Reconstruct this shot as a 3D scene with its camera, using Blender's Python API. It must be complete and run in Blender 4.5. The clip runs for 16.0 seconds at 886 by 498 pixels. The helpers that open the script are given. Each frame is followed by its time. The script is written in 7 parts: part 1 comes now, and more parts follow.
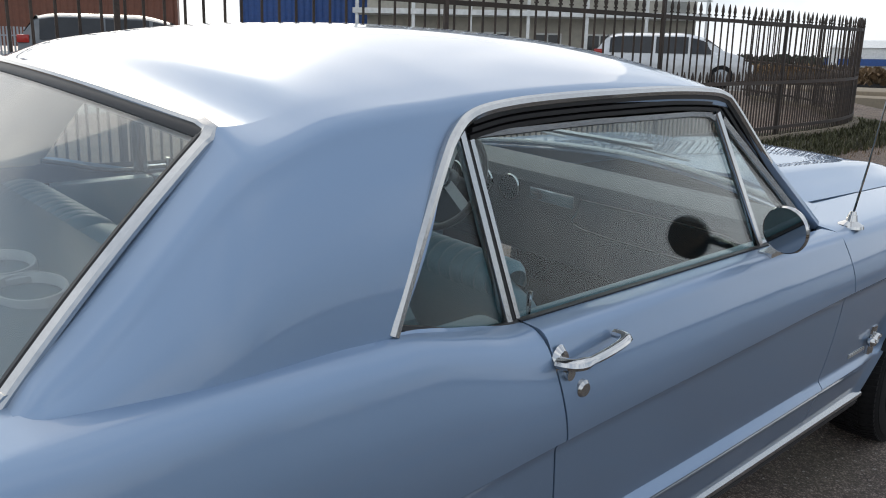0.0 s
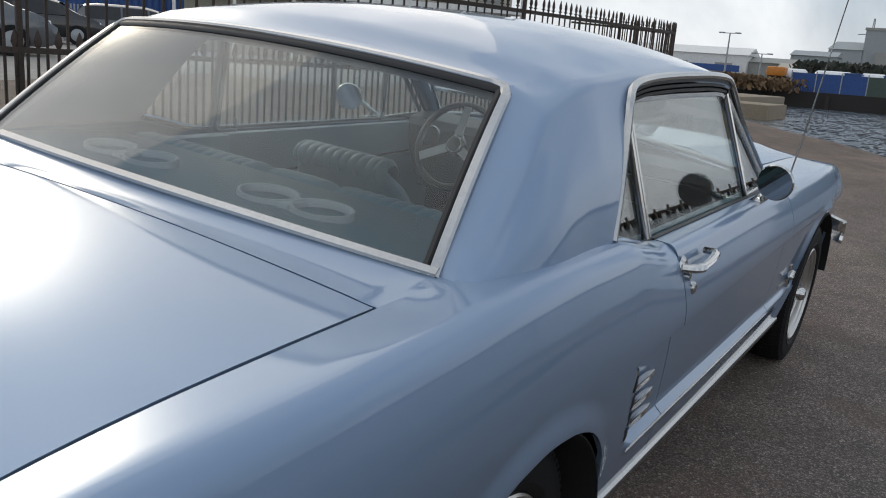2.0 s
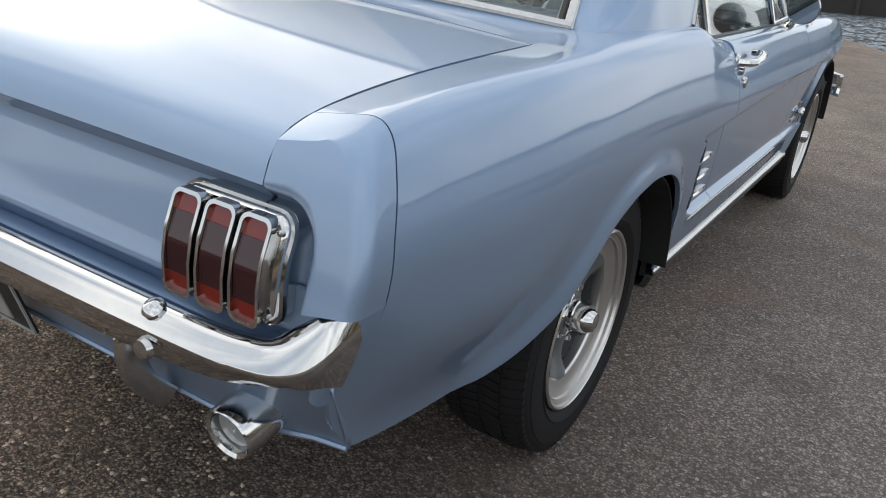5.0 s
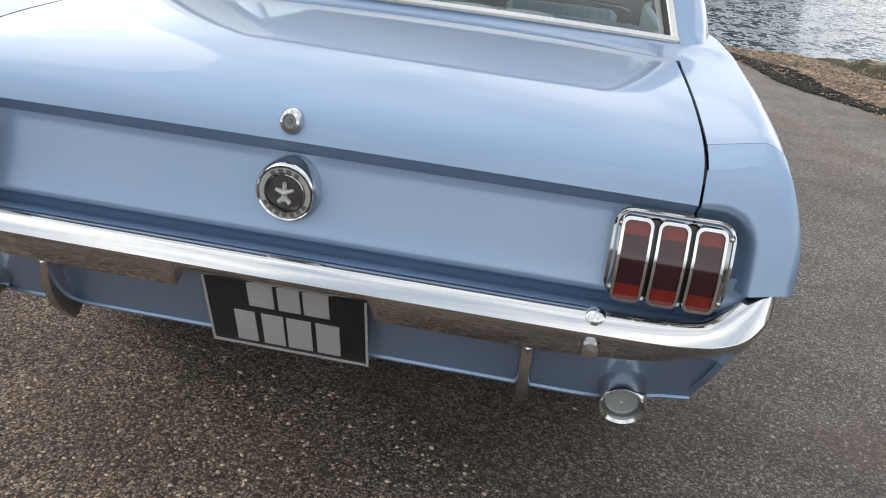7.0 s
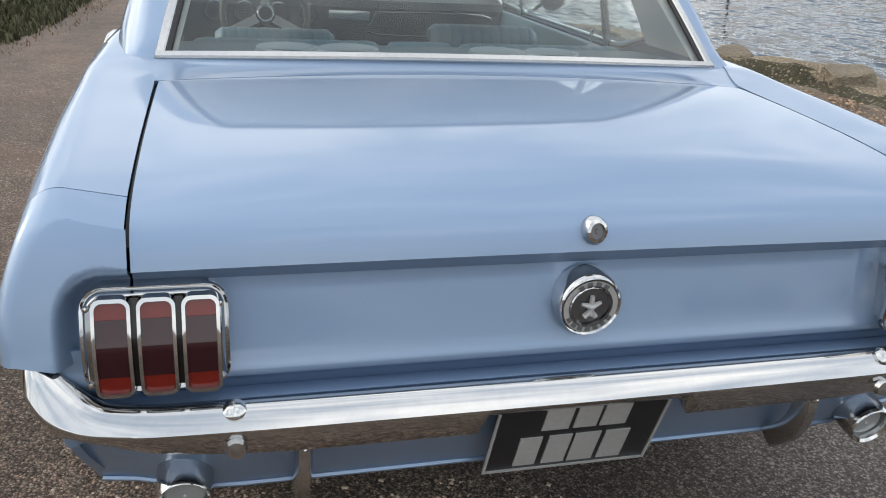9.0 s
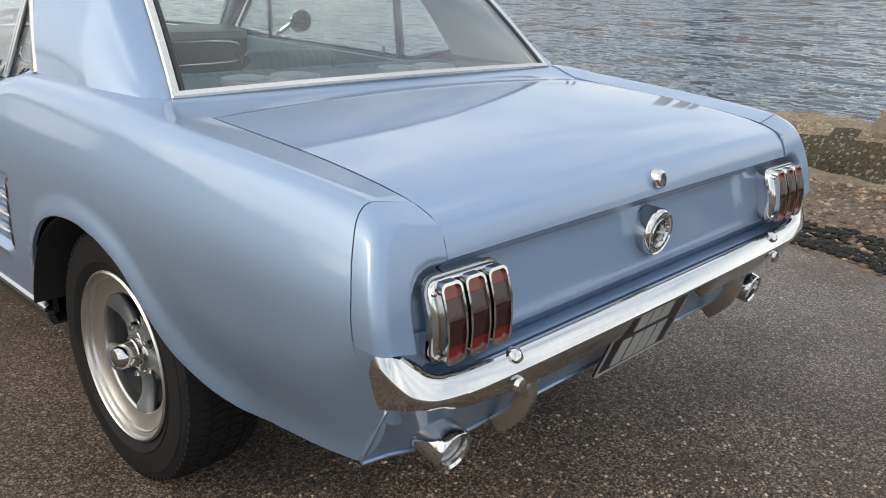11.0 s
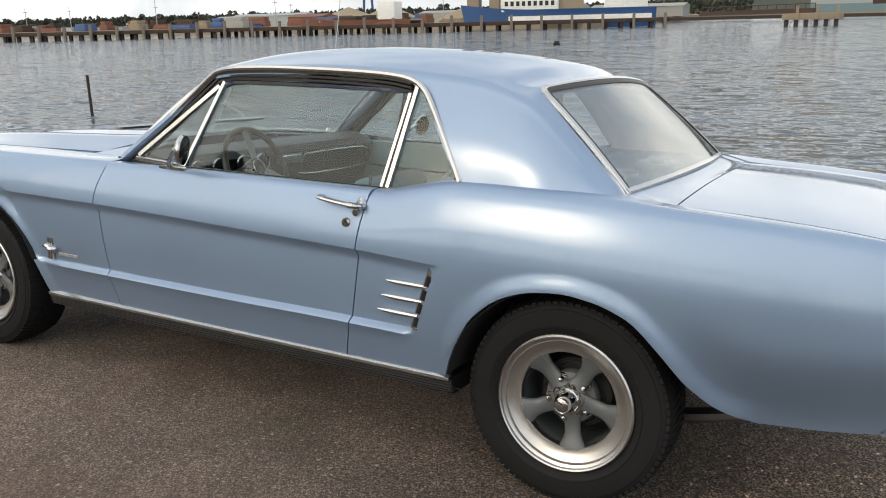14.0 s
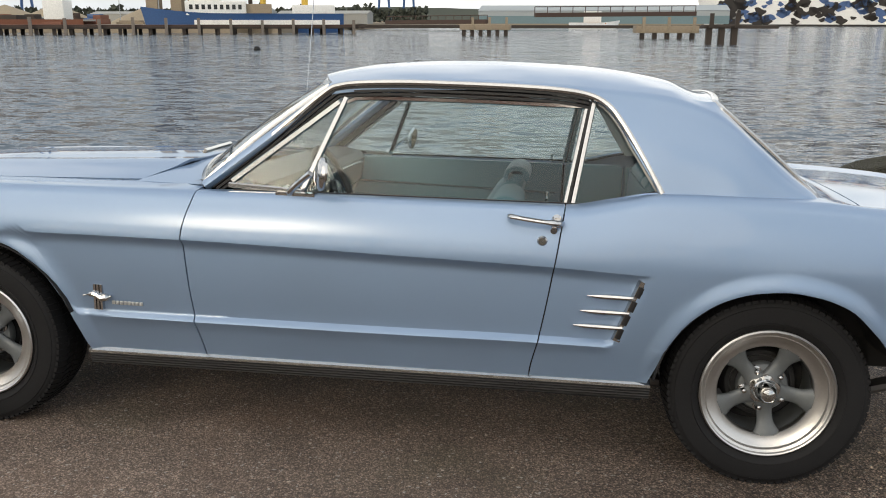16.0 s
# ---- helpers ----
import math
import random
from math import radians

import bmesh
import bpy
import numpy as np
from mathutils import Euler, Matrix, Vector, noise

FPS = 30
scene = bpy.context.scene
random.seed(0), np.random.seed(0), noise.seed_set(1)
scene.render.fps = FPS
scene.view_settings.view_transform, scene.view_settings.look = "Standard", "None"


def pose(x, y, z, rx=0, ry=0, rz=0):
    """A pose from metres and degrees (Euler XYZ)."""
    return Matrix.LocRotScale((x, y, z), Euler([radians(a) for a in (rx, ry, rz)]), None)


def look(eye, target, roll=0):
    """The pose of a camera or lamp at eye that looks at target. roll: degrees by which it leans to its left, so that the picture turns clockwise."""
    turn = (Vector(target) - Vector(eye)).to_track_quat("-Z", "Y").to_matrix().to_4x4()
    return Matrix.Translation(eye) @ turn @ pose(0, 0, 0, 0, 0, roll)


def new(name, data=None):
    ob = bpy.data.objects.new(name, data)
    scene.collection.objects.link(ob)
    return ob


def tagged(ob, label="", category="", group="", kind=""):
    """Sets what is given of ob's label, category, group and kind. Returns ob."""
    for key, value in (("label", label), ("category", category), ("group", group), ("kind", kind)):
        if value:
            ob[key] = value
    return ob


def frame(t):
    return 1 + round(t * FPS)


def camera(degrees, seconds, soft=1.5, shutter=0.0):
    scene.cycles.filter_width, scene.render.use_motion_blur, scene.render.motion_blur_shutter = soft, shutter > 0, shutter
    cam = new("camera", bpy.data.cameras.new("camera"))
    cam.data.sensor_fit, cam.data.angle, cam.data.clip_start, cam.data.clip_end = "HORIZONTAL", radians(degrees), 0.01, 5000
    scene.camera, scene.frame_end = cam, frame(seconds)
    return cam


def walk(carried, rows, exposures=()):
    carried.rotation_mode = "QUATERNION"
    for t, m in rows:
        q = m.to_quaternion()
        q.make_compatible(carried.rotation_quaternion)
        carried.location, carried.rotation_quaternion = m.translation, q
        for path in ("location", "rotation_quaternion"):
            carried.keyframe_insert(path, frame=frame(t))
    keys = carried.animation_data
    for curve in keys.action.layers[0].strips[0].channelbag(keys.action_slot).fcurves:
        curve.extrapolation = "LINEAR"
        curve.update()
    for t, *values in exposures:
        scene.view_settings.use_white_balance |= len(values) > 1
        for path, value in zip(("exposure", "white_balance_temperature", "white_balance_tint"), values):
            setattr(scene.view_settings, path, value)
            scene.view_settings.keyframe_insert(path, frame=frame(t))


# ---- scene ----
# The car's own axes: x to its right, y ahead, z square on the sloping slipway. Up in those axes is SLOPE.
SLOPE = Vector((-0.0676, 0.0172, 1.0)).normalized()
_ahead = (Vector((0, 1, 0)) - SLOPE * SLOPE.y).normalized()
TILT = Matrix((_ahead.cross(SLOPE), _ahead, SLOPE)).to_4x4()

cam = camera(56.52, 16.0, soft=1.0)
PATH = [
    (0, (1.6012, -1.7138, 1.3992), (0.2212, -0.3795, 0.8378), 3.496),
    (0.5, (1.5074, -1.9370, 1.3914), (0.2288, -0.5050, 0.8304), 5.015),
    (1, (1.4644, -2.2163, 1.4191), (0.2907, -0.6955, 0.8626), 6.491),
    (1.5, (1.4098, -2.4616, 1.4146), (0.2732, -0.9135, 0.8563), 6.523),
    (2, (1.3300, -2.5375, 1.3430), (0.3126, -0.9063, 0.7915), 7.107),
    (2.5, (1.3069, -2.6157, 1.2666), (0.3768, -0.9524, 0.6595), 7.373),
    (3, (1.3579, -2.7127, 1.2027), (0.4407, -1.0466, 0.5840), 7.223),
    (3.2, (1.3914, -2.7399, 1.1744), (0.4737, -1.0742, 0.5553), 7.220),
    (5.3, (1.2223, -3.0848, 1.1112), (0.3454, -1.4582, 0.3463), 7.772),
    (5.5, (1.1344, -3.1474, 1.1187), (0.3019, -1.4979, 0.3531), 8.404),
    (6, (0.9054, -3.2898, 1.1359), (0.2657, -1.5593, 0.3636), 10.050),
    (6.5, (0.6513, -3.4675, 1.1546), (0.2984, -1.6489, 0.4010), 8.664),
    (7, (0.4299, -3.5577, 1.1697), (0.1949, -1.7211, 0.4136), 6.701),
    (7.5, (0.2331, -3.6108, 1.2387), (0.0756, -1.7702, 0.4723), 3.683),
    (8, (-0.0117, -3.5790, 1.2450), (0.0338, -1.7289, 0.4865), 3.729),
    (8.5, (-0.2494, -3.4957, 1.2478), (0.0778, -1.6704, 0.4986), 4.126),
    (9, (-0.5238, -3.3588, 1.2451), (-0.0305, -1.5670, 0.5059), 3.543),
    (9.2, (-0.6315, -3.3278, 1.2321), (-0.0934, -1.5472, 0.4974), 4.062),
    (11.3, (-1.7353, -3.1172, 1.2669), (-0.2978, -1.8887, 0.6157), 2.739),
    (11.5, (-1.8495, -3.0923, 1.2913), (-0.3971, -1.8817, 0.6394), 2.836),
    (12, (-2.0403, -2.9673, 1.2833), (-0.5443, -1.7691, 0.7121), 1.000),
    (12.5, (-2.2629, -2.7925, 1.3166), (-0.7123, -1.6586, 0.7600), 1.391),
    (13, (-2.5788, -2.6334, 1.3235), (-0.9232, -1.6534, 0.7770), 2.941),
    (13.5, (-2.8001, -2.4413, 1.3116), (-1.1231, -1.4887, 0.7823), 2.658),
    (14, (-2.9636, -2.1498, 1.2885), (-1.2534, -1.2101, 0.8498), 1.379),
    (14.5, (-3.0665, -1.8249, 1.2541), (-1.2988, -0.9946, 0.8232), 2.267),
    (15, (-3.1718, -1.4732, 1.2446), (-1.3115, -0.8709, 0.8243), 3.309),
    (15.5, (-3.2215, -1.0325, 1.2634), (-1.3082, -0.6254, 0.8467), 1.986),
    (16, (-3.4053, -0.6620, 1.2809), (-1.4650, -0.3998, 0.8730), 1.591),
]
walk(cam, [(t, TILT @ look(eye, target, roll)) for t, eye, target, roll in PATH],
     exposures=[(0, 0.42, 6500, 10), (0.5, 0.24, 6500, 10), (1.0, 0.12, 6550, 10), (1.5, 0.05, 6600, 10), (2.2, 0.12, 6550, 10), (3.2, 0.30, 6500, 10), (5.5, 0.95, 6950, 10), (7.5, 1.08, 6900, 10), (9.0, 0.95, 6850, 10), (11.5, 0.95, 7050, 10), (12.0, 0.78, 7100, 10), (13.0, 0.74, 7150, 10), (16.0, 0.70, 7150, 10)])

# ---- light ----
SUN_TO = (TILT.to_3x3() @ Vector((-0.905, 0.39, 0.375))).normalized()
world = bpy.data.worlds.new("sky")
scene.world = world
world.use_nodes = True
wt = world.node_tree
wt.nodes.clear()
sky = wt.nodes.new("ShaderNodeTexSky")
sky.sky_type = "NISHITA"
sky.sun_disc = False
sky.sun_elevation = math.asin(SUN_TO.z)
sky.sun_rotation = math.atan2(SUN_TO.x, SUN_TO.y)
sky.air_density, sky.dust_density, sky.ozone_density = 1.2, 0.8, 1.0
clouds = wt.nodes.new("ShaderNodeTexNoise")
clouds.inputs["Scale"].default_value = 3.2
clouds.inputs["Detail"].default_value = 7.0
clouds.inputs["Roughness"].default_value = 0.55
clouds.inputs["Distortion"].default_value = 0.4
ramp = wt.nodes.new("ShaderNodeValToRGB")
ramp.color_ramp.elements[0].position, ramp.color_ramp.elements[0].color = 0.34, (0.80, 0.80, 0.80, 1)
ramp.color_ramp.elements[1].position, ramp.color_ramp.elements[1].color = 0.62, (0.95, 0.95, 0.95, 1)
white = wt.nodes.new("ShaderNodeMixRGB")
shades = wt.nodes.new("ShaderNodeValToRGB")
shades.color_ramp.elements[0].position, shades.color_ramp.elements[0].color = 0.36, (0.46, 0.54, 0.66, 1)
shades.color_ramp.elements[1].position, shades.color_ramp.elements[1].color = 0.66, (0.98, 1.02, 1.06, 1)
bright = wt.nodes.new("ShaderNodeMixRGB")
bright.blend_type = "MULTIPLY"
bright.inputs["Fac"].default_value, bright.inputs["Color2"].default_value = 1.0, (9.6, 9.6, 9.6, 1)
wt.links.new(clouds.outputs["Fac"], shades.inputs["Fac"])
wt.links.new(shades.outputs["Color"], bright.inputs["Color1"])
wt.links.new(bright.outputs["Color"], white.inputs["Color2"])
back = wt.nodes.new("ShaderNodeBackground")
back.inputs["Strength"].default_value = 0.096
wout = wt.nodes.new("ShaderNodeOutputWorld")
wt.links.new(clouds.outputs["Fac"], ramp.inputs["Fac"])
wt.links.new(ramp.outputs["Color"], white.inputs["Fac"])
wt.links.new(sky.outputs["Color"], white.inputs["Color1"])
# Thin cloud glows round the veiled sun.
facing = wt.nodes.new("ShaderNodeTexCoord")
toward = wt.nodes.new("ShaderNodeVectorMath")
toward.operation, toward.inputs[1].default_value = "DOT_PRODUCT", SUN_TO
up_only = wt.nodes.new("ShaderNodeMath")
up_only.operation, up_only.inputs[1].default_value = "MAXIMUM", 0.0
core = wt.nodes.new("ShaderNodeMath")
core.operation, core.inputs[1].default_value = "POWER", 140.0
veil = wt.nodes.new("ShaderNodeMixRGB")
veil.blend_type = "ADD"
veil.inputs["Color2"].default_value = (96.0, 87.0, 70.0, 1)
wt.links.new(facing.outputs["Generated"], toward.inputs[0])
wt.links.new(toward.outputs["Value"], up_only.inputs[0])
wt.links.new(up_only.outputs[0], core.inputs[0])
wt.links.new(core.outputs[0], veil.inputs["Fac"])
wt.links.new(white.outputs["Color"], veil.inputs["Color1"])
wt.links.new(veil.outputs["Color"], back.inputs["Color"])
wt.links.new(back.outputs["Background"], wout.inputs["Surface"])
sun_data = bpy.data.lights.new("sun", "SUN")
sun_data.energy, sun_data.angle, sun_data.color = 0.50, radians(70.0), (1.0, 0.86, 0.68)
sun = new("sun", sun_data)
sun.matrix_world = Matrix.Translation((-20, 10, 20)) @ SUN_TO.to_track_quat("Z", "Y").to_matrix().to_4x4()

# ---- materials ----
def material(name, color, rough=0.5, metal=0.0, vary=0.12, grain=40.0, bump=0.0, coat=0.0, spread=0.0, warm=None, big=3.0):
    """A painted or natural surface: colour varied at two scales, roughness varied, fine relief; spread: change from piece to piece."""
    m = bpy.data.materials.new(name)
    m.use_nodes = True
    t = m.node_tree
    b = t.nodes["Principled BSDF"]
    b.inputs["Metallic"].default_value = metal
    b.inputs["Coat Weight"].default_value = coat
    b.inputs["Coat Roughness"].default_value = 0.05
    at = t.nodes.new("ShaderNodeTexCoord")
    fine = t.nodes.new("ShaderNodeTexNoise")
    fine.inputs["Scale"].default_value, fine.inputs["Detail"].default_value = grain, 6
    wide = t.nodes.new("ShaderNodeTexNoise")
    wide.inputs["Scale"].default_value, wide.inputs["Detail"].default_value = big, 4
    t.links.new(at.outputs["Object"], fine.inputs["Vector"])
    t.links.new(at.outputs["Object"], wide.inputs["Vector"])
    both = t.nodes.new("ShaderNodeMath")
    both.operation = "ADD"
    t.links.new(fine.outputs["Fac"], both.inputs[0])
    t.links.new(wide.outputs["Fac"], both.inputs[1])
    half = t.nodes.new("ShaderNodeMapRange")
    half.inputs["From Min"].default_value, half.inputs["From Max"].default_value = 0.6, 1.4
    half.clamp = True
    t.links.new(both.outputs[0], half.inputs["Value"])
    mix = t.nodes.new("ShaderNodeMixRGB")
    low = [c * (1 - vary) for c in color]
    high = [min(1, c * (1 + vary)) for c in (warm or color)]
    mix.inputs["Color1"].default_value, mix.inputs["Color2"].default_value = (*low, 1), (*high, 1)
    t.links.new(half.outputs[0], mix.inputs["Fac"])
    out = mix.outputs[0]
    if spread:
        info = t.nodes.new("ShaderNodeObjectInfo")
        hsv = t.nodes.new("ShaderNodeHueSaturation")
        rng = t.nodes.new("ShaderNodeMapRange")
        rng.inputs["To Min"].default_value, rng.inputs["To Max"].default_value = 1 - spread, 1 + spread
        t.links.new(info.outputs["Random"], rng.inputs["Value"])
        t.links.new(rng.outputs[0], hsv.inputs["Value"])
        t.links.new(out, hsv.inputs["Color"])
        out = hsv.outputs[0]
    t.links.new(out, b.inputs["Base Color"])
    rr = t.nodes.new("ShaderNodeMapRange")
    rr.inputs["To Min"].default_value, rr.inputs["To Max"].default_value = max(0.0, rough * 0.88), min(1, rough * 1.12)
    t.links.new(half.outputs[0], rr.inputs["Value"])
    t.links.new(rr.outputs[0], b.inputs["Roughness"])
    if bump:
        bp = t.nodes.new("ShaderNodeBump")
        bp.inputs["Strength"].default_value, bp.inputs["Distance"].default_value = 1.0, bump
        t.links.new(fine.outputs["Fac"], bp.inputs["Height"])
        t.links.new(bp.outputs[0], b.inputs["Normal"])
    return m


def glass(name, tint, rough=0.0, base=0.05):
    """Thin window glass: mostly clear, with a mirror-like gloss that grows at shallow angles."""
    m = bpy.data.materials.new(name)
    m.use_nodes = True
    t = m.node_tree
    t.nodes.clear()
    o = t.nodes.new("ShaderNodeOutputMaterial")
    clear = t.nodes.new("ShaderNodeBsdfTransparent")
    clear.inputs["Color"].default_value = (*tint, 1)
    shine = t.nodes.new("ShaderNodeBsdfGlossy")
    shine.inputs["Roughness"].default_value = rough
    fr = t.nodes.new("ShaderNodeLayerWeight")
    fr.inputs["Blend"].default_value = 0.5
    up = t.nodes.new("ShaderNodeMath")
    up.operation, up.inputs[1].default_value = "POWER", 3.0
    t.links.new(fr.outputs["Facing"], up.inputs[0])
    gain = t.nodes.new("ShaderNodeMath")
    gain.operation, gain.use_clamp = "MULTIPLY_ADD", True
    gain.inputs[1].default_value, gain.inputs[2].default_value = 0.75, base
    t.links.new(up.outputs[0], gain.inputs[0])
    mix = t.nodes.new("ShaderNodeMixShader")
    t.links.new(gain.outputs[0], mix.inputs["Fac"])
    t.links.new(clear.outputs[0], mix.inputs[1])
    t.links.new(shine.outputs[0], mix.inputs[2])
    t.links.new(mix.outputs[0], o.inputs["Surface"])
    return m


PAINT = material("metallic_blue_paint", (0.240, 0.340, 0.488), 0.56, 0.72, 0.05, 900.0, 0.0, 1.0, big=2.0)
PAINT.node_tree.nodes["Principled BSDF"].inputs["Coat IOR"].default_value = 1.55
PAINT.node_tree.nodes["Principled BSDF"].inputs["Coat Roughness"].default_value = 0.05
CHROME = material("chrome", (0.57, 0.57, 0.568), 0.08, 1.0, 0.05, 60.0)
BRIGHT = material("stainless_trim", (0.52, 0.52, 0.515), 0.20, 1.0, 0.08, 120.0, 0.0002)
OLDTRIM = material("weathered_stainless_trim", (0.55, 0.55, 0.545), 0.20, 1.0, 0.10, 90.0)
ALLOY = material("machined_alloy", (0.60, 0.59, 0.575), 0.33, 1.0, 0.08, 150.0)
SPOKE = material("grey_cast_spoke", (0.125, 0.135, 0.14), 0.48, 0.35, 0.12, 120.0, 0.0004)
RUBBER = material("tyre_rubber", (0.015, 0.015, 0.016), 0.62, 0.0, 0.25, 160.0, 0.0005)
RUBBER.node_tree.nodes["Principled BSDF"].inputs["Specular IOR Level"].default_value = 0.15
RIBBED = material("dark_ribbed_trim", (0.16, 0.16, 0.165), 0.30, 0.8, 0.15, 120.0)
SEAL = material("black_rubber_seal", (0.012, 0.012, 0.013), 0.45, 0.0, 0.2, 200.0)
DARK = material("dark_underbody", (0.012, 0.012, 0.013), 0.85, 0.0, 0.3, 30.0)
VINYL = material("blue_vinyl", (0.105, 0.205, 0.255), 0.42, 0.0, 0.10, 220.0, 0.0004)
VINYL_DARK = material("dark_blue_vinyl", (0.065, 0.120, 0.155), 0.5, 0.0, 0.12, 220.0, 0.0004)
DASH = material("dark_dash_vinyl", (0.02, 0.026, 0.032), 0.5, 0.0, 0.15, 200.0, 0.0004)
HEADLINER = material("pale_headliner_cloth", (0.50, 0.50, 0.47), 0.9, 0.0, 0.06, 400.0, 0.0003)
POD = material("pale_grey_plastic", (0.30, 0.34, 0.36), 0.45, 0.0, 0.08, 150.0)
WOODRIM = material("dark_wood_rim", (0.060, 0.048, 0.042), 0.4, 0.0, 0.3, 60.0)
PLATE = material("black_number_plate", (0.012, 0.013, 0.016), 0.35, 0.0, 0.15, 90.0)
SILVER = material("worn_silver_characters", (0.42, 0.42, 0.41), 0.45, 0.3, 0.14, 120.0)
BLACK = material("black_enamel", (0.010, 0.010, 0.011), 0.25, 0.0, 0.2, 90.0)
LENS = material("red_lamp_lens", (0.165, 0.012, 0.007), 0.12, 0.0, 0.10, 60.0, coat=0.2)
LENS_DARK = material("dark_lens_reflection", (0.030, 0.005, 0.008), 0.14, 0.0, 0.12, 60.0, coat=0.2)
CLEARLENS = material("clear_ribbed_lens", (0.30, 0.32, 0.32), 0.22, 0.15, 0.08, 80.0, coat=1.0)
MIRROR = material("mirror_glass", (0.34, 0.35, 0.36), 0.02, 1.0, 0.02, 30.0)
SIDEGLASS = glass("tinted_side_glass", (0.92, 0.96, 0.955), 0.0, 0.022)
REARGLASS = glass("rear_glass", (0.93, 0.955, 0.95), 0.012, 0.045)


# ---- mesh helpers ----
def ss(t):
    t = min(1.0, max(0.0, t))
    return t * t * (3 - 2 * t)


def lerp(a, b, t):
    return a + (b - a) * t


class Curve:
    """A smooth curve through (position, value) pairs that does not overshoot."""

    def __init__(self, *pairs):
        pairs = sorted(pairs)
        self.x = [p[0] for p in pairs]
        self.y = [p[1] for p in pairs]
        h = [b - a for a, b in zip(self.x, self.x[1:])]
        d = [(b - a) / k for a, b, k in zip(self.y, self.y[1:], h)]
        self.m = [d[0]]
        for i in range(1, len(d)):
            if d[i - 1] * d[i] <= 0:
                self.m.append(0.0)
            else:
                w1, w2 = 2 * h[i] + h[i - 1], h[i] + 2 * h[i - 1]
                self.m.append((w1 + w2) / (w1 / d[i - 1] + w2 / d[i]))
        self.m.append(d[-1])

    def __call__(self, v):
        x, y, m = self.x, self.y, self.m
        if v <= x[0]:
            return y[0]
        if v >= x[-1]:
            return y[-1]
        i = 0
        while x[i + 1] < v:
            i += 1
        h = x[i + 1] - x[i]
        t = (v - x[i]) / h
        return (y[i] * (1 + 2 * t) * (1 - t) ** 2 + m[i] * h * t * (1 - t) ** 2
                + y[i + 1] * t * t * (3 - 2 * t) + m[i + 1] * h * t * t * (t - 1))


def grid(fn, us, vs):
    """Vertices and quads of the surface fn(u, v) over two lists of parameters."""
    verts = [tuple(fn(u, v)) for u in us for v in vs]
    n = len(vs)
    faces = [(i * n + j, (i + 1) * n + j, (i + 1) * n + j + 1, i * n + j + 1) for i in range(len(us) - 1) for j in range(n - 1)]
    return verts, faces


def steps(a, b, n):
    return [a + (b - a) * i / n for i in range(n + 1)]


def join(*meshes):
    verts, faces = [], []
    for v, f in meshes:
        k = len(verts)
        verts += v
        faces += [tuple(i + k for i in q) for q in f]
    return verts, faces


def flip(mesh):
    return mesh[0], [tuple(reversed(q)) for q in mesh[1]]


def mirrored(mesh, side):
    """The mesh for the car's right side (1), or its mirror image for the left one (-1)."""
    if side > 0:
        return mesh
    return [(-x, y, z) for x, y, z in mesh[0]], [tuple(reversed(q)) for q in mesh[1]]


def moved(mesh, m):
    return [tuple(m @ Vector(v)) for v in mesh[0]], mesh[1]


def part(name, mesh, mat, parent=None, label="", angle=38, thick=0.0, weld=False, m=None):
    """Links vertices and faces as one mesh object, under a thing or a part where one is given."""
    me = bpy.data.meshes.new(name)
    if weld:
        bm = bmesh.new()
        vs = [bm.verts.new(v) for v in mesh[0]]
        for q in mesh[1]:
            try:
                bm.faces.new([vs[i] for i in q])
            except ValueError:
                pass
        bmesh.ops.remove_doubles(bm, verts=bm.verts, dist=2e-4)
        bm.to_mesh(me)
        bm.free()
    else:
        me.from_pydata(mesh[0], [], mesh[1])
    me.materials.append(mat)
    me.polygons.foreach_set("use_smooth", [True] * len(me.polygons))
    me.set_sharp_from_angle(angle=radians(angle))
    if thick:
        uses = np.zeros(len(me.edges), int)
        of_loop = np.zeros(len(me.loops), int)
        me.loops.foreach_get("edge_index", of_loop)
        np.add.at(uses, of_loop, 1)
        for i in np.nonzero(uses == 1)[0]:
            me.edges[int(i)].use_edge_sharp = True
    ob = new(name, me)
    if parent:
        ob.parent = parent
    if m is not None:
        ob.matrix_basis = m
    if thick:
        s = ob.modifiers.new("thickness", "SOLIDIFY")
        s.thickness, s.offset = thick, -1.0
    if label:
        ob["label"] = label
    return ob


def box(x0, x1, y0, y1, z0, z1, bevel=0.0):
    bm = bmesh.new()
    bmesh.ops.create_cube(bm, size=1)
    for v in bm.verts:
        v.co = Vector((lerp(x0, x1, v.co.x + 0.5), lerp(y0, y1, v.co.y + 0.5), lerp(z0, z1, v.co.z + 0.5)))
    if bevel:
        bmesh.ops.bevel(bm, geom=bm.edges[:], offset=bevel, segments=2, affect="EDGES", profile=0.6)
    return taken(bm)


def taken(bm):
    bm.verts.index_update()
    out = [tuple(v.co) for v in bm.verts], [tuple(v.index for v in f.verts) for f in bm.faces]
    bm.free()
    return out


def lathe(profile, n=32, axis="x", closed=False):
    """A body turned from (radius, along) pairs about an axis."""
    pts = list(profile) + ([profile[0]] if closed else [])

    def at(u, v):
        r, a = pts[v]
        c, s = math.cos(u), math.sin(u)
        return {"x": (a, r * c, r * s), "y": (r * s, a, r * c), "z": (r * c, r * s, a)}[axis]

    return grid(at, steps(0, 2 * math.pi, n), range(len(pts)))


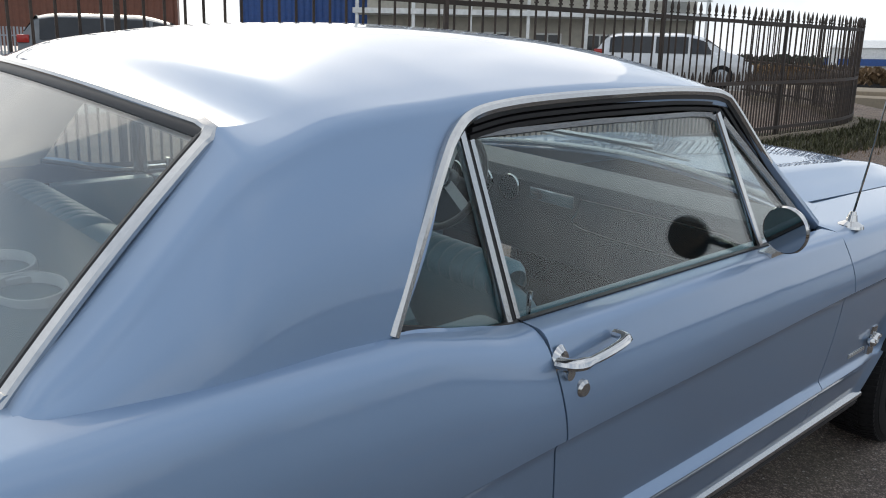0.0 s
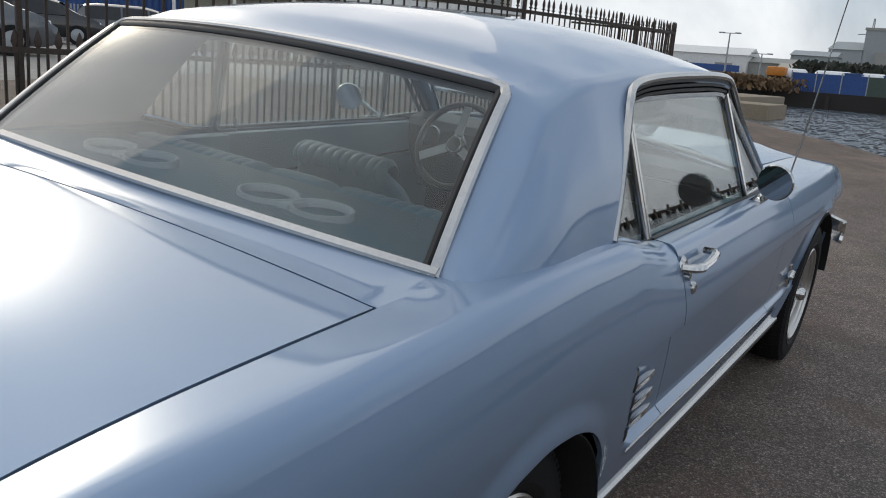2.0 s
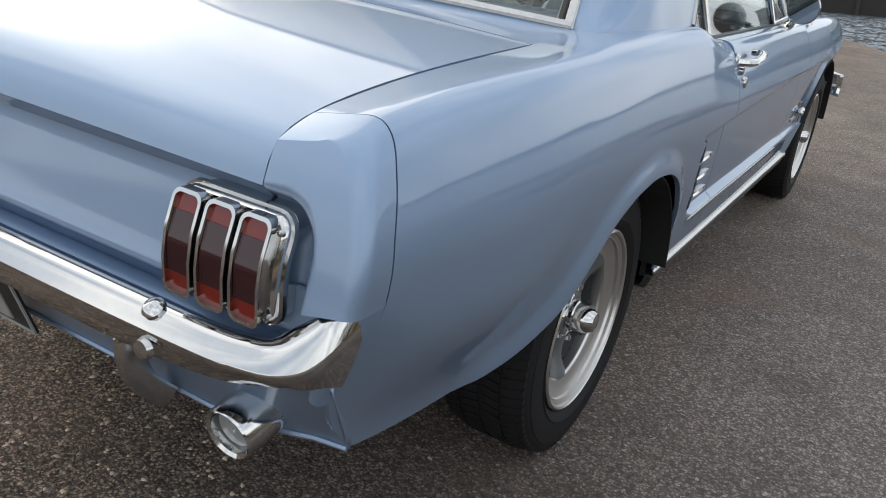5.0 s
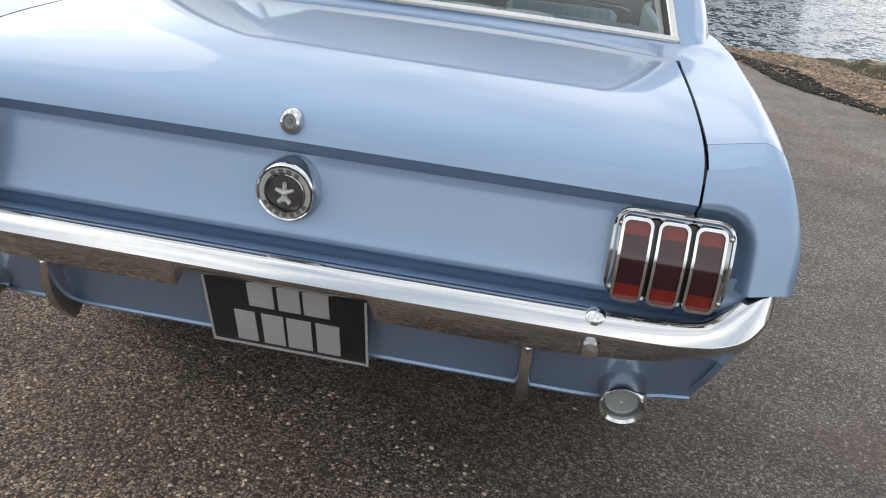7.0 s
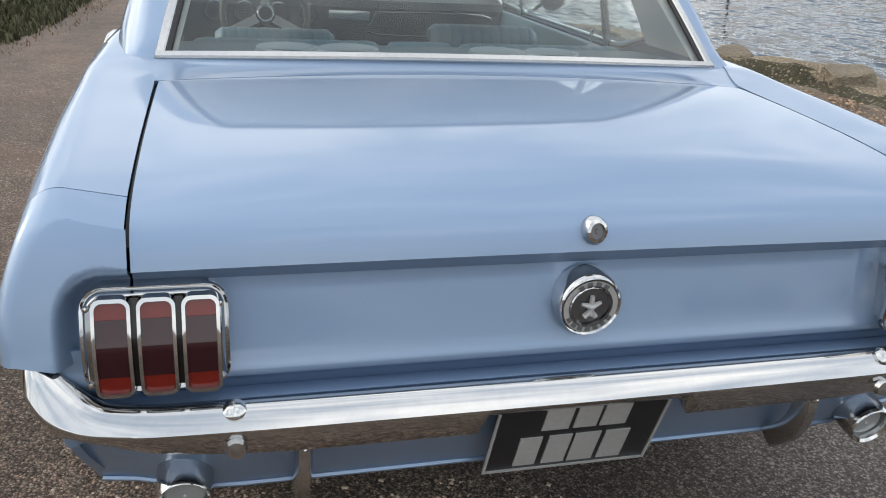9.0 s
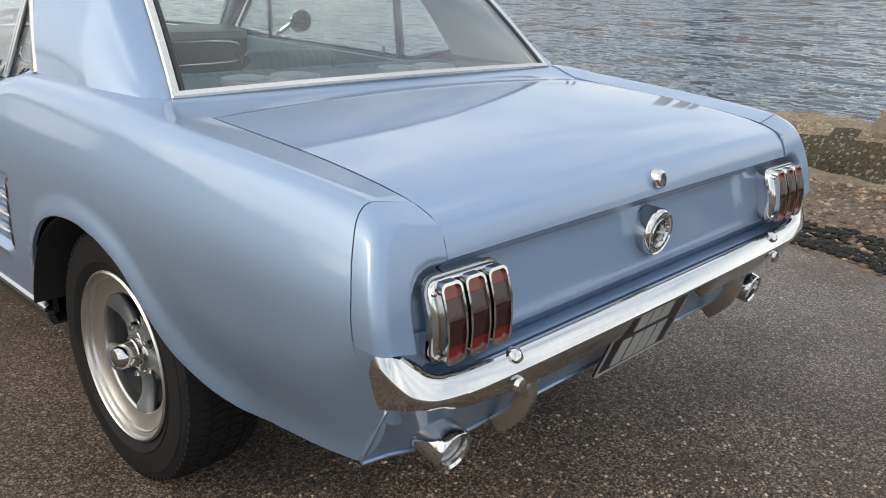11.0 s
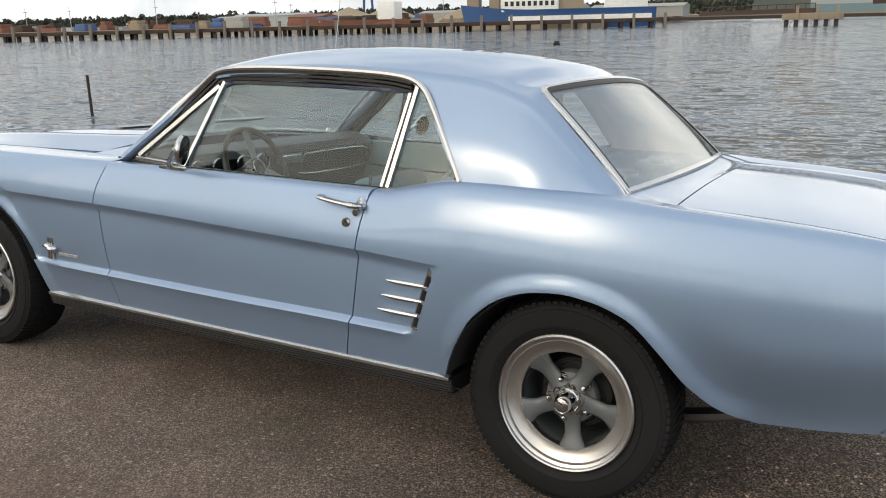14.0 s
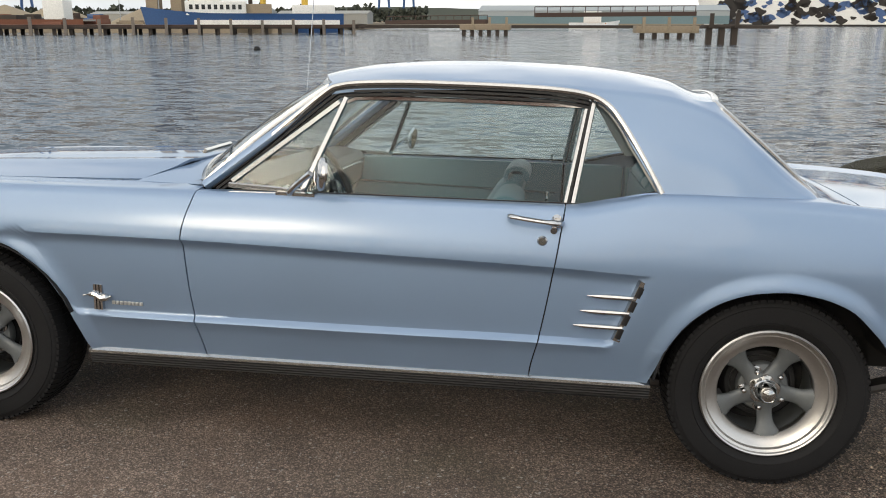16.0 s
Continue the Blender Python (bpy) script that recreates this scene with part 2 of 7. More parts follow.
def tube(points, radius, n=10, flat=1.0, up=(0, 0, 1), ends=True):
    """A round or flattened bar along points; radius: one number, or one for each point."""
    pts = [Vector(p) for p in points]
    verts, faces = [], []
    for i, p in enumerate(pts):
        d = (pts[min(i + 1, len(pts) - 1)] - pts[max(i - 1, 0)]).normalized()
        a = d.cross(Vector(up))
        a = (d.cross(Vector((1, 0, 0))) if a.length < 1e-4 else a).normalized()
        b = a.cross(d)
        r = radius[i] if isinstance(radius, (list, tuple)) else radius
        for k in range(n):
            w = 2 * math.pi * k / n
            verts.append(tuple(p + a * (r * math.cos(w)) + b * (r * flat * math.sin(w))))
    for i in range(len(pts) - 1):
        for k in range(n):
            q = (k + 1) % n
            faces.append((i * n + k, i * n + q, (i + 1) * n + q, (i + 1) * n + k))
    if ends:
        faces.append(tuple(reversed(range(n))))
        faces.append(tuple(range((len(pts) - 1) * n, len(pts) * n)))
    return verts, faces


def strip(points, across, width, depth, out=None):
    """A flat-sided trim strip along points; across: its direction of width for each point, or one for all; out: the way its face looks."""
    pts = [Vector(p) for p in points]
    verts, faces = [], []
    for i, p in enumerate(pts):
        d = (pts[min(i + 1, len(pts) - 1)] - pts[max(i - 1, 0)]).normalized()
        a = Vector(across[i] if isinstance(across, list) else across)
        a = (a - d * a.dot(d)).normalized()
        o = a.cross(d)
        if out and o.dot(Vector(out)) < 0:
            a, o = -a, -o
        w = width[i] if isinstance(width, list) else width
        for s, e in ((-0.5, -1), (-0.5, 0.0), (-0.32, 0.7), (0.32, 0.7), (0.5, 0.0), (0.5, -1)):
            verts.append(tuple(p + a * (w * s) + o * (depth * e)))
    n = 6
    for i in range(len(pts) - 1):
        for k in range(n):
            q = (k + 1) % n
            faces.append((i * n + k, (i + 1) * n + k, (i + 1) * n + q, i * n + q))
    faces.append(tuple(range(n)))
    faces.append(tuple(reversed(range((len(pts) - 1) * n, len(pts) * n))))
    return verts, faces


def smooth_line(points, n=8):
    """Points on a smooth curve through the given ones."""
    p = [Vector(q) for q in points]
    out = []
    for i in range(len(p) - 1):
        a, b, c, d = p[max(i - 1, 0)], p[i], p[i + 1], p[min(i + 2, len(p) - 1)]
        for k in range(n):
            t = k / n
            out.append(0.5 * ((2 * b) + (c - a) * t + (2 * a - 5 * b + 4 * c - d) * t * t + (3 * b - a - 3 * c + d) * t ** 3))
    return out + [p[-1]]


def thing(name, label, category, group="", at=None):
    ob = new(name)
    ob.empty_display_size = 0.2
    if at is not None:
        ob.matrix_basis = at
    return tagged(ob, label, category, group)

# ---- the parked car ----
car = thing("car", "pale metallic blue sixties coupe with chrome trim parked on asphalt", "car", at=TILT)

SHOULDER = Curve((2.16, 0.79), (1.95, 0.845), (1.6, 0.868), (1.22, 0.879), (0.55, 0.885), (0.05, 0.890), (-0.50, 0.892), (-0.70, 0.893),
                 (-0.84, 0.916), (-0.98, 0.940), (-1.2, 0.943), (-1.47, 0.938), (-1.65, 0.930), (-2.0, 0.914), (-2.23, 0.898), (-2.34, 0.880))
WIDTH = Curve((2.16, 0.775), (1.9, 0.815), (1.37, 0.840), (0.9, 0.848), (0.5, 0.852), (-0.65, 0.857), (-1.0, 0.857), (-1.4, 0.857),
              (-1.8, 0.850), (-2.0, 0.841), (-2.27, 0.822), (-2.36, 0.806))
CREASE = Curve((2.1, 0.70), (1.2, 0.722), (0.57, 0.725), (-0.15, 0.715), (-0.67, 0.705), (-0.97, 0.693))
RIDGE = Curve((1.0, 0.43), (0.55, 0.433), (-0.15, 0.440), (-0.63, 0.447), (-0.9, 0.447))
REAR_ARCH = Curve((-1.006, 0.30), (-1.018, 0.40), (-1.045, 0.475), (-1.10, 0.556), (-1.2, 0.632), (-1.3, 0.663), (-1.38, 0.670), (-1.46, 0.661),
                  (-1.56, 0.627), (-1.65, 0.549), (-1.735, 0.456), (-1.82, 0.394), (-1.90, 0.368))
FRONT_ARCH = Curve((0.945, 0.30), (0.965, 0.36), (1.02, 0.475), (1.115, 0.605), (1.21, 0.668), (1.33, 0.698), (1.41, 0.698), (1.53, 0.668),
                   (1.63, 0.605), (1.72, 0.475), (1.775, 0.36), (1.79, 0.30))
REAR_HEM = Curve((-1.90, 0.366), (-2.05, 0.379), (-2.16, 0.395), (-2.20, 0.404), (-2.25, 0.440), (-2.32, 0.51))
ARCH_LINES = [np.array([(y, a(y)) for y in np.linspace(y0, y1, 90)]) for a, y0, y1 in ((REAR_ARCH, -1.86, -1.008), (FRONT_ARCH, 0.947, 1.788))]


def hem(y):
    """The lower edge of the body side: rocker, wheel arches and tail."""
    if y < -1.90:
        return REAR_HEM(y)
    if y < -1.006:
        return max(REAR_ARCH(y), 0.30)
    if y < 0.945:
        return lerp(0.331, 0.302, (y + 1.0) / 1.945)
    if y < 1.79:
        return FRONT_ARCH(y)
    return 0.33


def side_x(y, z):
    """Half the car's width at a place on its side."""
    top, w = SHOULDER(y), WIDTH(y)
    if z > 0.72:
        x = w - 0.056 * ((z - 0.72) / max(0.05, top - 0.72)) ** 1.7
    else:
        x = w - 0.044 * ((0.72 - z) / 0.36) ** 1.6
    zc, zr = CREASE(y), RIDGE(y)
    back = lerp(-0.867, -0.966, (z - zr) / (zc - zr))
    mask = ss((y - back) / 0.020)
    if mask > 0 and z < zc + 0.01:
        depth = lerp(0.028, 0.016, ss((y - 0.2) / 1.2)) * mask
        low = 1.0 if y < 0.80 else ss((1.0 - y) / 0.2)
        fall = 1 - (1 - min(1.0, max(0.0, (zc - z) / 0.040))) ** 2.2
        rise = ss((zr + 0.024 - z) / 0.022)
        x -= depth * fall * (1 - rise) * lerp(1.0, 0.5, min(1.0, max(0.0, (zc - z) / (zc - zr))))
        x += 0.007 * low * mask * math.exp(-((z - zr) / 0.012) ** 2)
    for line in ARCH_LINES:
        if line[0][0] - 0.1 < y < line[-1][0] + 0.1 or line[-1][0] - 0.1 < y < line[0][0] + 0.1:
            d = float(np.sqrt(((line - (y, z)) ** 2).sum(1).min()))
            x += 0.013 * ss(1 - d / 0.060)
    if y < -1.66:
        tuck = 1.12 - 0.25 * ss((-2.20 - y) / 0.12)
        x -= 0.052 * tuck * ss(1 - (z - hem(y)) / 0.24) * ss((-1.66 - y) / 0.26)
    return x


def side_panel(y_lo, y_hi, us, inner_x, inner_z, radius):
    """A panel of the car's right side between two edges, from its hem up over the shoulder to an inner edge."""
    verts, rows = [], 0
    for u in us:
        mid = lerp(y_lo(0.7), y_hi(0.7), u)
        zc, zr, top = CREASE(mid), RIDGE(mid), SHOULDER(mid)
        brow = top - radius * 1.25
        levels = steps(0.29, zr - 0.012, 5)[:-1] + steps(zr - 0.012, zr + 0.028, 6)[:-1] + steps(zr + 0.028, zc - 0.058, 7)[:-1]
        levels += steps(zc - 0.058, zc - 0.020, 4)[:-1] + [zc - 0.020, zc - 0.013, zc - 0.008, zc - 0.004, zc, zc + 0.004] + steps(zc + 0.012, brow, 7)
        line = []
        base = brow
        while base > 0.29 and base > hem(lerp(y_lo(base), y_hi(base), u)):
            base -= 0.004
        lo, hi = base, base + 0.004
        for _ in range(8):
            z = (lo + hi) / 2
            lo, hi = (z, hi) if z < hem(lerp(y_lo(z), y_hi(z), u)) else (lo, z)
        base = hi
        for k, z in enumerate(levels):
            z = max(z, base + 0.0042 * k)
            y = lerp(y_lo(z), y_hi(z), u)
            line.append((side_x(y, z), y, z))
        y = lerp(y_lo(top), y_hi(top), u)
        x0, _, z0 = line[-1]
        xk = side_x(y, top - 0.002) + 0.004
        xi, zi = inner_x(y), inner_z(y)
        for t in steps(0, 1, 7)[1:]:
            a, b, c = (1 - t) ** 2, 2 * t * (1 - t), t * t
            zt = a * z0 + b * top + c * (top + (zi - top) * 0.25)
            line.append((a * x0 + b * xk + c * (xk - radius), lerp(y_lo(zt), y_hi(zt), u), zt))
        x1, y, z1 = line[-1]
        for t in steps(0, 1, 4)[1:]:
            line.append((lerp(x1, min(xi, x1 - 0.002), t), y, lerp(z1, zi, t)))
        verts += line
        rows = len(line)
    faces = [(i * rows + j, (i + 1) * rows + j, (i + 1) * rows + j + 1, i * rows + j + 1) for i in range(len(us) - 1) for j in range(rows - 1)]
    return verts, faces


DOOR_BACK = Curve((0.30, -0.604), (0.359, -0.611), (0.457, -0.633), (0.705, -0.672), (0.895, -0.697))
DOOR_FRONT = Curve((0.30, 0.510), (0.339, 0.517), (0.44, 0.543), (0.629, 0.565), (0.725, 0.571), (0.893, 0.533))
SEAM = Curve((0.38, -2.185), (0.41, -2.205), (0.45, -2.240), (0.50, -2.275), (0.565, -2.298), (0.686, -2.272), (0.763, -2.262), (0.806, -2.250), (0.863, -2.234), (0.903, -2.219))
TAIL_LINE = Curve((0.50, -2.352), (0.66, -2.346), (0.70, -2.337), (0.793, -2.312), (0.85, -2.290), (0.885, -2.266), (0.91, -2.25))
QUARTER_IN = Curve((-0.60, 0.752), (-0.75, 0.752), (-0.98, 0.764), (-1.2, 0.752), (-1.40, 0.722), (-1.482, 0.702), (-1.56, 0.675), (-1.622, 0.6620), (-2.4, 0.6600))
QUARTER_IN_Z = Curve((-0.60, 0.893), (-0.70, 0.893), (-0.84, 0.918), (-0.98, 0.944), (-1.2, 0.946), (-1.482, 0.942), (-1.62, 0.919), (-1.8, 0.910),
                     (-2.0, 0.899), (-2.15, 0.884), (-2.24, 0.869), (-2.275, 0.853), (-2.31, 0.83))
FENDER_IN = Curve((0.45, 0.735), (0.56, 0.72), (0.70, 0.60), (0.80, 0.575), (2.2, 0.575))
FENDER_IN_Z = Curve((0.45, 0.888), (0.55, 0.892), (0.83, 0.882), (1.4, 0.872), (1.9, 0.855), (2.16, 0.79))

arch_us = sorted(steps(0, 1, 96) + [(-0.672 - y) / 1.588 for y in (-1.004, -1.007, -1.010, -1.014, -1.020, -1.028, -1.038)])
quarter = side_panel(lambda z: SEAM(z), lambda z: DOOR_BACK(z) - 0.0022, [1 - u for u in reversed(arch_us)], QUARTER_IN, QUARTER_IN_Z, 0.040)
door_shell = side_panel(lambda z: DOOR_BACK(z) + 0.0022, lambda z: DOOR_FRONT(z) - 0.0022, steps(0, 1, 48), lambda y: 0.748, lambda y: SHOULDER(y) + 0.001, 0.022)
fender_us = sorted(steps(0, 1, 70) + [(y - 0.57) / 1.57 for y in (0.946, 0.950, 0.956, 0.964, 0.974, 0.986)])
fender = side_panel(lambda z: DOOR_FRONT(z) + 0.0022, lambda z: 2.14 + 0.06 * (z - 0.6), fender_us, FENDER_IN, FENDER_IN_Z, 0.030)


def recess(x, z):
    """How far a place on the tail lies inside the sunken panel that holds the lamps (0 to 1)."""
    qx, qz = abs(x) - 0.690, z - 0.735
    d = math.hypot(max(qx, 0), max(qz, 0)) + min(max(qx, qz), 0) - 0.050
    return ss(0.5 - d / 0.030)


def tail_y(x, z):
    inner = Curve((0.595, -2.284), (0.612, -2.287), (0.623, -2.297), (0.630, -2.310), (0.637, -2.312), (0.652, -2.307), (0.70, -2.295), (0.79, -2.275))(z)
    return lerp(TAIL_LINE(z), inner, recess(x, z))


LID_Z = Curve((-1.626, 0.916), (-1.8, 0.910), (-2.0, 0.899), (-2.15, 0.884), (-2.24, 0.867), (-2.279, 0.850), (-2.299, 0.823), (-2.3075, 0.795))


def tail_cap():
    """The cap between the quarter panel's seam and the tail: the seam's section drawn back, rounded over its rear edge into a closed rear face."""
    n = len(quarter[0]) // len(arch_us)
    ring = [p for p in quarter[0][:n] if p[2] > 0.690]
    ring = [(ring[0][0], SEAM(0.684), 0.684)] + ring
    n = len(ring)
    us = steps(0, 0.62, 4)[:-1] + [1 - 0.38 * (1 - t) ** 1.9 for t in steps(0, 1, 12)]
    verts = []
    for u in us:
        for x, y, z in ring:
            k = 1 - math.sqrt(max(0.0, 1 - max(0.0, (u - 0.62) / 0.38) ** 2 * 0.9999))
            zz = z - (LID_Z(-2.226) - LID_Z(lerp(-2.226, -2.283, u))) * min(1.0, (z - 0.654) / 0.206) ** 2
            xx = x - 0.022 * k * ss((x - 0.70) / 0.07)
            verts.append((xx, lerp(y - 0.0030, TAIL_LINE(zz), u), zz))
    end = verts[-n:]
    run = [0.0]
    for p, q in zip(end, end[1:]):
        run.append(run[-1] + math.hypot(q[0] - p[0], q[2] - p[2]))
    for v in steps(0, 0.4, 16)[1:] + steps(0.4, 1, 20)[1:]:
        for p, r in zip(end, run):
            x = lerp(p[0], 0.6585, v)
            z = lerp(p[2], lerp(0.654, end[-1][2], r / run[-1]), v)
            verts.append((x, lerp(TAIL_LINE(z), tail_y(x, z), ss(v / 0.12)), z))
    rows = len(us) + 36
    return verts, [(i * n + j, i * n + j + 1, (i + 1) * n + j + 1, (i + 1) * n + j) for i in range(rows - 1) for j in range(n - 1)]


cap = tail_cap()
for side in (1, -1):
    q = part("quarter_panel", mirrored(quarter, side), PAINT, car, thick=0.012, weld=True)
    part("tail_cap", mirrored(cap, side), PAINT, car, thick=0.006, weld=True, angle=60)
    d = part("door", mirrored(door_shell, side), PAINT, car, thick=0.012, weld=True)
    f = part("front_fender", mirrored(fender, side), PAINT, car, thick=0.012, weld=True)
    # Side scoop: a chrome bar with three spears before it.
    ends = ((-0.952, 0.672), (-0.880, 0.470))
    bar = strip([(side * (side_x(-0.99, z) - 0.010), y, z) for y, z in [(lerp(ends[0][0], ends[1][0], t), lerp(ends[0][1], ends[1][1], t)) for t in steps(0, 1, 6)]],
                (0, 1, 0.35), 0.034, 0.012, (side, 0, 0))
    trim = part("scoop_bar", bar, OLDTRIM, q, "chrome scoop bar with dark slots")
    for zz, yy in ((0.617, -0.780), (0.566, -0.760), (0.516, -0.742)):
        back = lerp(ends[0][0], ends[1][0], (ends[0][1] - zz) / (ends[0][1] - ends[1][1]))
        xs = side_x(-0.80, zz)
        pts = [(side * (xs + 0.010 + 0.004 * t), lerp(yy, back, t), zz) for t in steps(0, 1, 5)]
        part("scoop_spear", tube(pts, [0.003, 0.009, 0.011, 0.011, 0.010, 0.008], 8, 0.8), CHROME, q)
    slots = []
    for k in range(4):
        t0 = 0.08 + 0.235 * k
        za, zb = lerp(0.672, 0.470, t0), lerp(0.672, 0.470, t0 + 0.17)
        ya, yb = lerp(ends[0][0], ends[1][0], t0), lerp(ends[0][0], ends[1][0], t0 + 0.17)
        slots.append(strip([(side * (side_x(-0.99, za) - 0.002), ya, za), (side * (side_x(-0.99, zb) - 0.002), yb, zb)], (0, 1, 0.35), 0.020, 0.004, (side, 0, 0)))
    part("slot", join(*slots), SEAL, trim)
    # Door handle and lock.
    hx = side_x(-0.60, 0.845)
    grip = smooth_line([(side * (hx + 0.004), -0.525, 0.858), (side * (hx + 0.034), -0.535, 0.860), (side * (hx + 0.042), -0.60, 0.853),
                        (side * (hx + 0.036), -0.668, 0.846), (side * (hx + 0.004), -0.684, 0.842)], 5)
    h = part("door_handle", join(tube(grip, [0.012] * 6 + [0.011] * 8 + [0.015] * 7, 10, 0.72), tube([(side * (hx - 0.01), -0.664, 0.820), (side * (hx + 0.020), -0.664, 0.820)], 0.011, 10),
                                 moved(lathe([(0.001, 0.012), (0.017, 0.010), (0.022, 0.0)], 16), Matrix.Translation((side * (hx - 0.004), -0.672, 0.832)) @ Matrix.Diagonal((side, 1, 1.7, 1)))),
             CHROME, d, "chrome pull handle with push button")
    part("door_lock", moved(lathe([(0.0005, 0.008), (0.012, 0.008), (0.0165, 0.003), (0.0165, -0.006)], 18), Matrix.Translation((side * (side_x(-0.63, 0.786) - 0.001), -0.63, 0.786)) @ Matrix.Diagonal((side, 1, 1, 1))),
         BRIGHT, d, "round chrome door lock")
    # Rocker trim: a bright band over four ribbed lines.
    sill = []
    for k, (z, dx) in enumerate(((0.338, -0.016), (0.324, 0.003), (0.315, 0.004), (0.311, -0.014), (0.308, -0.014), (0.306, -0.003), (0.303, -0.003), (0.301, -0.016), (0.298, -0.016), (0.296, -0.005), (0.293, -0.005), (0.291, -0.019), (0.288, -0.019), (0.286, -0.008), (0.283, -0.008), (0.281, -0.023), (0.278, -0.023), (0.276, -0.012), (0.272, -0.014), (0.270, -0.050), (0.258, -0.075))):
        sill.append((z, dx))
    rocker = None
    for at, mat in ((range(0, 4), BRIGHT), (range(3, len(sill)), RIBBED)):
        sill_mesh = grid(lambda u, v: (side * (lerp(0.812, 0.804, u) + sill[v][1]), lerp(-1.000, 0.950, u), sill[v][0] - 0.025 * u), steps(0, 1, 12), at)
        piece = part("ribbed_band" if rocker else "rocker_trim", sill_mesh if side < 0 else flip(sill_mesh), mat, rocker or car, "dark ribbed band" if rocker else "bright rocker trim over a ribbed band", thick=0.006)
        rocker = rocker or piece
    # Emblem on the front fender, as plain shapes.
    ex = side_x(0.89, 0.50) + 0.002
    e = part("fender_emblem", join(*[strip([(side * ex, 0.893 + o, 0.545), (side * ex, 0.893 + o, 0.455)], (0, 1, 0), 0.012, 0.010, (side, 0, 0)) for o in (-0.012, 0.0, 0.012)]), CHROME, f, "chrome fender emblem with three upright bars")
    part("emblem_figure", tube(smooth_line([(side * (ex + 0.012), 0.945, 0.505), (side * (ex + 0.012), 0.905, 0.512), (side * (ex + 0.012), 0.875, 0.500), (side * (ex + 0.012), 0.840, 0.508)], 4), [0.003] * 3 + [0.011] * 4 + [0.014] * 4 + [0.004] * 2, 8, 1.0), CHROME, e)
    part("script_bar", join(*[strip([(side * ex, y0, 0.482), (side * ex, y0 - 0.011, 0.482)], (0, 0, 1), 0.013, 0.003, (side, 0, 0)) for y0 in [0.845 - 0.0145 * k for k in range(8)]]), SILVER, f)


# Deck lid, panel before it and sunken tail panel.
LID_Y = [-1.626, -1.70, -1.80, -1.90, -2.0, -2.08, -2.15, -2.20, -2.24, -2.262, -2.279, -2.291, -2.299, -2.305, -2.3075]


def lid_point(x, k):
    y = LID_Y[k]
    crown = 0.020 * (1 - (x / 0.66) ** 2) * (1 - ss((-2.15 - y) / 0.14) * 0.85)
    return x, y, LID_Z(y) + crown


lid_xs = [-0.6545] + steps(-0.644, 0.644, 28) + [0.6545]
lid = grid(lambda k, x: lid_point(x, k), range(len(LID_Y)), lid_xs)
under = grid(lambda t, x: (x, lerp(-2.3075, -2.277, t), lerp(0.795 + 0.003 * (1 - (x / 0.66) ** 2), 0.769, ss(t) * 0.5 + t * 0.5)), steps(0, 1, 5), lid_xs)
deck = part("deck_lid", join(lid, under), PAINT, car, thick=0.010, weld=True)
# A black strip added under each lid gap stands in for its shade.
for side in (1, -1):
    part("lid_gap_shade", strip([(side * 0.657, y, LID_Z(y) - 0.013) for y in LID_Y[:-3]], (1, 0, 0), 0.010, 0.003, (0, 0, 1)), SEAL, car, "dark strip set in the lid gap for its shade")
panel_xs = steps(-0.657, 0.657, 40)


def tail_corner(u, v):
    """From the sunken panel's edge round behind the bumper's end to the quarter panel."""
    z = lerp(0.688, 0.535, v)
    y0, y1 = tail_y(0.64, max(0.595, min(z, 0.652))), SEAM(z) + 0.003
    xs = side_x(y1, z) - 0.007
    if u < 0.5:
        return lerp(0.6575, 0.735, u * 2), y0, z
    t = u * 2 - 1
    return (1 - t) ** 2 * 0.735 + 2 * t * (1 - t) * (xs - 0.002) + t * t * xs, (1 - t) ** 2 * y0 + 2 * t * (1 - t) * min(y0, -2.318) + t * t * y1, z


for side in (1, -1):
    part("tail_corner", mirrored(grid(tail_corner, steps(0, 1, 24), steps(0, 1, 16)), side), PAINT, car, thick=0.006)
part("tail_panel", grid(lambda z, x: (x, tail_y(x, z), z), [0.774, 0.768, 0.75, 0.72, 0.69, 0.67, 0.655, 0.647, 0.641, 0.637, 0.633, 0.630, 0.627, 0.623, 0.618, 0.610, 0.595], panel_xs), PAINT, car, thick=0.010)


def glass_point(s, t):
    """A place on the rear window: s from side to side, t from its top to its foot."""
    x = lerp(0.575, 0.660, t) * s
    y = lerp(-1.163, -1.482, t) - 0.050 * (1 - s * s) - 0.005 * 4 * t * (1 - t)
    z = lerp(1.2245, 0.943, t) + lerp(0.029, 0.014, t) * (1 - s * s) + 0.005 * 4 * t * (1 - t)
    return x, y, z


def tulip(s, t):
    """The panel between the rear window's foot and the deck lid, out to the quarter panels."""
    ye = lerp(-1.474, -1.621, t)
    xe = QUARTER_IN(ye) + 0.004
    a = glass_point(s, 1.0)
    rear = 0.916 + 0.020 * (1 - s * s)
    e = ss((abs(s) - 0.90) / 0.10)
    y = lerp(lerp(a[1] + 0.004, ye, e), -1.621, t)
    z = lerp(a[2] - 0.004, rear, t) - 0.008 * math.sin(math.pi * t) * (1 - 0.4 * abs(s))
    return s * xe, y, lerp(z, QUARTER_IN_Z(y) - 0.003, e)


part("deck_front_panel", grid(lambda t, s: tulip(s, t), steps(0, 1, 10), steps(-1, 1, 44)), PAINT, car, thick=0.008)

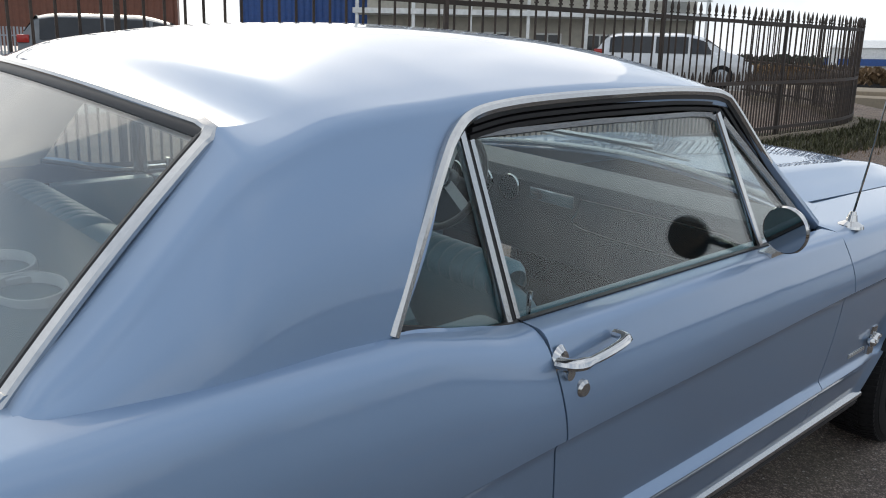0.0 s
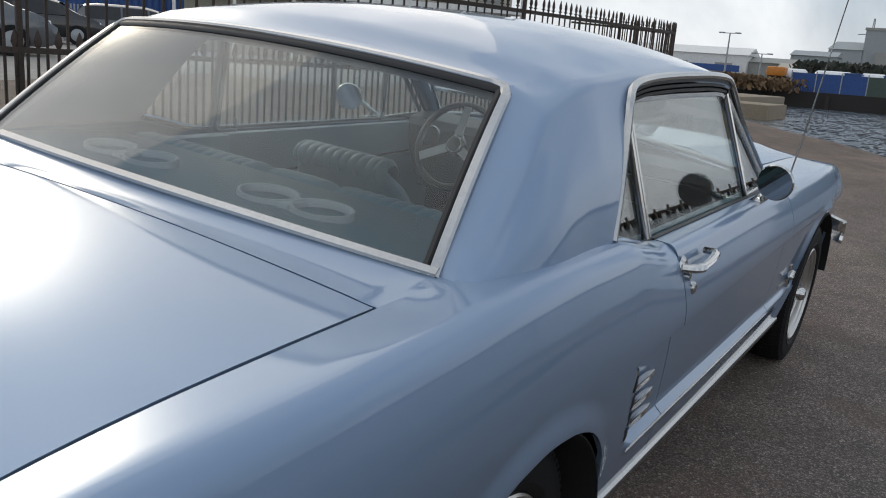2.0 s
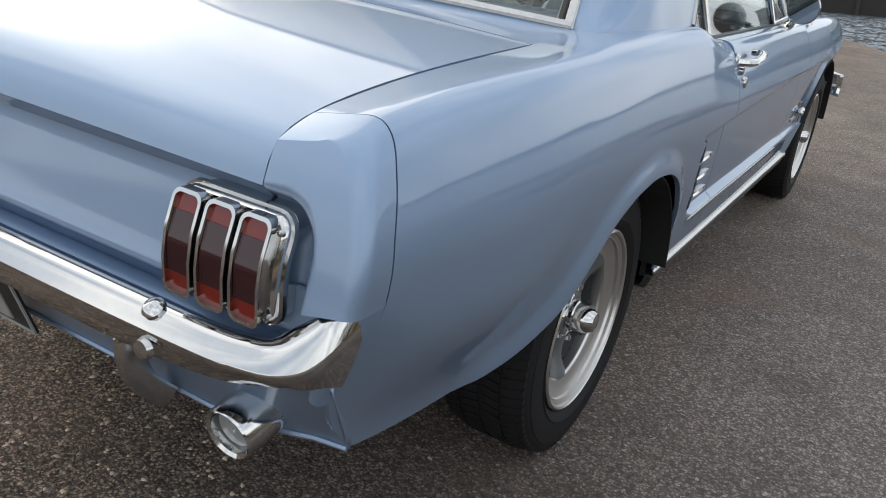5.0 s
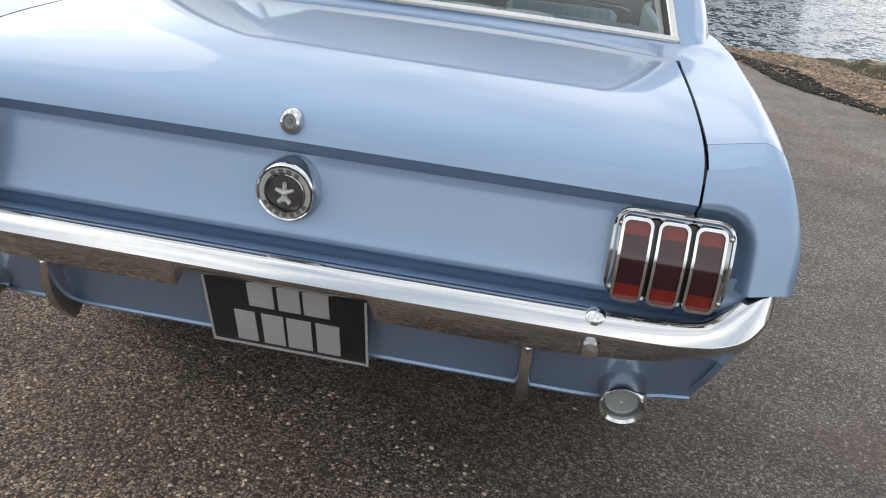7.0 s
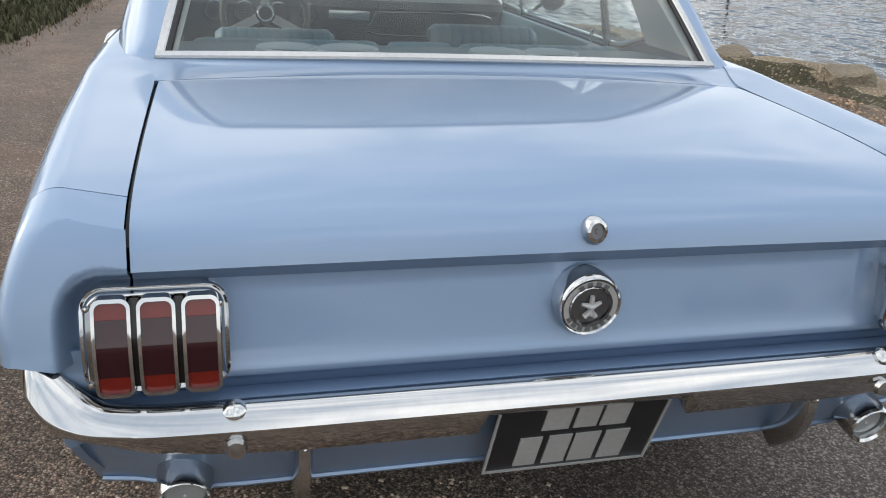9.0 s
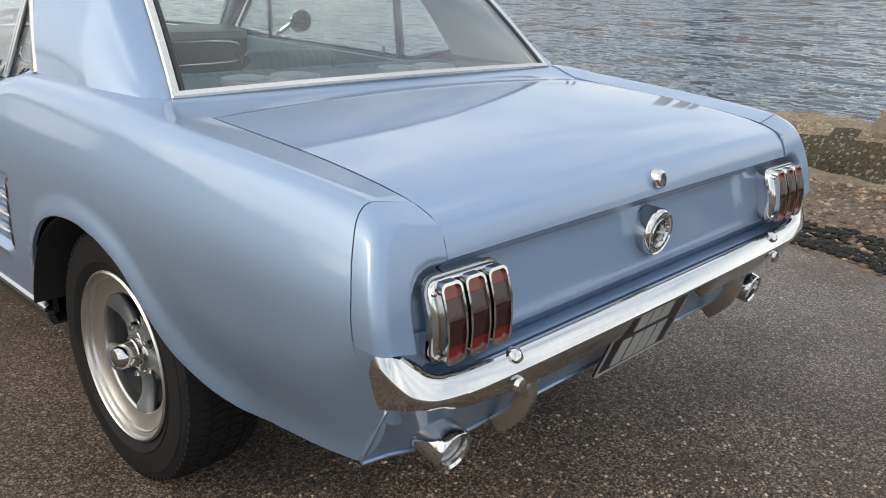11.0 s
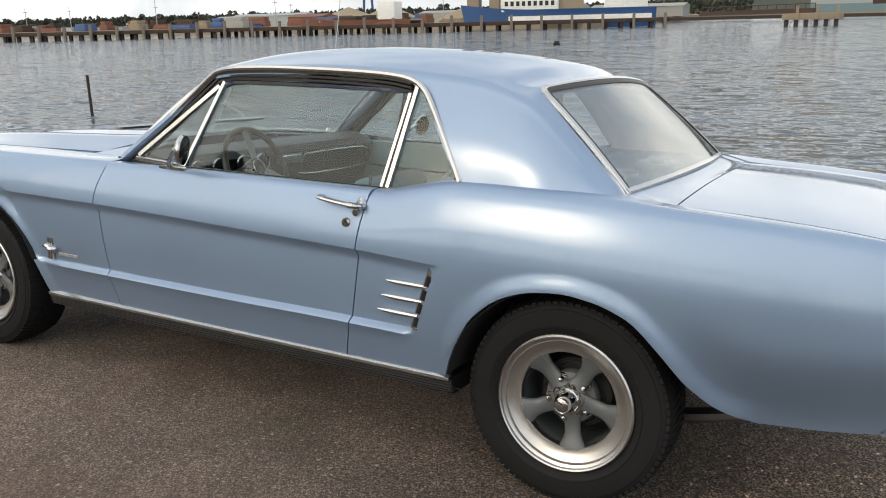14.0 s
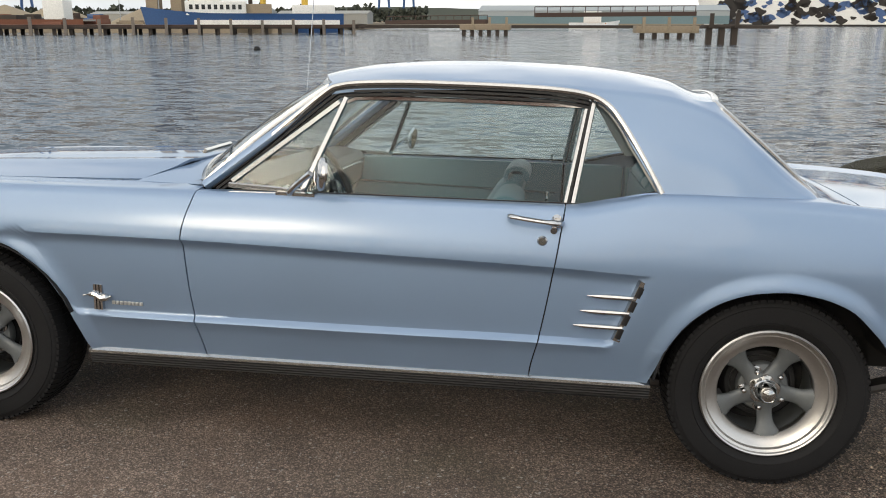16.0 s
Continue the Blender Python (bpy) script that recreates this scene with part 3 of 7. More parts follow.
# Roof, with the broad rear pillars that run down beside the rear window.
ROOF = Curve((0.275, 1.262), (0.233, 1.289), (0.12, 1.316), (0.0, 1.333), (-0.2, 1.346), (-0.40, 1.350), (-0.685, 1.343), (-0.85, 1.330), (-1.02, 1.304), (-1.12, 1.281), (-1.24, 1.246))
KNEE_X = Curve((0.14, 0.634), (-0.1, 0.643), (-0.3, 0.648), (-0.75, 0.650), (-1.0, 0.653), (-1.163, 0.664), (-1.3, 0.690), (-1.42, 0.702), (-1.490, 0.698))
KNEE_Z = Curve((0.14, 1.246), (0.0, 1.262), (-0.3, 1.270), (-0.75, 1.262), (-1.0, 1.236), (-1.163, 1.187), (-1.3, 1.082), (-1.42, 0.984), (-1.490, 0.945))
PANE_END = Curve((-0.762, 1.228), (-0.80, 1.210), (-0.84, 1.168), (-0.90, 1.075), (-0.985, 0.945))


def roof_z(x, y):
    return ROOF(y) - (0.066 - 0.015 * ss((-0.78 - y) / 0.30)) * (abs(x) / 0.60) ** 2.3


def roof_edge(y):
    """The roof's height at the line where its crown meets the pillars."""
    return lerp(1.225, roof_z(0.575, y), ss((y + 1.163) / 0.15))


def pillar_row(y):
    """One section of the roof's right edge, from its lower end up and in to the window line."""
    kx = KNEE_X(y)
    level = roof_edge(y) - 0.27 * (kx - 0.575)
    k = Vector((kx, lerp(KNEE_Z(y), level, ss((y + 1.12) / 0.25))))
    if y > -1.163:
        w = Vector((0.575, roof_edge(y)))
    else:
        t = min(1.0, (-1.163 - y) / 0.319)
        w = Vector((lerp(0.575, 0.660, t), lerp(1.225, 0.943, t)))
    foot = Vector((QUARTER_IN(min(y, -0.98)) + 0.004 + 0.018 * ss((-1.05 - y) / 0.25), QUARTER_IN_Z(min(y, -0.98)) - 0.004))
    low = foot.y if y < -0.985 else (PANE_END(y) if y < -0.762 else k.y - 0.016)
    down, over = foot - k, w - k
    rd = min(0.026, down.length * 0.5) / max(1e-5, down.length)
    ro = min(0.026, over.length * 0.7) / max(1e-5, over.length)
    p1, p2 = k + down * rd, k + over * ro
    line = []
    for t in steps(0, 1, 14):
        p = foot.lerp(p1, t)
        p = Vector((p.x + 0.016 * math.sin(math.pi * min(1, t)) * min(1, down.length / 0.3), p.y))
        if p.y < low:
            f = 0 if abs(p1.y - foot.y) < 1e-6 else (low - foot.y) / (p1.y - foot.y)
            f = min(1.0, f)
            p = Vector((foot.lerp(p1, f).x + 0.016 * math.sin(math.pi * f), low))
        line.append(p)
    for t in steps(0, 1, 9)[1:]:
        p = p1 * (1 - t) ** 2 + k * (2 * t * (1 - t)) + p2 * t * t
        line.append(p if p.y > low else Vector((p.x, low)))
    for t in steps(0, 1, 4)[1:]:
        line.append(p2.lerp(w, t))
    dive = 0.012 * ss((-1.455 - y) / 0.042)
    return [(p.x, y, p.y - dive) for p in line]


pillar_ys = steps(-1.497, -1.163, 24) + steps(-1.163, -0.985, 10)[1:] + steps(-0.985, -0.762, 18)[1:] + steps(-0.762, 0.125, 26)[1:]
rows = [pillar_row(y) for y in pillar_ys]
n = len(rows[0])
pillar = [p for r in rows for p in r], [(i * n + j, (i + 1) * n + j, (i + 1) * n + j + 1, i * n + j + 1) for i in range(len(rows) - 1) for j in range(n - 1)]


def roof_point(u, s):
    x = 0.575 * s
    back = -1.163 - 0.050 * (1 - s * s)
    front = 0.125 + 0.125 * (1 - s * s)
    y = lerp(back, front, u)
    z = roof_z(x, y)
    z = lerp(glass_point(s, 0)[2], z, ss(u * 1.288 / 0.15))
    return x, y, z


roof_us = [(y + 1.163) / 1.288 for y in pillar_ys if y > -1.1631]
roof_mid = grid(roof_point, roof_us, steps(1, -1, 34))
part("roof", join(roof_mid, pillar, mirrored(pillar, -1)), PAINT, car, thick=0.012, weld=True)

# Rear window with its bright surround.
pane = part("rear_window", grid(lambda t, s: glass_point(s, t), steps(0.015, 0.985, 10), steps(-0.985, 0.985, 20)), REARGLASS, car, "curved rear window glass", thick=0.004)
pane.visible_shadow = False
rim = [glass_point(s, 0) for s in steps(-0.94, 0.94, 22)]
corner_r = [glass_point(0.985, 0.012), glass_point(1.0, 0.055)]
corner_l = [glass_point(-1.0, 0.055), glass_point(-0.985, 0.012)]
edge_r = [glass_point(1.0, t) for t in steps(0.08, 1.02, 12)]
edge_l = [glass_point(-1.0, t) for t in reversed(steps(0.08, 1.02, 12))]
out = Vector((0, -0.62, 0.78))
part("window_trim", join(strip([Vector(p) + out * 0.002 for p in edge_l + corner_l + rim + corner_r + edge_r], [(-0.9, 0.2, -0.03)] * 13 + [(-0.6, 0.5, -0.05)] * 2 + [(0, 0.93, 0.17)] * 23 + [(0.6, 0.5, -0.05)] * 2 + [(0.9, 0.2, -0.03)] * 13, 0.022, 0.006, out),
                         strip([Vector(glass_point(s, 1.0)) + out * 0.004 for s in steps(-1.012, 1.012, 24)], (0, -0.75, -0.62), 0.020, 0.006, out)), OLDTRIM, pane, "weathered bright window surround")
part("window_seal", join(strip([Vector(glass_point(s * 0.975, 0.040)) + out * 0.002 for s in steps(-1, 1, 22)], (0, 0.75, 0.62), 0.020, 0.004, out),
                         *[strip([Vector(glass_point(sd * 0.974, t)) + out * 0.002 for t in steps(0.03, 1, 10)], (0.9, 0.2, 0.25), 0.012, 0.004, out) for sd in (1, -1)]), SEAL, pane)

# Windscreen, front pillars and cowl.
def screen_point(s, t):
    x = lerp(0.590, 0.690, t) * s
    y = lerp(0.130, 0.545, t) + lerp(0.125, 0.16, t) * (1 - s * s) + 0.010 * 4 * t * (1 - t)
    z = lerp(1.243, 0.905, t) + lerp(0.018, 0.040, t) * (1 - s * s) + 0.010 * 4 * t * (1 - t)
    return x, y, z


screen = part("windscreen", grid(lambda t, s: screen_point(s, t), steps(0, 1, 10), steps(1, -1, 24)), SIDEGLASS, car, "curved windscreen glass", thick=0.004)
screen.visible_shadow = False
part("windscreen_trim", join(strip([screen_point(s, 0.0) for s in steps(-1, 1, 20)], (0, -0.7, 0.7), 0.028, 0.008), strip([screen_point(s, 1.0) for s in steps(-1, 1, 20)], (0, 0.7, -0.7), 0.024, 0.008),
                             *[strip([screen_point(sd, t) for t in steps(0, 1, 10)], (1, 0, 0.1), 0.016, 0.010) for sd in (1, -1)]), BRIGHT, screen)
for side in (1, -1):
    part("front_pillar", tube([(side * lerp(0.612, 0.712, t), lerp(0.10, 0.535, t), lerp(1.232, 0.892, t)) for t in steps(0, 1, 8)], 0.026, 10, 0.8), PAINT, car)
HOOD_BACK = lambda x: 0.70 + 0.135 * (x / 0.56) ** 2
part("cowl_panel", grid(lambda t, s: tuple(Vector((lerp(0.69, 0.700, t) * s, screen_point(s, 1.0)[1] - 0.01, screen_point(s, 1.0)[2] - 0.012)).lerp(Vector((0.60 * s, HOOD_BACK(0.60 * s) - 0.004, 0.948 - 0.066 * s * s)), t)), steps(0, 1, 5), steps(1, -1, 24)), PAINT, car, thick=0.006)
HOOD_Z = Curve((0.7, 0.956), (1.22, 0.930), (1.74, 0.904), (2.0, 0.880), (2.14, 0.835))


def hood_point(u, s):
    x = 0.570 * s
    y = lerp(HOOD_BACK(x), 2.13 + 0.03 * (1 - s * s), u)
    ridge = 0.010 * math.exp(-((abs(s) - 0.62) / 0.10) ** 2)
    return x, y, HOOD_Z(y) - 0.062 * abs(s) ** 2.2 * (1 - 0.5 * u) + ridge


part("hood", grid(hood_point, steps(0, 1, 24), steps(1, -1, 32)), PAINT, car, thick=0.010)
for x0 in (-0.30, 0.22):
    part("wiper", join(tube([(x0, 0.72, 0.965), (x0 - 0.16, 0.60, 0.998), (x0 - 0.30, 0.545, 1.010)], 0.005, 6), strip([(x0 - 0.06, 0.585, 1.008), (x0 - 0.46, 0.512, 1.015)], (0, -0.4, 0.9), 0.016, 0.006)), BRIGHT, car, "thin wiper arm and blade")

# Side windows.
def pane_x(z):
    return 0.740 - (z - 0.895) * 0.312


def side_pane(pts, side):
    v = [(side * (pane_x(z) - 0.008), y, z) for y, z in pts]
    return v, [tuple(range(len(v)))] if side > 0 else [tuple(reversed(range(len(v))))]


DRIP = [(0.716, 0.520, 0.897), (0.690, 0.39, 1.000), (0.664, 0.245, 1.122), (0.646, 0.125, 1.222), (0.645, 0.075, 1.244), (0.650, 0.0, 1.254), (0.655, -0.15, 1.260), (0.657, -0.30, 1.260), (0.658, -0.50, 1.257),
        (0.659, -0.66, 1.250), (0.661, -0.755, 1.236), (0.679, -0.813, 1.208), (0.701, -0.860, 1.155), (0.738, -0.936, 1.040), (0.764, -0.994, 0.940)]
for side in (1, -1):
    g = part("door_window", side_pane([(0.178, 0.888), (-0.690, 0.888), (-0.744, 1.198), (-0.05, 1.203), (0.03, 1.197), (0.052, 1.187)], -side), SIDEGLASS, car, "tinted door glass", thick=0.004)
    g.visible_shadow = False
    v = part("vent_window", side_pane([(0.425, 0.905), (0.190, 0.892), (0.066, 1.185)], -side), SIDEGLASS, car, "triangular vent glass", thick=0.004)
    v.visible_shadow = False
    w = part("quarter_window", side_pane([(-0.708, 0.890), (-0.84, 0.900), (-0.982, 0.938), (-0.90, 1.060), (-0.815, 1.180), (-0.775, 1.208)], -side), SIDEGLASS, car, "small fixed quarter glass", thick=0.004)
    w.visible_shadow = False
    drip = smooth_line([(side * x, y, z) for x, y, z in DRIP], 6)
    part("drip_rail", tube(drip, 0.0105, 8, 1.0), BRIGHT, car, "bright drip rail moulding")
    for inset, drop, wide in ((0.004, 0.012, 0.013), (0.007, 0.0255, 0.012), (0.010, 0.0385, 0.012)):
        seal = smooth_line([(side * (x - inset), y - 0.9 * drop * ss((y - 0.05) / 0.08), z - drop * (1 - 0.45 * ss((y - 0.05) / 0.08)) + 0.012 * max(0, -y - 0.72)) for x, y, z in DRIP[:11]], 6)
        part("roof_seal", strip(seal, (0, 0.25, 1), wide, 0.010, (side, 0, 0)), SEAL, car)
    pane_top = [(side * pane_x(z), y, z) for y, z in ((-0.744, 1.200), (-0.4, 1.206), (-0.05, 1.206), (0.022, 1.202), (0.052, 1.190))]
    part("window_frame", strip(pane_top, (0, 0.1, 1), 0.016, 0.006, (side, 0, 0)), CHROME, g)
    part("window_post", join(strip([(side * (pane_x(0.89) + 0.002), -0.694, 0.884), (side * (pane_x(1.215) + 0.002), -0.751, 1.218)], (0, 1, 0.15), 0.014, 0.007, (side, 0, 0)),
                             strip([(side * (pane_x(0.89) + 0.004), -0.718, 0.884), (side * (pane_x(1.215) + 0.004), -0.771, 1.218)], (0, 1, 0.15), 0.018, 0.008, (side, 0, 0))), BRIGHT, g, "bright upright window posts")
    part("post_gap", strip([(side * (pane_x(0.89) + 0.003), -0.7045, 0.884), (side * (pane_x(1.215) + 0.003), -0.760, 1.216)], (0, 1, 0.15), 0.007, 0.006, (side, 0, 0)), SEAL, g)
    part("vent_post", strip([(side * (pane_x(0.89) + 0.003), 0.184, 0.886), (side * (pane_x(1.2) + 0.003), 0.054, 1.205)], (0, 1, 0.3), 0.020, 0.008, (side, 0, 0)), CHROME, v, "chrome vent window post")
    part("vent_frame", join(strip([(side * (pane_x(0.9) + 0.002), 0.44, 0.902), (side * (pane_x(0.89) + 0.002), 0.18, 0.890)], (0, 0, 1), 0.020, 0.006, (side, 0, 0)),
                            strip([(side * (pane_x(0.92) + 0.002), 0.43, 0.916), (side * (pane_x(1.19) + 0.002), 0.078, 1.190)], (0, 0.6, 0.8), 0.021, 0.007, (side, 0, 0))), BRIGHT, v)
    part("belt_seal", strip([(side * 0.748, y, SHOULDER(y) - 0.001) for y in steps(0.42, -0.70, 10)], (1, 0, 0), 0.012, 0.005), SEAL, car)
    pq = [(-0.70, 0.890), (-0.78, 0.892), (-0.84, 0.903), (-0.92, 0.925), (-0.985, 0.940)]
    part("quarter_seal", tube([(side * (pane_x(z) + 0.004), y, z) for y, z in pq], 0.007, 6), SEAL, w)
    # Round door mirror.
    mx, my, mz = 0.840, 0.082, 0.966
    turn = Matrix.Rotation(radians(26 if side < 0 else -6), 4, "Z") @ Matrix.Rotation(radians(7), 4, "X")
    mm = part("door_mirror", join(moved(lathe([(0.053, -0.004), (0.056, 0.003), (0.054, 0.010), (0.044, 0.018), (0.022, 0.023), (0.001, 0.024)], 28, "y"), Matrix.Translation((side * mx, my, mz)) @ turn),
                                  tube(smooth_line([(side * 0.785, 0.21, 0.885), (side * 0.800, 0.198, 0.905), (side * 0.828, 0.150, 0.945), (side * mx, my + 0.04, mz)], 4), [0.014] * 4 + [0.011] * 9, 8),
                                  strip([(side * 0.780, 0.255, 0.884), (side * 0.786, 0.12, 0.884)], (1, 0, 0), 0.034, 0.010)), CHROME, car, "round chrome door mirror")
    part("mirror_glass", moved(lathe([(0.001, -0.003), (0.052, -0.003), (0.053, -0.005)], 28, "y"), Matrix.Translation((side * mx, my, mz)) @ turn), MIRROR, mm)

# Aerial on the right front fender.
ant = part("aerial", join(tube([(0.775, 0.655, 0.875), (0.775, 0.655, 0.925)], [0.020, 0.008], 12), tube([(0.775, 0.655, 0.915), (0.792, 0.648, 1.06), (0.850, 0.610, 1.72)], [0.0035, 0.003, 0.0016], 6)), CHROME, car, "thin chrome aerial mast")
part("aerial_base", moved(lathe([(0.036, 0.0), (0.034, 0.008), (0.016, 0.018), (0.012, 0.036), (0.001, 0.038)], 18, "z"), Matrix.Translation((0.775, 0.655, 0.880))), CHROME, ant)

# Rear bumper.
S_AT = (0.0, 0.35, 0.55, 0.68, 0.78, 0.88, 1.0)


def bumper_curve(*v):
    return Curve(*zip(S_AT, v))


BX = bumper_curve(0.0, 0.42, 0.62, 0.712, 0.766, 0.796, 0.808)
BY = bumper_curve(-2.384, -2.381, -2.376, -2.368, -2.354, -2.330, -2.292)
BZ = bumper_curve(0.584, 0.584, 0.584, 0.588, 0.604, 0.638, 0.666)
TX = bumper_curve(0.0, 0.42, 0.60, 0.690, 0.738, 0.778, 0.800)
TY = bumper_curve(-2.334, -2.334, -2.334, -2.332, -2.324, -2.312, -2.292)
TZ = bumper_curve(0.609, 0.609, 0.609, 0.616, 0.648, 0.680, 0.686)
UZ = bumper_curve(0.527, 0.527, 0.538, 0.560, 0.574, 0.575, 0.566)


def bumper_point(s, v):
    side, s = (1 if s >= 0 else -1), abs(s)
    x, y, z = BX(s), BY(s), BZ(s)
    nx, ny = ss((s - 0.6) / 0.3), -1 + ss((s - 0.6) / 0.3)
    if v < 0:
        t = -v
        x, y, z = lerp(x, TX(s), t), lerp(y, TY(s), t), lerp(z, TZ(s), t) + 0.014 * math.sin(math.pi * t)
    else:
        drop = min(1.0, v)
        z = lerp(z, UZ(s) + 0.030 * (1 - ss((s - 0.132) / 0.012)), drop)
        tuck = -0.026 * drop ** 1.5
        if v > 1:
            tuck -= 0.05 * (v - 1)
            z += 0.02 * (v - 1)
        x, y = x + tuck * nx, y + tuck * ny
    return side * x, y, z


half_s = sorted(steps(0.0, 1.0, 44) + [0.132, 0.135, 0.138, 0.141, 0.144])
bumper_s = [-q for q in reversed(half_s)][:-1] + half_s
bumper = part("rear_bumper", grid(bumper_point, bumper_s, [1.6, 1.0, 0.86, 0.7, 0.52, 0.36, 0.2, 0.1, 0.04, 0.0, -0.04, -0.15, -0.35, -0.55, -0.75, -0.92, -1.0]), CHROME, car, "full-width chrome rear bumper", thick=0.005)
for side in (1, -1):
    part("bumper_bolt", moved(lathe([(0.0005, -0.010), (0.010, -0.008), (0.016, -0.002), (0.016, 0.006)], 20, "y"), Matrix.Translation((side * 0.530, -2.362, 0.6085)) @ pose(0, 0, 0, -52)), CHROME, bumper)
    guard = strip(smooth_line([(side * 0.434, -2.326, 0.530), (side * 0.434, -2.326, 0.480), (side * 0.434, -2.305, 0.430), (side * 0.434, -2.262, 0.385)], 5), (1, 0, 0), 0.026, 0.022, (0, -1, 0))
    gd = part("bumper_guard", guard, OLDTRIM, bumper, "hanging chrome bumper guard")
    part("guard_bolt", moved(lathe([(0.0005, -0.012), (0.008, -0.008), (0.010, 0.004)], 12, "y"), Matrix.Translation((side * 0.434, -2.338, 0.520))), CHROME, gd)
    part("bumper_bolt", moved(lathe([(0.0005, -0.006), (0.013, -0.004), (0.016, 0.004)], 16, "y"), Matrix.Translation((side * 0.530, -2.380, 0.556))), OLDTRIM, bumper)
part("bumper_filler", strip([(x, -2.309, 0.598) for x in steps(-0.74, 0.74, 12)], (0, -1, 0.12), 0.054, 0.01, (0, 0, 1)), PAINT, car, "painted filler behind the bumper")


def valance_point(u, v):
    s = 2 * u - 1
    e = ss((abs(s) - 0.74) / 0.26)
    return s * lerp(0.772, 0.738, v), lerp(-2.318 + 0.018 * e, -2.240 + 0.040 * e, v), lerp(0.56, 0.395 + 0.008 * e, v)


part("rear_valance", grid(valance_point, steps(0, 1, 40), steps(1, 0, 8)), PAINT, car, thick=0.008)
part("valance_lip", tube([(x, -2.241 + 0.040 * ss((abs(x) / 0.738 - 0.74) / 0.26), 0.394 + 0.008 * ss((abs(x) / 0.738 - 0.74) / 0.26)) for x in steps(-0.735, 0.735, 28)], 0.005, 6), PAINT, car)
for side in (1, -1):
    lamp = part("reversing_lamp", moved(lathe([(0.043, 0.11), (0.043, 0.02), (0.0415, -0.012), (0.039, -0.016), (0.034, -0.012), (0.032, 0.004)], 30, "y"), Matrix.Translation((side * 0.608, -2.292, 0.424)) @ pose(0, 0, 0, 12)), CHROME, car, "round chrome trumpet lamp under the bumper")
    rings = [(0.0005, 0.000)] + [(0.0036 * k, -0.001 - 0.0012 * (k % 2)) for k in range(1, 9)] + [(0.0325, 0.004)]
    part("lens", moved(lathe(rings, 30, "y"), Matrix.Translation((side * 0.608, -2.292, 0.424)) @ pose(0, 0, 0, 12)), CLEARLENS, lamp, "clear ribbed round lens")

# Tail lamps: three upright lenses in a kinked chrome bezel.
def lamp_face(z):
    return lerp(-2.357, -2.360, (z - 0.634) / 0.075) if z < 0.709 else lerp(-2.360, -2.331, (z - 0.709) / 0.082)


def round_rect(x0, x1, z0, z1, r, n=5):
    pts = []
    for cx, cz, a0 in ((x1 - r, z1 - r, 0), (x0 + r, z1 - r, 90), (x0 + r, z0 + r, 180), (x1 - r, z0 + r, 270)):
        for k in range(n + 1):
            a = radians(a0 + 90 * k / n)
            pts.append((cx + r * math.cos(a), cz + r * math.sin(a)))
    return pts


def ringed(loops, cap=False):
    """A mesh through closed loops of points, one after another; cap: closed by a face over the last."""
    k = len(loops[0])
    verts = [p for loop in loops for p in loop]
    faces = [(i * k + j, i * k + (j + 1) % k, (i + 1) * k + (j + 1) % k, (i + 1) * k + j) for i in range(len(loops) - 1) for j in range(k)]
    if cap:
        faces.append(tuple(range((len(loops) - 1) * k, len(loops) * k)))
    return verts, faces


def dense(loop, n=3):
    out = []
    for a, b in zip(loop, loop[1:] + loop[:1]):
        out += [(lerp(a[0], b[0], k / n), lerp(a[1], b[1], k / n)) for k in range(n)]
    return out


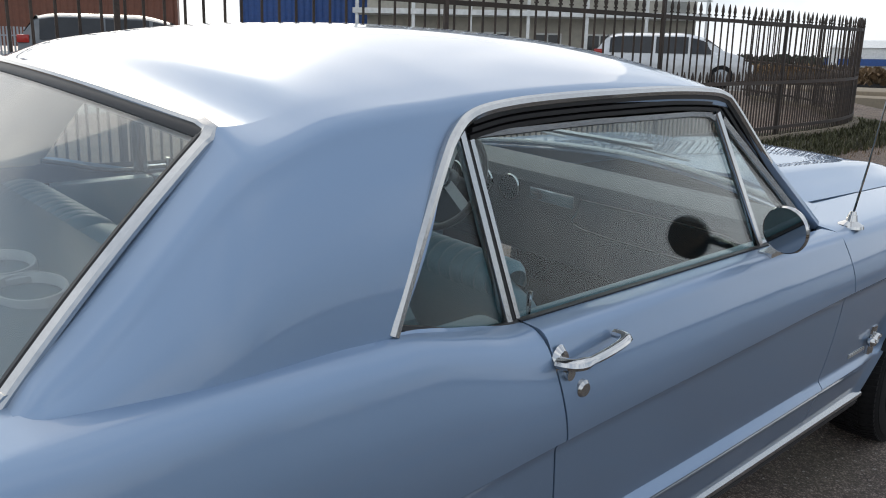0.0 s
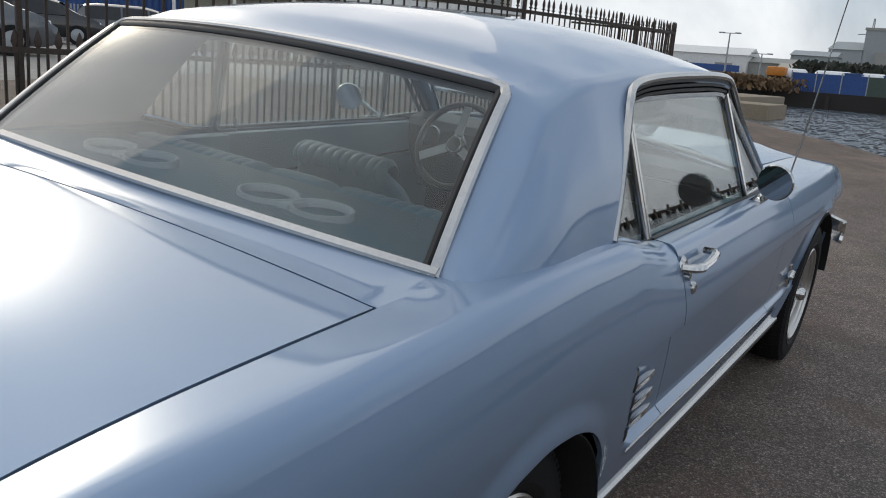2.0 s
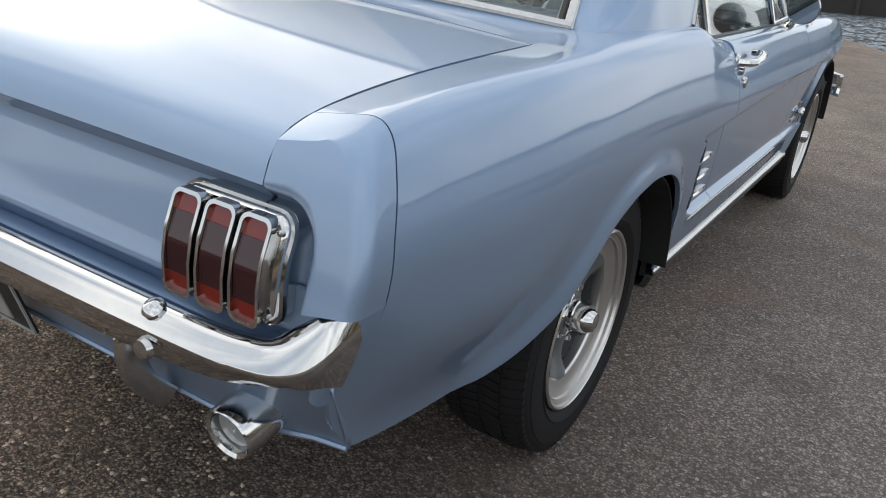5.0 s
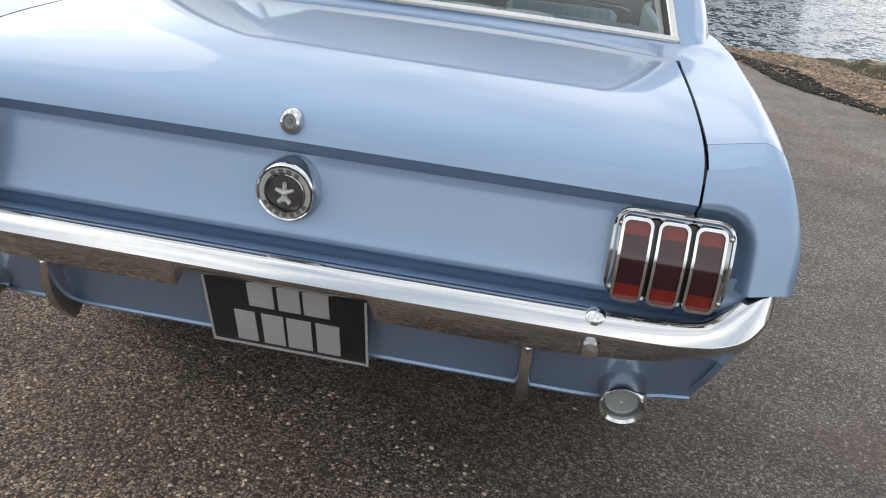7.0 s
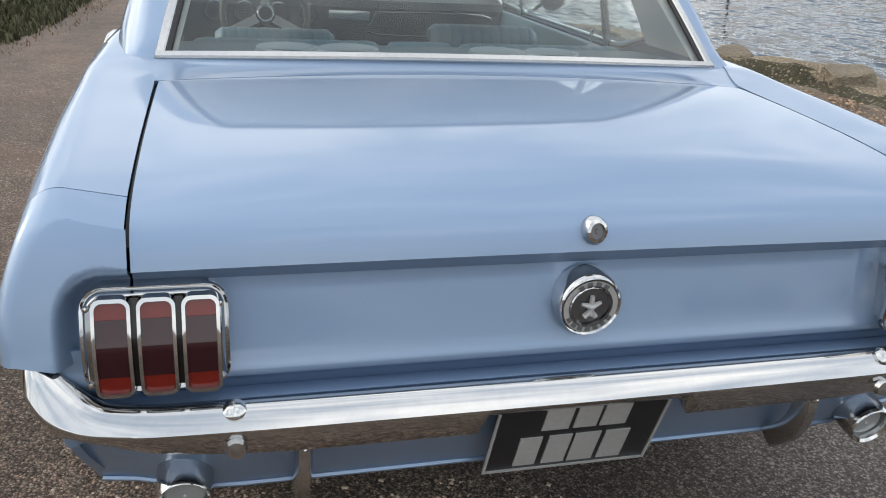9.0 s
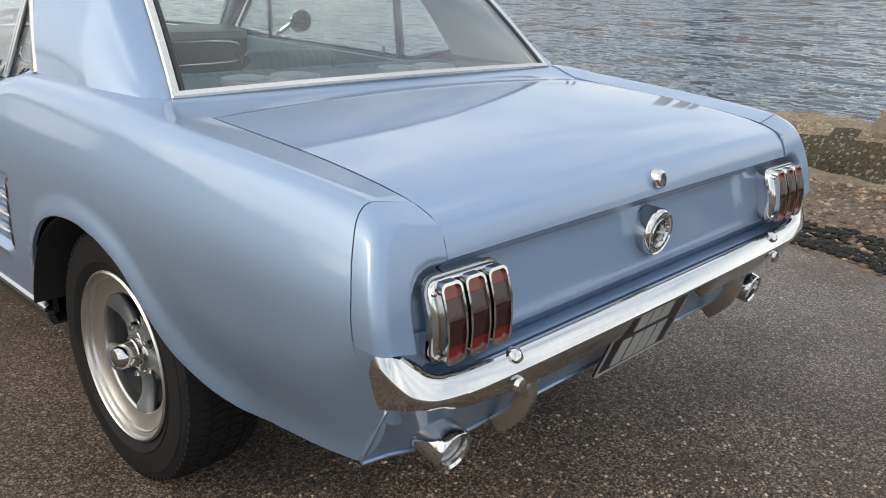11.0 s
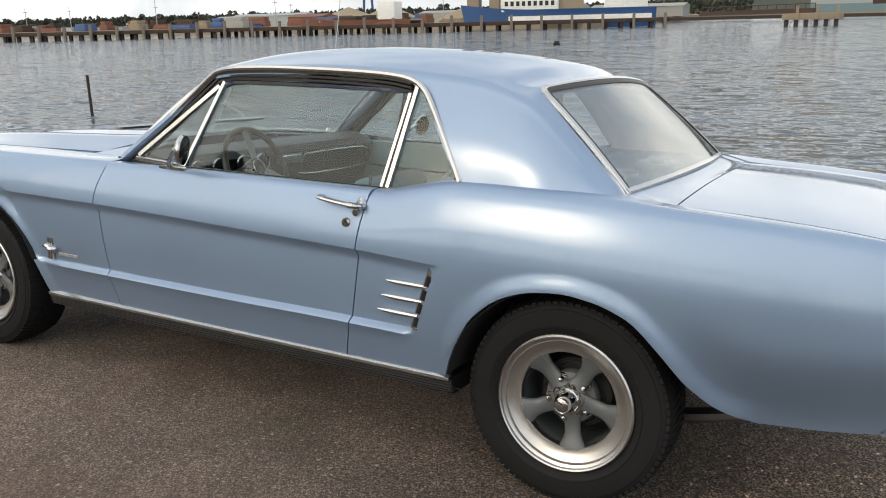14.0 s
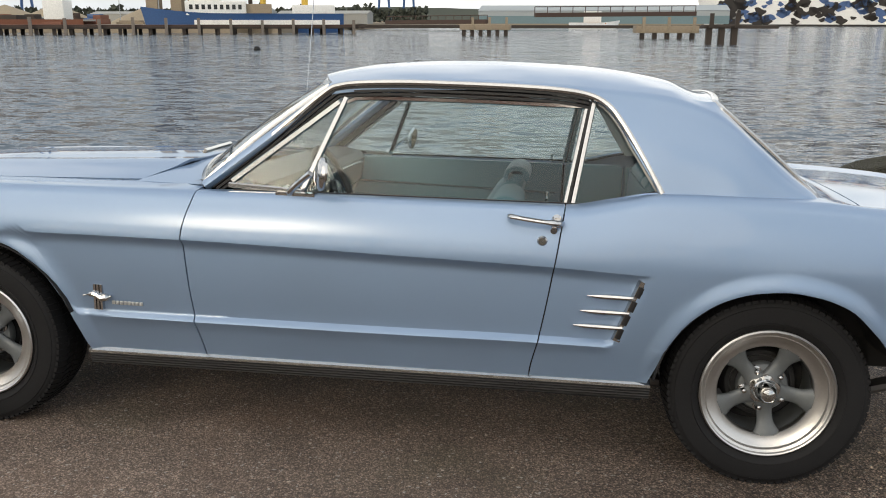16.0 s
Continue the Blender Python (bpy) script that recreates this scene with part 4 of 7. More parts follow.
for side in (1, -1):
    x0, x1, z0, z1 = 0.531, 0.722, 0.634, 0.780
    lo = [[(x, -2.270, z) for x, z in dense(round_rect(x0 + 0.017, x1 - 0.006, z0 + 0.004, z1 - 0.004, 0.030))],
          [(x, -2.312, z) for x, z in dense(round_rect(x0 + 0.010, x1 - 0.003, z0 + 0.002, z1 - 0.002, 0.029))],
          [(x, lamp_face(z) + 0.028, z) for x, z in dense(round_rect(x0 + 0.001, x1 - 0.001, z0 + 0.001, z1 - 0.001, 0.029))],
          [(x, lamp_face(z) + 0.022, z) for x, z in dense(round_rect(x0 + 0.002, x1 - 0.002, z0 + 0.002, z1 - 0.002, 0.028))],
          [(x, lamp_face(z) + 0.023, z) for x, z in dense(round_rect(x0 + 0.006, x1 - 0.006, z0 + 0.004, z1 - 0.005, 0.025))],
          [(x, lamp_face(z) + 0.014, z) for x, z in dense(round_rect(x0 + 0.008, x1 - 0.008, z0 + 0.005, z1 - 0.006, 0.023))],
          [(x, lamp_face(z) + 0.010, z) for x, z in dense(round_rect(x0 + 0.011, x1 - 0.011, z0 + 0.007, z1 - 0.008, 0.022))],
          [(x, lamp_face(z) + 0.016, z) for x, z in dense(round_rect(x0 + 0.024, x1 - 0.024, z0 + 0.012, z1 - 0.014, 0.012))]]
    lampbody = part("tail_lamp", mirrored(flip(ringed(lo[2:])), side), CHROME, car, "triple-lens tail lamp with chrome bezel", angle=50)
    part("lamp_housing", mirrored(flip(ringed(lo[:2] + [[(x, lamp_face(z) + 0.0285, z) for x, y, z in lo[2]]])), side), CHROME, lampbody, "chrome lamp housing", angle=50)
    back = grid(lambda z, x: (x, lamp_face(z) + 0.015, z), steps(z0 + 0.010, z1 - 0.012, 8), steps(x0 + 0.020, x1 - 0.020, 4))
    part("lamp_backing", mirrored(flip(back), side), BLACK, lampbody)
    for k in range(3):
        a = 0.5480 + 0.0555 * k
        b = a + 0.0400
        outer, inner = dense(round_rect(a - 0.0040, b + 0.0040, 0.639, 0.773, 0.012)), dense(round_rect(a + 0.0005, b - 0.0005, 0.6440, 0.7680, 0.009))
        part("lens_frame", mirrored(flip(ringed([[(x, lamp_face(z) + 0.014, z) for x, z in outer], [(x, lamp_face(z) - 0.002, z) for x, z in outer], [(x, lamp_face(z) - 0.002, z) for x, z in inner], [(x, lamp_face(z) + 0.008, z) for x, z in inner]])), side), CHROME, lampbody, angle=30)
        lens = part("lens", mirrored(grid(lambda z, x: (x, lamp_face(z) + 0.004, z), steps(0.6425, 0.7695, 16), steps(b, a, 3)), side), LENS, lampbody, "red lamp lens")
        # The lens's dark reflection, painted as a deep red band over its middle.
        part("dark_reflection_band", mirrored(grid(lambda z, x: (x, lamp_face(z) + 0.0025, z), steps(0.668, 0.746, 12), steps(b - 0.001, a + 0.001, 3)), side), LENS_DARK, lens)
    for z in (0.758, 0.656):
        for x in (x1 - 0.012, x0 + 0.012):
            part("bezel_screw", mirrored(moved(lathe([(0.0005, -0.004), (0.004, -0.003), (0.005, 0.002)], 10, "y"), Matrix.Translation((x, lamp_face(z) + 0.009, z))), side), OLDTRIM, lampbody)

# Filler cap badge and trunk lock.
CAP_AT = Matrix.Translation((0, -2.292, 0.715)) @ pose(0, 0, 0, 4) @ Matrix.Diagonal((0.91, 1.08, 0.91, 1))
badge = part("fuel_cap", moved(lathe([(0.058, 0.010), (0.059, -0.018), (0.057, -0.026), (0.053, -0.030), (0.050, -0.0275), (0.038, -0.0275), (0.036, -0.030), (0.034, -0.026), (0.032, -0.022)], 40, "y"), CAP_AT), CHROME, car, "round chrome fuel cap with dark centre")
part("cap_ring", moved(lathe([(0.0395, -0.0285), (0.0485, -0.0285)], 40, "y"), CAP_AT), SILVER, badge, "pale ring for the lettering")
part("cap_centre", moved(lathe([(0.0005, -0.025), (0.033, -0.023)], 32, "y"), CAP_AT), RIBBED, badge, "dark grey centre disc")
part("cap_figure", moved(join(tube([(-0.017, -0.029, 0.006), (0.0, -0.031, 0.002), (0.017, -0.029, 0.008)], [0.003, 0.006, 0.003], 8), tube([(0, -0.029, 0.021), (0, -0.030, -0.014)], [0.004, 0.006], 8), tube([(-0.010, -0.029, -0.018), (0, -0.030, -0.006), (0.010, -0.029, -0.018)], 0.005, 8)), CAP_AT), SILVER, badge, "plain silver emblem shape")
for k in list(range(4)) + list(range(10, 17)):
    a = radians(90 - (k - 1.5) * 21) if k < 4 else radians(-90 + (k - 13) * 19)
    c, s = math.cos(a) * 0.043, math.sin(a) * 0.043
    part("letter_bar", moved(box(-0.0045, 0.0045, -0.0295, -0.026, -0.0035, 0.0035), CAP_AT @ Matrix.Translation((c, 0, s)) @ Matrix.Rotation(math.pi / 2 - a, 4, "Y")), SPOKE, badge)
lock = part("trunk_lock", moved(lathe([(0.021, 0.008), (0.021, -0.004), (0.017, -0.012), (0.012, -0.014), (0.011, -0.008)], 28, "y"), Matrix.Translation((0, -2.300, 0.829)) @ pose(0, 0, 0, -12) @ Matrix.Diagonal((0.95, 1, 1.05, 1))), CHROME, car, "round chrome trunk lock")
part("lock_barrel", moved(lathe([(0.0005, -0.0105), (0.003, -0.0105), (0.004, -0.009), (0.0125, -0.009)], 20, "y"), Matrix.Translation((0, -2.300, 0.829)) @ pose(0, 0, 0, -12)), RIBBED, lock, "dark key barrel")

# Number plate: black, with a silver border and plain bars for its characters.
PLATE_AT = Matrix.Translation((0.0095, -2.281, 0.396)) @ pose(0, 0, 0, 20)
plate = part("number_plate", moved(box(-0.1475, 0.1475, -0.003, 0.003, 0.0, 0.203, 0.002), PLATE_AT), PLATE, car, "black number plate with silver border under the bumper")
brd = [box(-0.1475, 0.1475, -0.0055, -0.002, 0.0, 0.0045), box(-0.1475, -0.143, -0.0055, -0.002, 0.0045, 0.203), box(0.143, 0.1475, -0.0055, -0.002, 0.0045, 0.203)]
part("plate_border", moved(join(*brd), PLATE_AT), SILVER, plate)
for z0, z1, spans in ((0.108, 0.182, ((-0.066, -0.020), (-0.012, 0.028), (0.034, 0.080))), (0.015, 0.090, ((-0.097, -0.059), (-0.047, -0.007), (-0.001, 0.044), (0.053, 0.096)))):
    for a, b in spans:
        part("character_bar", moved(box(a, b, -0.0055, -0.002, z0, z1), PLATE_AT), SILVER, plate)


# Wheels.
def tyre_mesh():
    prof = [(0.212, -0.085), (0.225, -0.098), (0.262, -0.106), (0.292, -0.102), (0.309, -0.090), (0.317, -0.072), (0.319, -0.03), (0.319, 0.03), (0.317, 0.072), (0.309, 0.090), (0.298, 0.099), (0.292, 0.100), (0.290, 0.103), (0.262, 0.106), (0.240, 0.103), (0.238, 0.106), (0.226, 0.099), (0.212, 0.086)]
    return lathe(prof, 64)


def tread_mesh():
    blocks = []
    for row, (x0, x1, skew) in enumerate(((-0.094, -0.050, 0.020), (-0.044, -0.004, -0.024), (0.004, 0.044, 0.024), (0.050, 0.094, -0.020))):
        for k in range(84):
            a0 = 2 * math.pi * (k + 0.5 * (row % 2)) / 84
            w = 2 * math.pi / 84 * 0.70
            top = []
            for xx, da in ((x0, 0), (x1, skew), (x1, skew + w), (x0, w)):
                edge = 0.3135 if abs(xx) > 0.08 else 0.3225
                for r in (edge - 0.010, edge):
                    top.append((xx, r * math.cos(a0 + da), r * math.sin(a0 + da)))
            f = [(1, 3, 5, 7), (0, 2, 3, 1), (2, 4, 5, 3), (4, 6, 7, 5), (6, 0, 1, 7)]
            blocks.append((top, f))
    return join(*blocks)


def spoke_mesh():
    """One cast spoke: waisted, rounded in front, spreading where it meets hub and rim."""
    def at(u, v):
        r = lerp(0.034, 0.154, u)
        half = 0.025 + 0.009 * ss((0.35 - u) / 0.35) + 0.018 * ss((u - 0.55) / 0.45) ** 1.5
        x = 0.046 - 0.014 * math.sin(math.pi * min(1.0, u * 1.05)) + 0.010 * u
        a = 2 * math.pi * v
        bulge = math.sin(a)
        return x + (0.013 if bulge > 0 else 0.020) * bulge, half * math.copysign(abs(math.cos(a)) ** 0.8, math.cos(a)), r
    return grid(at, steps(0, 1, 10), steps(0, 1, 16))


def wheel(side, y, turn, out):
    w = new("wheel")
    w.parent = car
    w.matrix_basis = Matrix.Translation((side * out, y, 0.312)) @ Matrix.Diagonal((side, 1, 1, 1)) @ Matrix.Rotation(turn, 4, "X")
    w["label"] = "five-spoke wheel with black tyre"
    ty = part("tyre", tyre_mesh(), RUBBER, w, "black treaded tyre")
    tagged(part("tread", tread_mesh(), RUBBER, ty), "black rubber tread blocks", kind="stuff")
    rim_prof = [(0.200, -0.09), (0.2135, 0.090), (0.2135, 0.097), (0.2085, 0.101), (0.2045, 0.098), (0.2025, 0.091), (0.1945, 0.0865), (0.1915, 0.0865), (0.1895, 0.080), (0.184, 0.077), (0.172, 0.071), (0.161, 0.068), (0.1535, 0.067), (0.1505, 0.062), (0.1495, 0.040)]
    part("rim", lathe(rim_prof, 72), ALLOY, w, "polished alloy rim with stepped lip", angle=24)
    part("rim_barrel", lathe([(0.1497, 0.042), (0.152, 0.0), (0.156, -0.09)], 48), SPOKE, w, "dull grey inner barrel")
    part("brake_drum", lathe([(0.001, -0.005), (0.062, -0.005), (0.064, -0.012), (0.112, -0.016), (0.118, -0.030), (0.125, -0.09), (0.17, -0.092)], 40), DARK, w)
    part("drum_ring", lathe([(0.094, -0.013), (0.097, -0.010), (0.100, -0.013)], 40), RIBBED, w)
    for k in range(5):
        part("spoke", moved(spoke_mesh(), Matrix.Rotation(2 * math.pi * k / 5, 4, "X")), SPOKE, w, "grey cast spoke")
    part("hub", lathe([(0.082, 0.000), (0.083, 0.022), (0.078, 0.030), (0.060, 0.034), (0.050, 0.048), (0.038, 0.050)], 40), SPOKE, w)
    collar = lathe([(0.049, 0.040), (0.050, 0.052), (0.047, 0.056), (0.036, 0.058)], 40)
    collar = [(x, yy * (1 + 0.07 * math.cos(5 * math.atan2(zz, yy))), zz * (1 + 0.07 * math.cos(5 * math.atan2(zz, yy)))) for x, yy, zz in collar[0]], collar[1]
    part("hub_collar", collar, CHROME, w, "scalloped chrome collar")
    part("hub_cap", lathe([(0.037, 0.050), (0.037, 0.066), (0.034, 0.069), (0.032, 0.086), (0.029, 0.102), (0.022, 0.113), (0.021, 0.1125), (0.012, 0.116), (0.0005, 0.117)], 36), CHROME, w, "pointed chrome centre cap")
    for k in range(5):
        a = 2 * math.pi * (k + 0.5) / 5
        part("wheel_nut", moved(join(lathe([(0.0105, 0.030), (0.0105, 0.052), (0.0075, 0.059), (0.0005, 0.061)], 6), lathe([(0.0165, 0.028), (0.016, 0.037), (0.011, 0.038)], 18)), Matrix.Translation((0, 0.064 * math.cos(a), 0.064 * math.sin(a)))), CHROME, w)
    part("valve", tube([(0.030, 0, 0.146), (0.062, 0, 0.136)], 0.004, 6), SILVER, w)
    return w


for side in (1, -1):
    wheel(side, -1.372, 0.49, 0.688)
    wheel(side, 1.372, 0.80, 0.722)

# Wheel housings, floor and the dark structure behind the panels.
for side in (1, -1):
    for y, r in ((-1.39, 0.385), (1.37, 0.405)):
        def housing(u, v, y=y, r=r, side=side):
            a = lerp(0.12, math.pi - 0.36, u)
            yy = y + r * math.cos(a)
            return side * lerp(0.50, 0.842 - 0.085 * ss((-1.52 - yy) / 0.2), v), yy, 0.305 + (r - 0.02) * math.sin(a)
        part("wheel_housing", grid(housing, steps(0, 1, 20), steps(0, 1, 2)), DARK, car, thick=0.004)
        part("wheel_housing", grid(lambda u, v, y=y, r=r, side=side: (side * 0.50, y + r * v * math.cos(lerp(0.1, math.pi - 0.1, u)), 0.305 + r * v * math.sin(lerp(0.1, math.pi - 0.1, u))), steps(0, 1, 16), steps(0, 1, 2)), DARK, car, thick=0.004)
for side in (1, -1):
    part("leaf_spring", strip(smooth_line([(side * 0.57, -0.80, 0.285), (side * 0.57, -1.10, 0.245), (side * 0.57, -1.38, 0.235), (side * 0.57, -1.70, 0.270), (side * 0.57, -2.00, 0.360)], 5), (1, 0, 0), 0.060, 0.018, (0, 0, -1)), RIBBED, car, "dark steel leaf spring")
part("floor_pan", box(-0.735, 0.735, -0.98, 0.93, 0.24, 0.30), DARK, car)
part("rear_floor", box(-0.50, 0.50, -2.10, -0.98, 0.34, 0.44), DARK, car)
part("engine_bay", box(-0.50, 0.50, 0.93, 2.05, 0.25, 0.80), DARK, car)
part("trunk_floor", box(-0.55, 0.55, -2.15, -1.80, 0.46, 0.56), DARK, car)
part("inner_wall", join(*[box(min(s * 0.775, s * 0.790), max(s * 0.775, s * 0.790), y0, y1, 0.30, 0.865) for s in (1, -1) for y0, y1 in ((-0.99, 0.93),)],
                        *[box(min(s * 0.715, s * 0.725), max(s * 0.715, s * 0.725), -2.20, -1.80, 0.46, 0.85) for s in (1, -1)], box(-0.70, 0.70, -2.240, -2.234, 0.46, 0.77), box(-0.655, 0.655, -1.64, -1.60, 0.80, 0.898)), DARK, car)
part("front_end", join(box(-0.74, 0.74, 2.06, 2.13, 0.34, 0.76, 0.02)), PAINT, car)
fb = grid(lambda u, v: ((lambda x, e: (x, 2.235 - 0.05 * e - 0.10 * ss((abs(x) - 0.74) / 0.10) + 0.02 * math.sin(math.pi * v), lerp(0.44, 0.55, v)))(lerp(-0.835, 0.835, u), (lerp(-0.835, 0.835, u) / 0.835) ** 2)), steps(0, 1, 40), steps(0, 1, 6))
part("front_bumper", fb, CHROME, car, "slim chrome front bumper", thick=0.02)

# ---- inside the car ----
part("headliner", flip(moved(grid(roof_point, roof_us, steps(1, -1, 20)), Matrix.Translation((0, 0, -0.034)))), HEADLINER, car, "pale cloth headliner")
for side in (1, -1):
    inner = [(p[0] * side - side * 0.030, p[1], p[2] - 0.014) for r in rows[:51] for p in r]
    m = inner, [(i * n + j, (i + 1) * n + j, (i + 1) * n + j + 1, i * n + j + 1) for i in range(50) for j in range(n - 1)]
    part("pillar_trim", m if side < 0 else flip(m), HEADLINER, car, "pale inner pillar trim")
    card = part("door_card", box(min(side * 0.69, side * 0.725), max(side * 0.69, side * 0.725), -0.69, 0.50, 0.34, 0.882, 0.012), VINYL, car, "blue vinyl door card")
    part("arm_rest", box(min(side * 0.63, side * 0.70), max(side * 0.63, side * 0.70), -0.42, -0.05, 0.62, 0.68, 0.018), VINYL_DARK, card)
    part("bright_moulding", strip([(side * 0.688, 0.45, 0.760), (side * 0.688, -0.66, 0.735)], (0, 0, 1), 0.010, 0.004, (-side, 0, 0)), BRIGHT, card)
    part("lock_knob", tube([(side * 0.715, -0.635, 0.88), (side * 0.714, -0.635, 0.925)], [0.004, 0.006], 8), CHROME, card)
    part("quarter_trim", join(box(min(side * 0.66, side * 0.715), max(side * 0.66, side * 0.715), -0.98, -0.70, 0.34, 0.885, 0.015), box(min(side * 0.66, side * 0.712), max(side * 0.66, side * 0.712), -1.20, -0.99, 0.72, 0.882, 0.015)), VINYL, car, "blue vinyl rear side panel")
part("parcel_shelf", grid(lambda t, s: (lerp(0.66, 0.63, t) * s, lerp(-1.472, -1.135, t) - 0.045 * (1 - s * s) * (1 - t), lerp(0.928, 0.915, t)), steps(1, 0, 4), steps(1, -1, 12)), VINYL_DARK, car, "dark blue parcel shelf", thick=0.01)


def pleated(x0, x1, y, z, ry, rz, pleats):
    """A soft roll across the car with sewn pleats."""
    def at(u, v):
        x = lerp(x0, x1, u)
        a = lerp(-0.5, math.pi + 0.5, v)
        k = 1 - 0.10 * abs(math.sin(math.pi * pleats * u)) ** 0.35 * 0 - 0.07 * (1 - abs(math.sin(math.pi * pleats * u)) ** 0.4)
        e = 1 - 0.35 * ss((abs(2 * u - 1) - 0.86) / 0.14)
        return x, y - ry * k * e * math.cos(a), z + rz * k * e * math.sin(a)
    return grid(at, steps(0, 1, max(24, pleats * 6)), steps(0, 1, 12))


rear_seat = new("rear_seat")
rear_seat.parent = car
rear_seat["label"] = "blue vinyl rear bench with pleated top"
for x0, x1, k in ((-0.62, -0.10, 14), (-0.095, 0.095, 1), (0.10, 0.62, 14)):
    part("backrest_roll", pleated(x0, x1, -1.085, 0.868, 0.075, 0.062, k), VINYL, rear_seat)
part("backrest", join(box(-0.48, 0.48, -1.12, -1.00, 0.45, 0.80, 0.03), box(-0.62, 0.62, -1.12, -1.00, 0.72, 0.875, 0.03)), VINYL, rear_seat)
part("cushion", box(-0.48, 0.48, -1.02, -0.55, 0.36, 0.52, 0.04), VINYL, rear_seat)


def bucket_seat(x, lift=0.0):
    s = new("front_seat")
    s.parent = car
    s["label"] = "blue vinyl bucket seat with pleated back"
    shell = grid(lambda u, v: (x + (0.235 - 0.02 * u) * math.copysign(abs(math.cos(v)) ** 0.55, math.cos(v)) * (1 - 0.22 * ss((u - 0.8) / 0.2)),
                               lerp(-0.22, -0.50, u) - 0.065 * math.copysign(abs(math.sin(v)) ** 0.7, math.sin(v)) * (1 - 0.4 * ss((u - 0.86) / 0.14)),
                               lerp(0.42, 0.875 + lift, u)), steps(0, 1, 14), steps(0, 2 * math.pi, 28))
    part("backrest", shell, VINYL, s)
    part("backrest_top", pleated(x - 0.195, x + 0.195, -0.490, 0.866 + lift, 0.058, 0.046, 11), VINYL, s)
    part("cushion", box(x - 0.24, x + 0.24, -0.32, 0.18, 0.36, 0.50, 0.045), VINYL, s)
    return s


bucket_seat(-0.36, -0.03)
bucket_seat(0.36)
dash = part("dashboard", grid(lambda u, v: (lerp(-0.70, 0.70, u), (0.58, 0.44, 0.33, 0.305, 0.315, 0.36, 0.42)[v] , (0.905, 0.928, 0.905, 0.875, 0.80, 0.70, 0.60)[v]), steps(0, 1, 16), range(7)), DASH, car, "dark padded dashboard")
for x in (-0.56, -0.44, -0.30, -0.18):
    dial = part("gauge", moved(lathe([(0.0005, -0.006), (0.040, -0.006), (0.041, 0.004)], 24, "y"), Matrix.Translation((x, 0.300, 0.845))), BLACK, dash)
    part("gauge_ring", moved(lathe([(0.040, -0.005), (0.042, -0.010), (0.044, -0.004)], 24, "y"), Matrix.Translation((x, 0.300, 0.845))), CHROME, dial)
part("glovebox_trim", join(*[tube(smooth_line([(0.12, 0.300, 0.86), (0.60, 0.300, 0.86), (0.63, 0.306, 0.80), (0.60, 0.315, 0.765), (0.12, 0.315, 0.765), (0.10, 0.305, 0.82), (0.12, 0.300, 0.86)], 4), 0.004, 6)]), BRIGHT, dash)
part("radio_trim", box(-0.09, 0.09, 0.292, 0.300, 0.825, 0.865, 0.004), BRIGHT, dash)
steer = new("steering_wheel")
steer.parent = car
steer["label"] = "dark-rimmed steering wheel with three drilled silver spokes"
SW = Matrix.Translation((-0.360, 0.170, 0.850)) @ pose(0, 0, 0, 66)
part("wheel_rim", moved(lathe([(0.168 + 0.0125 * math.cos(a), 0.0125 * math.sin(a)) for a in steps(0, 2 * math.pi, 10)], 48, "z"), SW), WOODRIM, steer, "dark wooden rim")
for a in (90 + 118, 90 - 118, -90 + 180):
    m = SW @ Matrix.Rotation(radians(a - 90), 4, "Z")
    holes = [0.056 + 0.027 * k for k in range(4)]
    plate_v, plate_f = grid(lambda u, v: (lerp(-0.017, 0.017, v), lerp(0.025, 0.160, u), 0.004), steps(0, 1, 8), steps(0, 1, 2))
    sp = part("spoke", moved((plate_v, plate_f), m), SILVER, steer, "drilled silver spoke", thick=0.004)
    part("spoke_hole", join(*[moved(lathe([(0.0005, 0.0055), (0.0085 + 0.001 * k, 0.0055)], 14, "z"), m @ Matrix.Translation((0, h, 0))) for k, h in enumerate(holes)]), BLACK, sp)
part("horn_button", moved(lathe([(0.040, -0.03), (0.042, 0.004), (0.034, 0.016), (0.0005, 0.020)], 28, "z"), SW), BLACK, steer)
part("horn_ring", moved(lathe([(0.028, 0.0175), (0.031, 0.0195), (0.034, 0.0165)], 28, "z"), SW), CHROME, steer)
part("column", moved(tube([(0, 0, -0.03), (0, 0, -0.30)], 0.030, 12), SW), DASH, steer)
part("cabin_mirror", box(-0.10, 0.10, 0.085, 0.105, 1.180, 1.232, 0.012), BLACK, car, "black rear-view mirror")
part("mirror_stem", tube([(0, 0.10, 1.21), (0, 0.18, 1.265)], 0.006, 8), CHROME, car)


def pod_ring(x0, y0, rx, ry, tilt):
    """An oval ring with a raised, rounded wall."""
    prof = ((1.10, -0.014), (1.09, 0.002), (1.05, 0.011), (0.98, 0.011), (0.93, 0.004), (0.91, -0.006))
    return grid(lambda u, v: (x0 + rx * prof[v][0] * math.cos(u), y0 + ry * prof[v][0] * math.sin(u), 0.936 + prof[v][1] + 0.06 * (ry * math.sin(u))), steps(0, 2 * math.pi, 32), range(6))


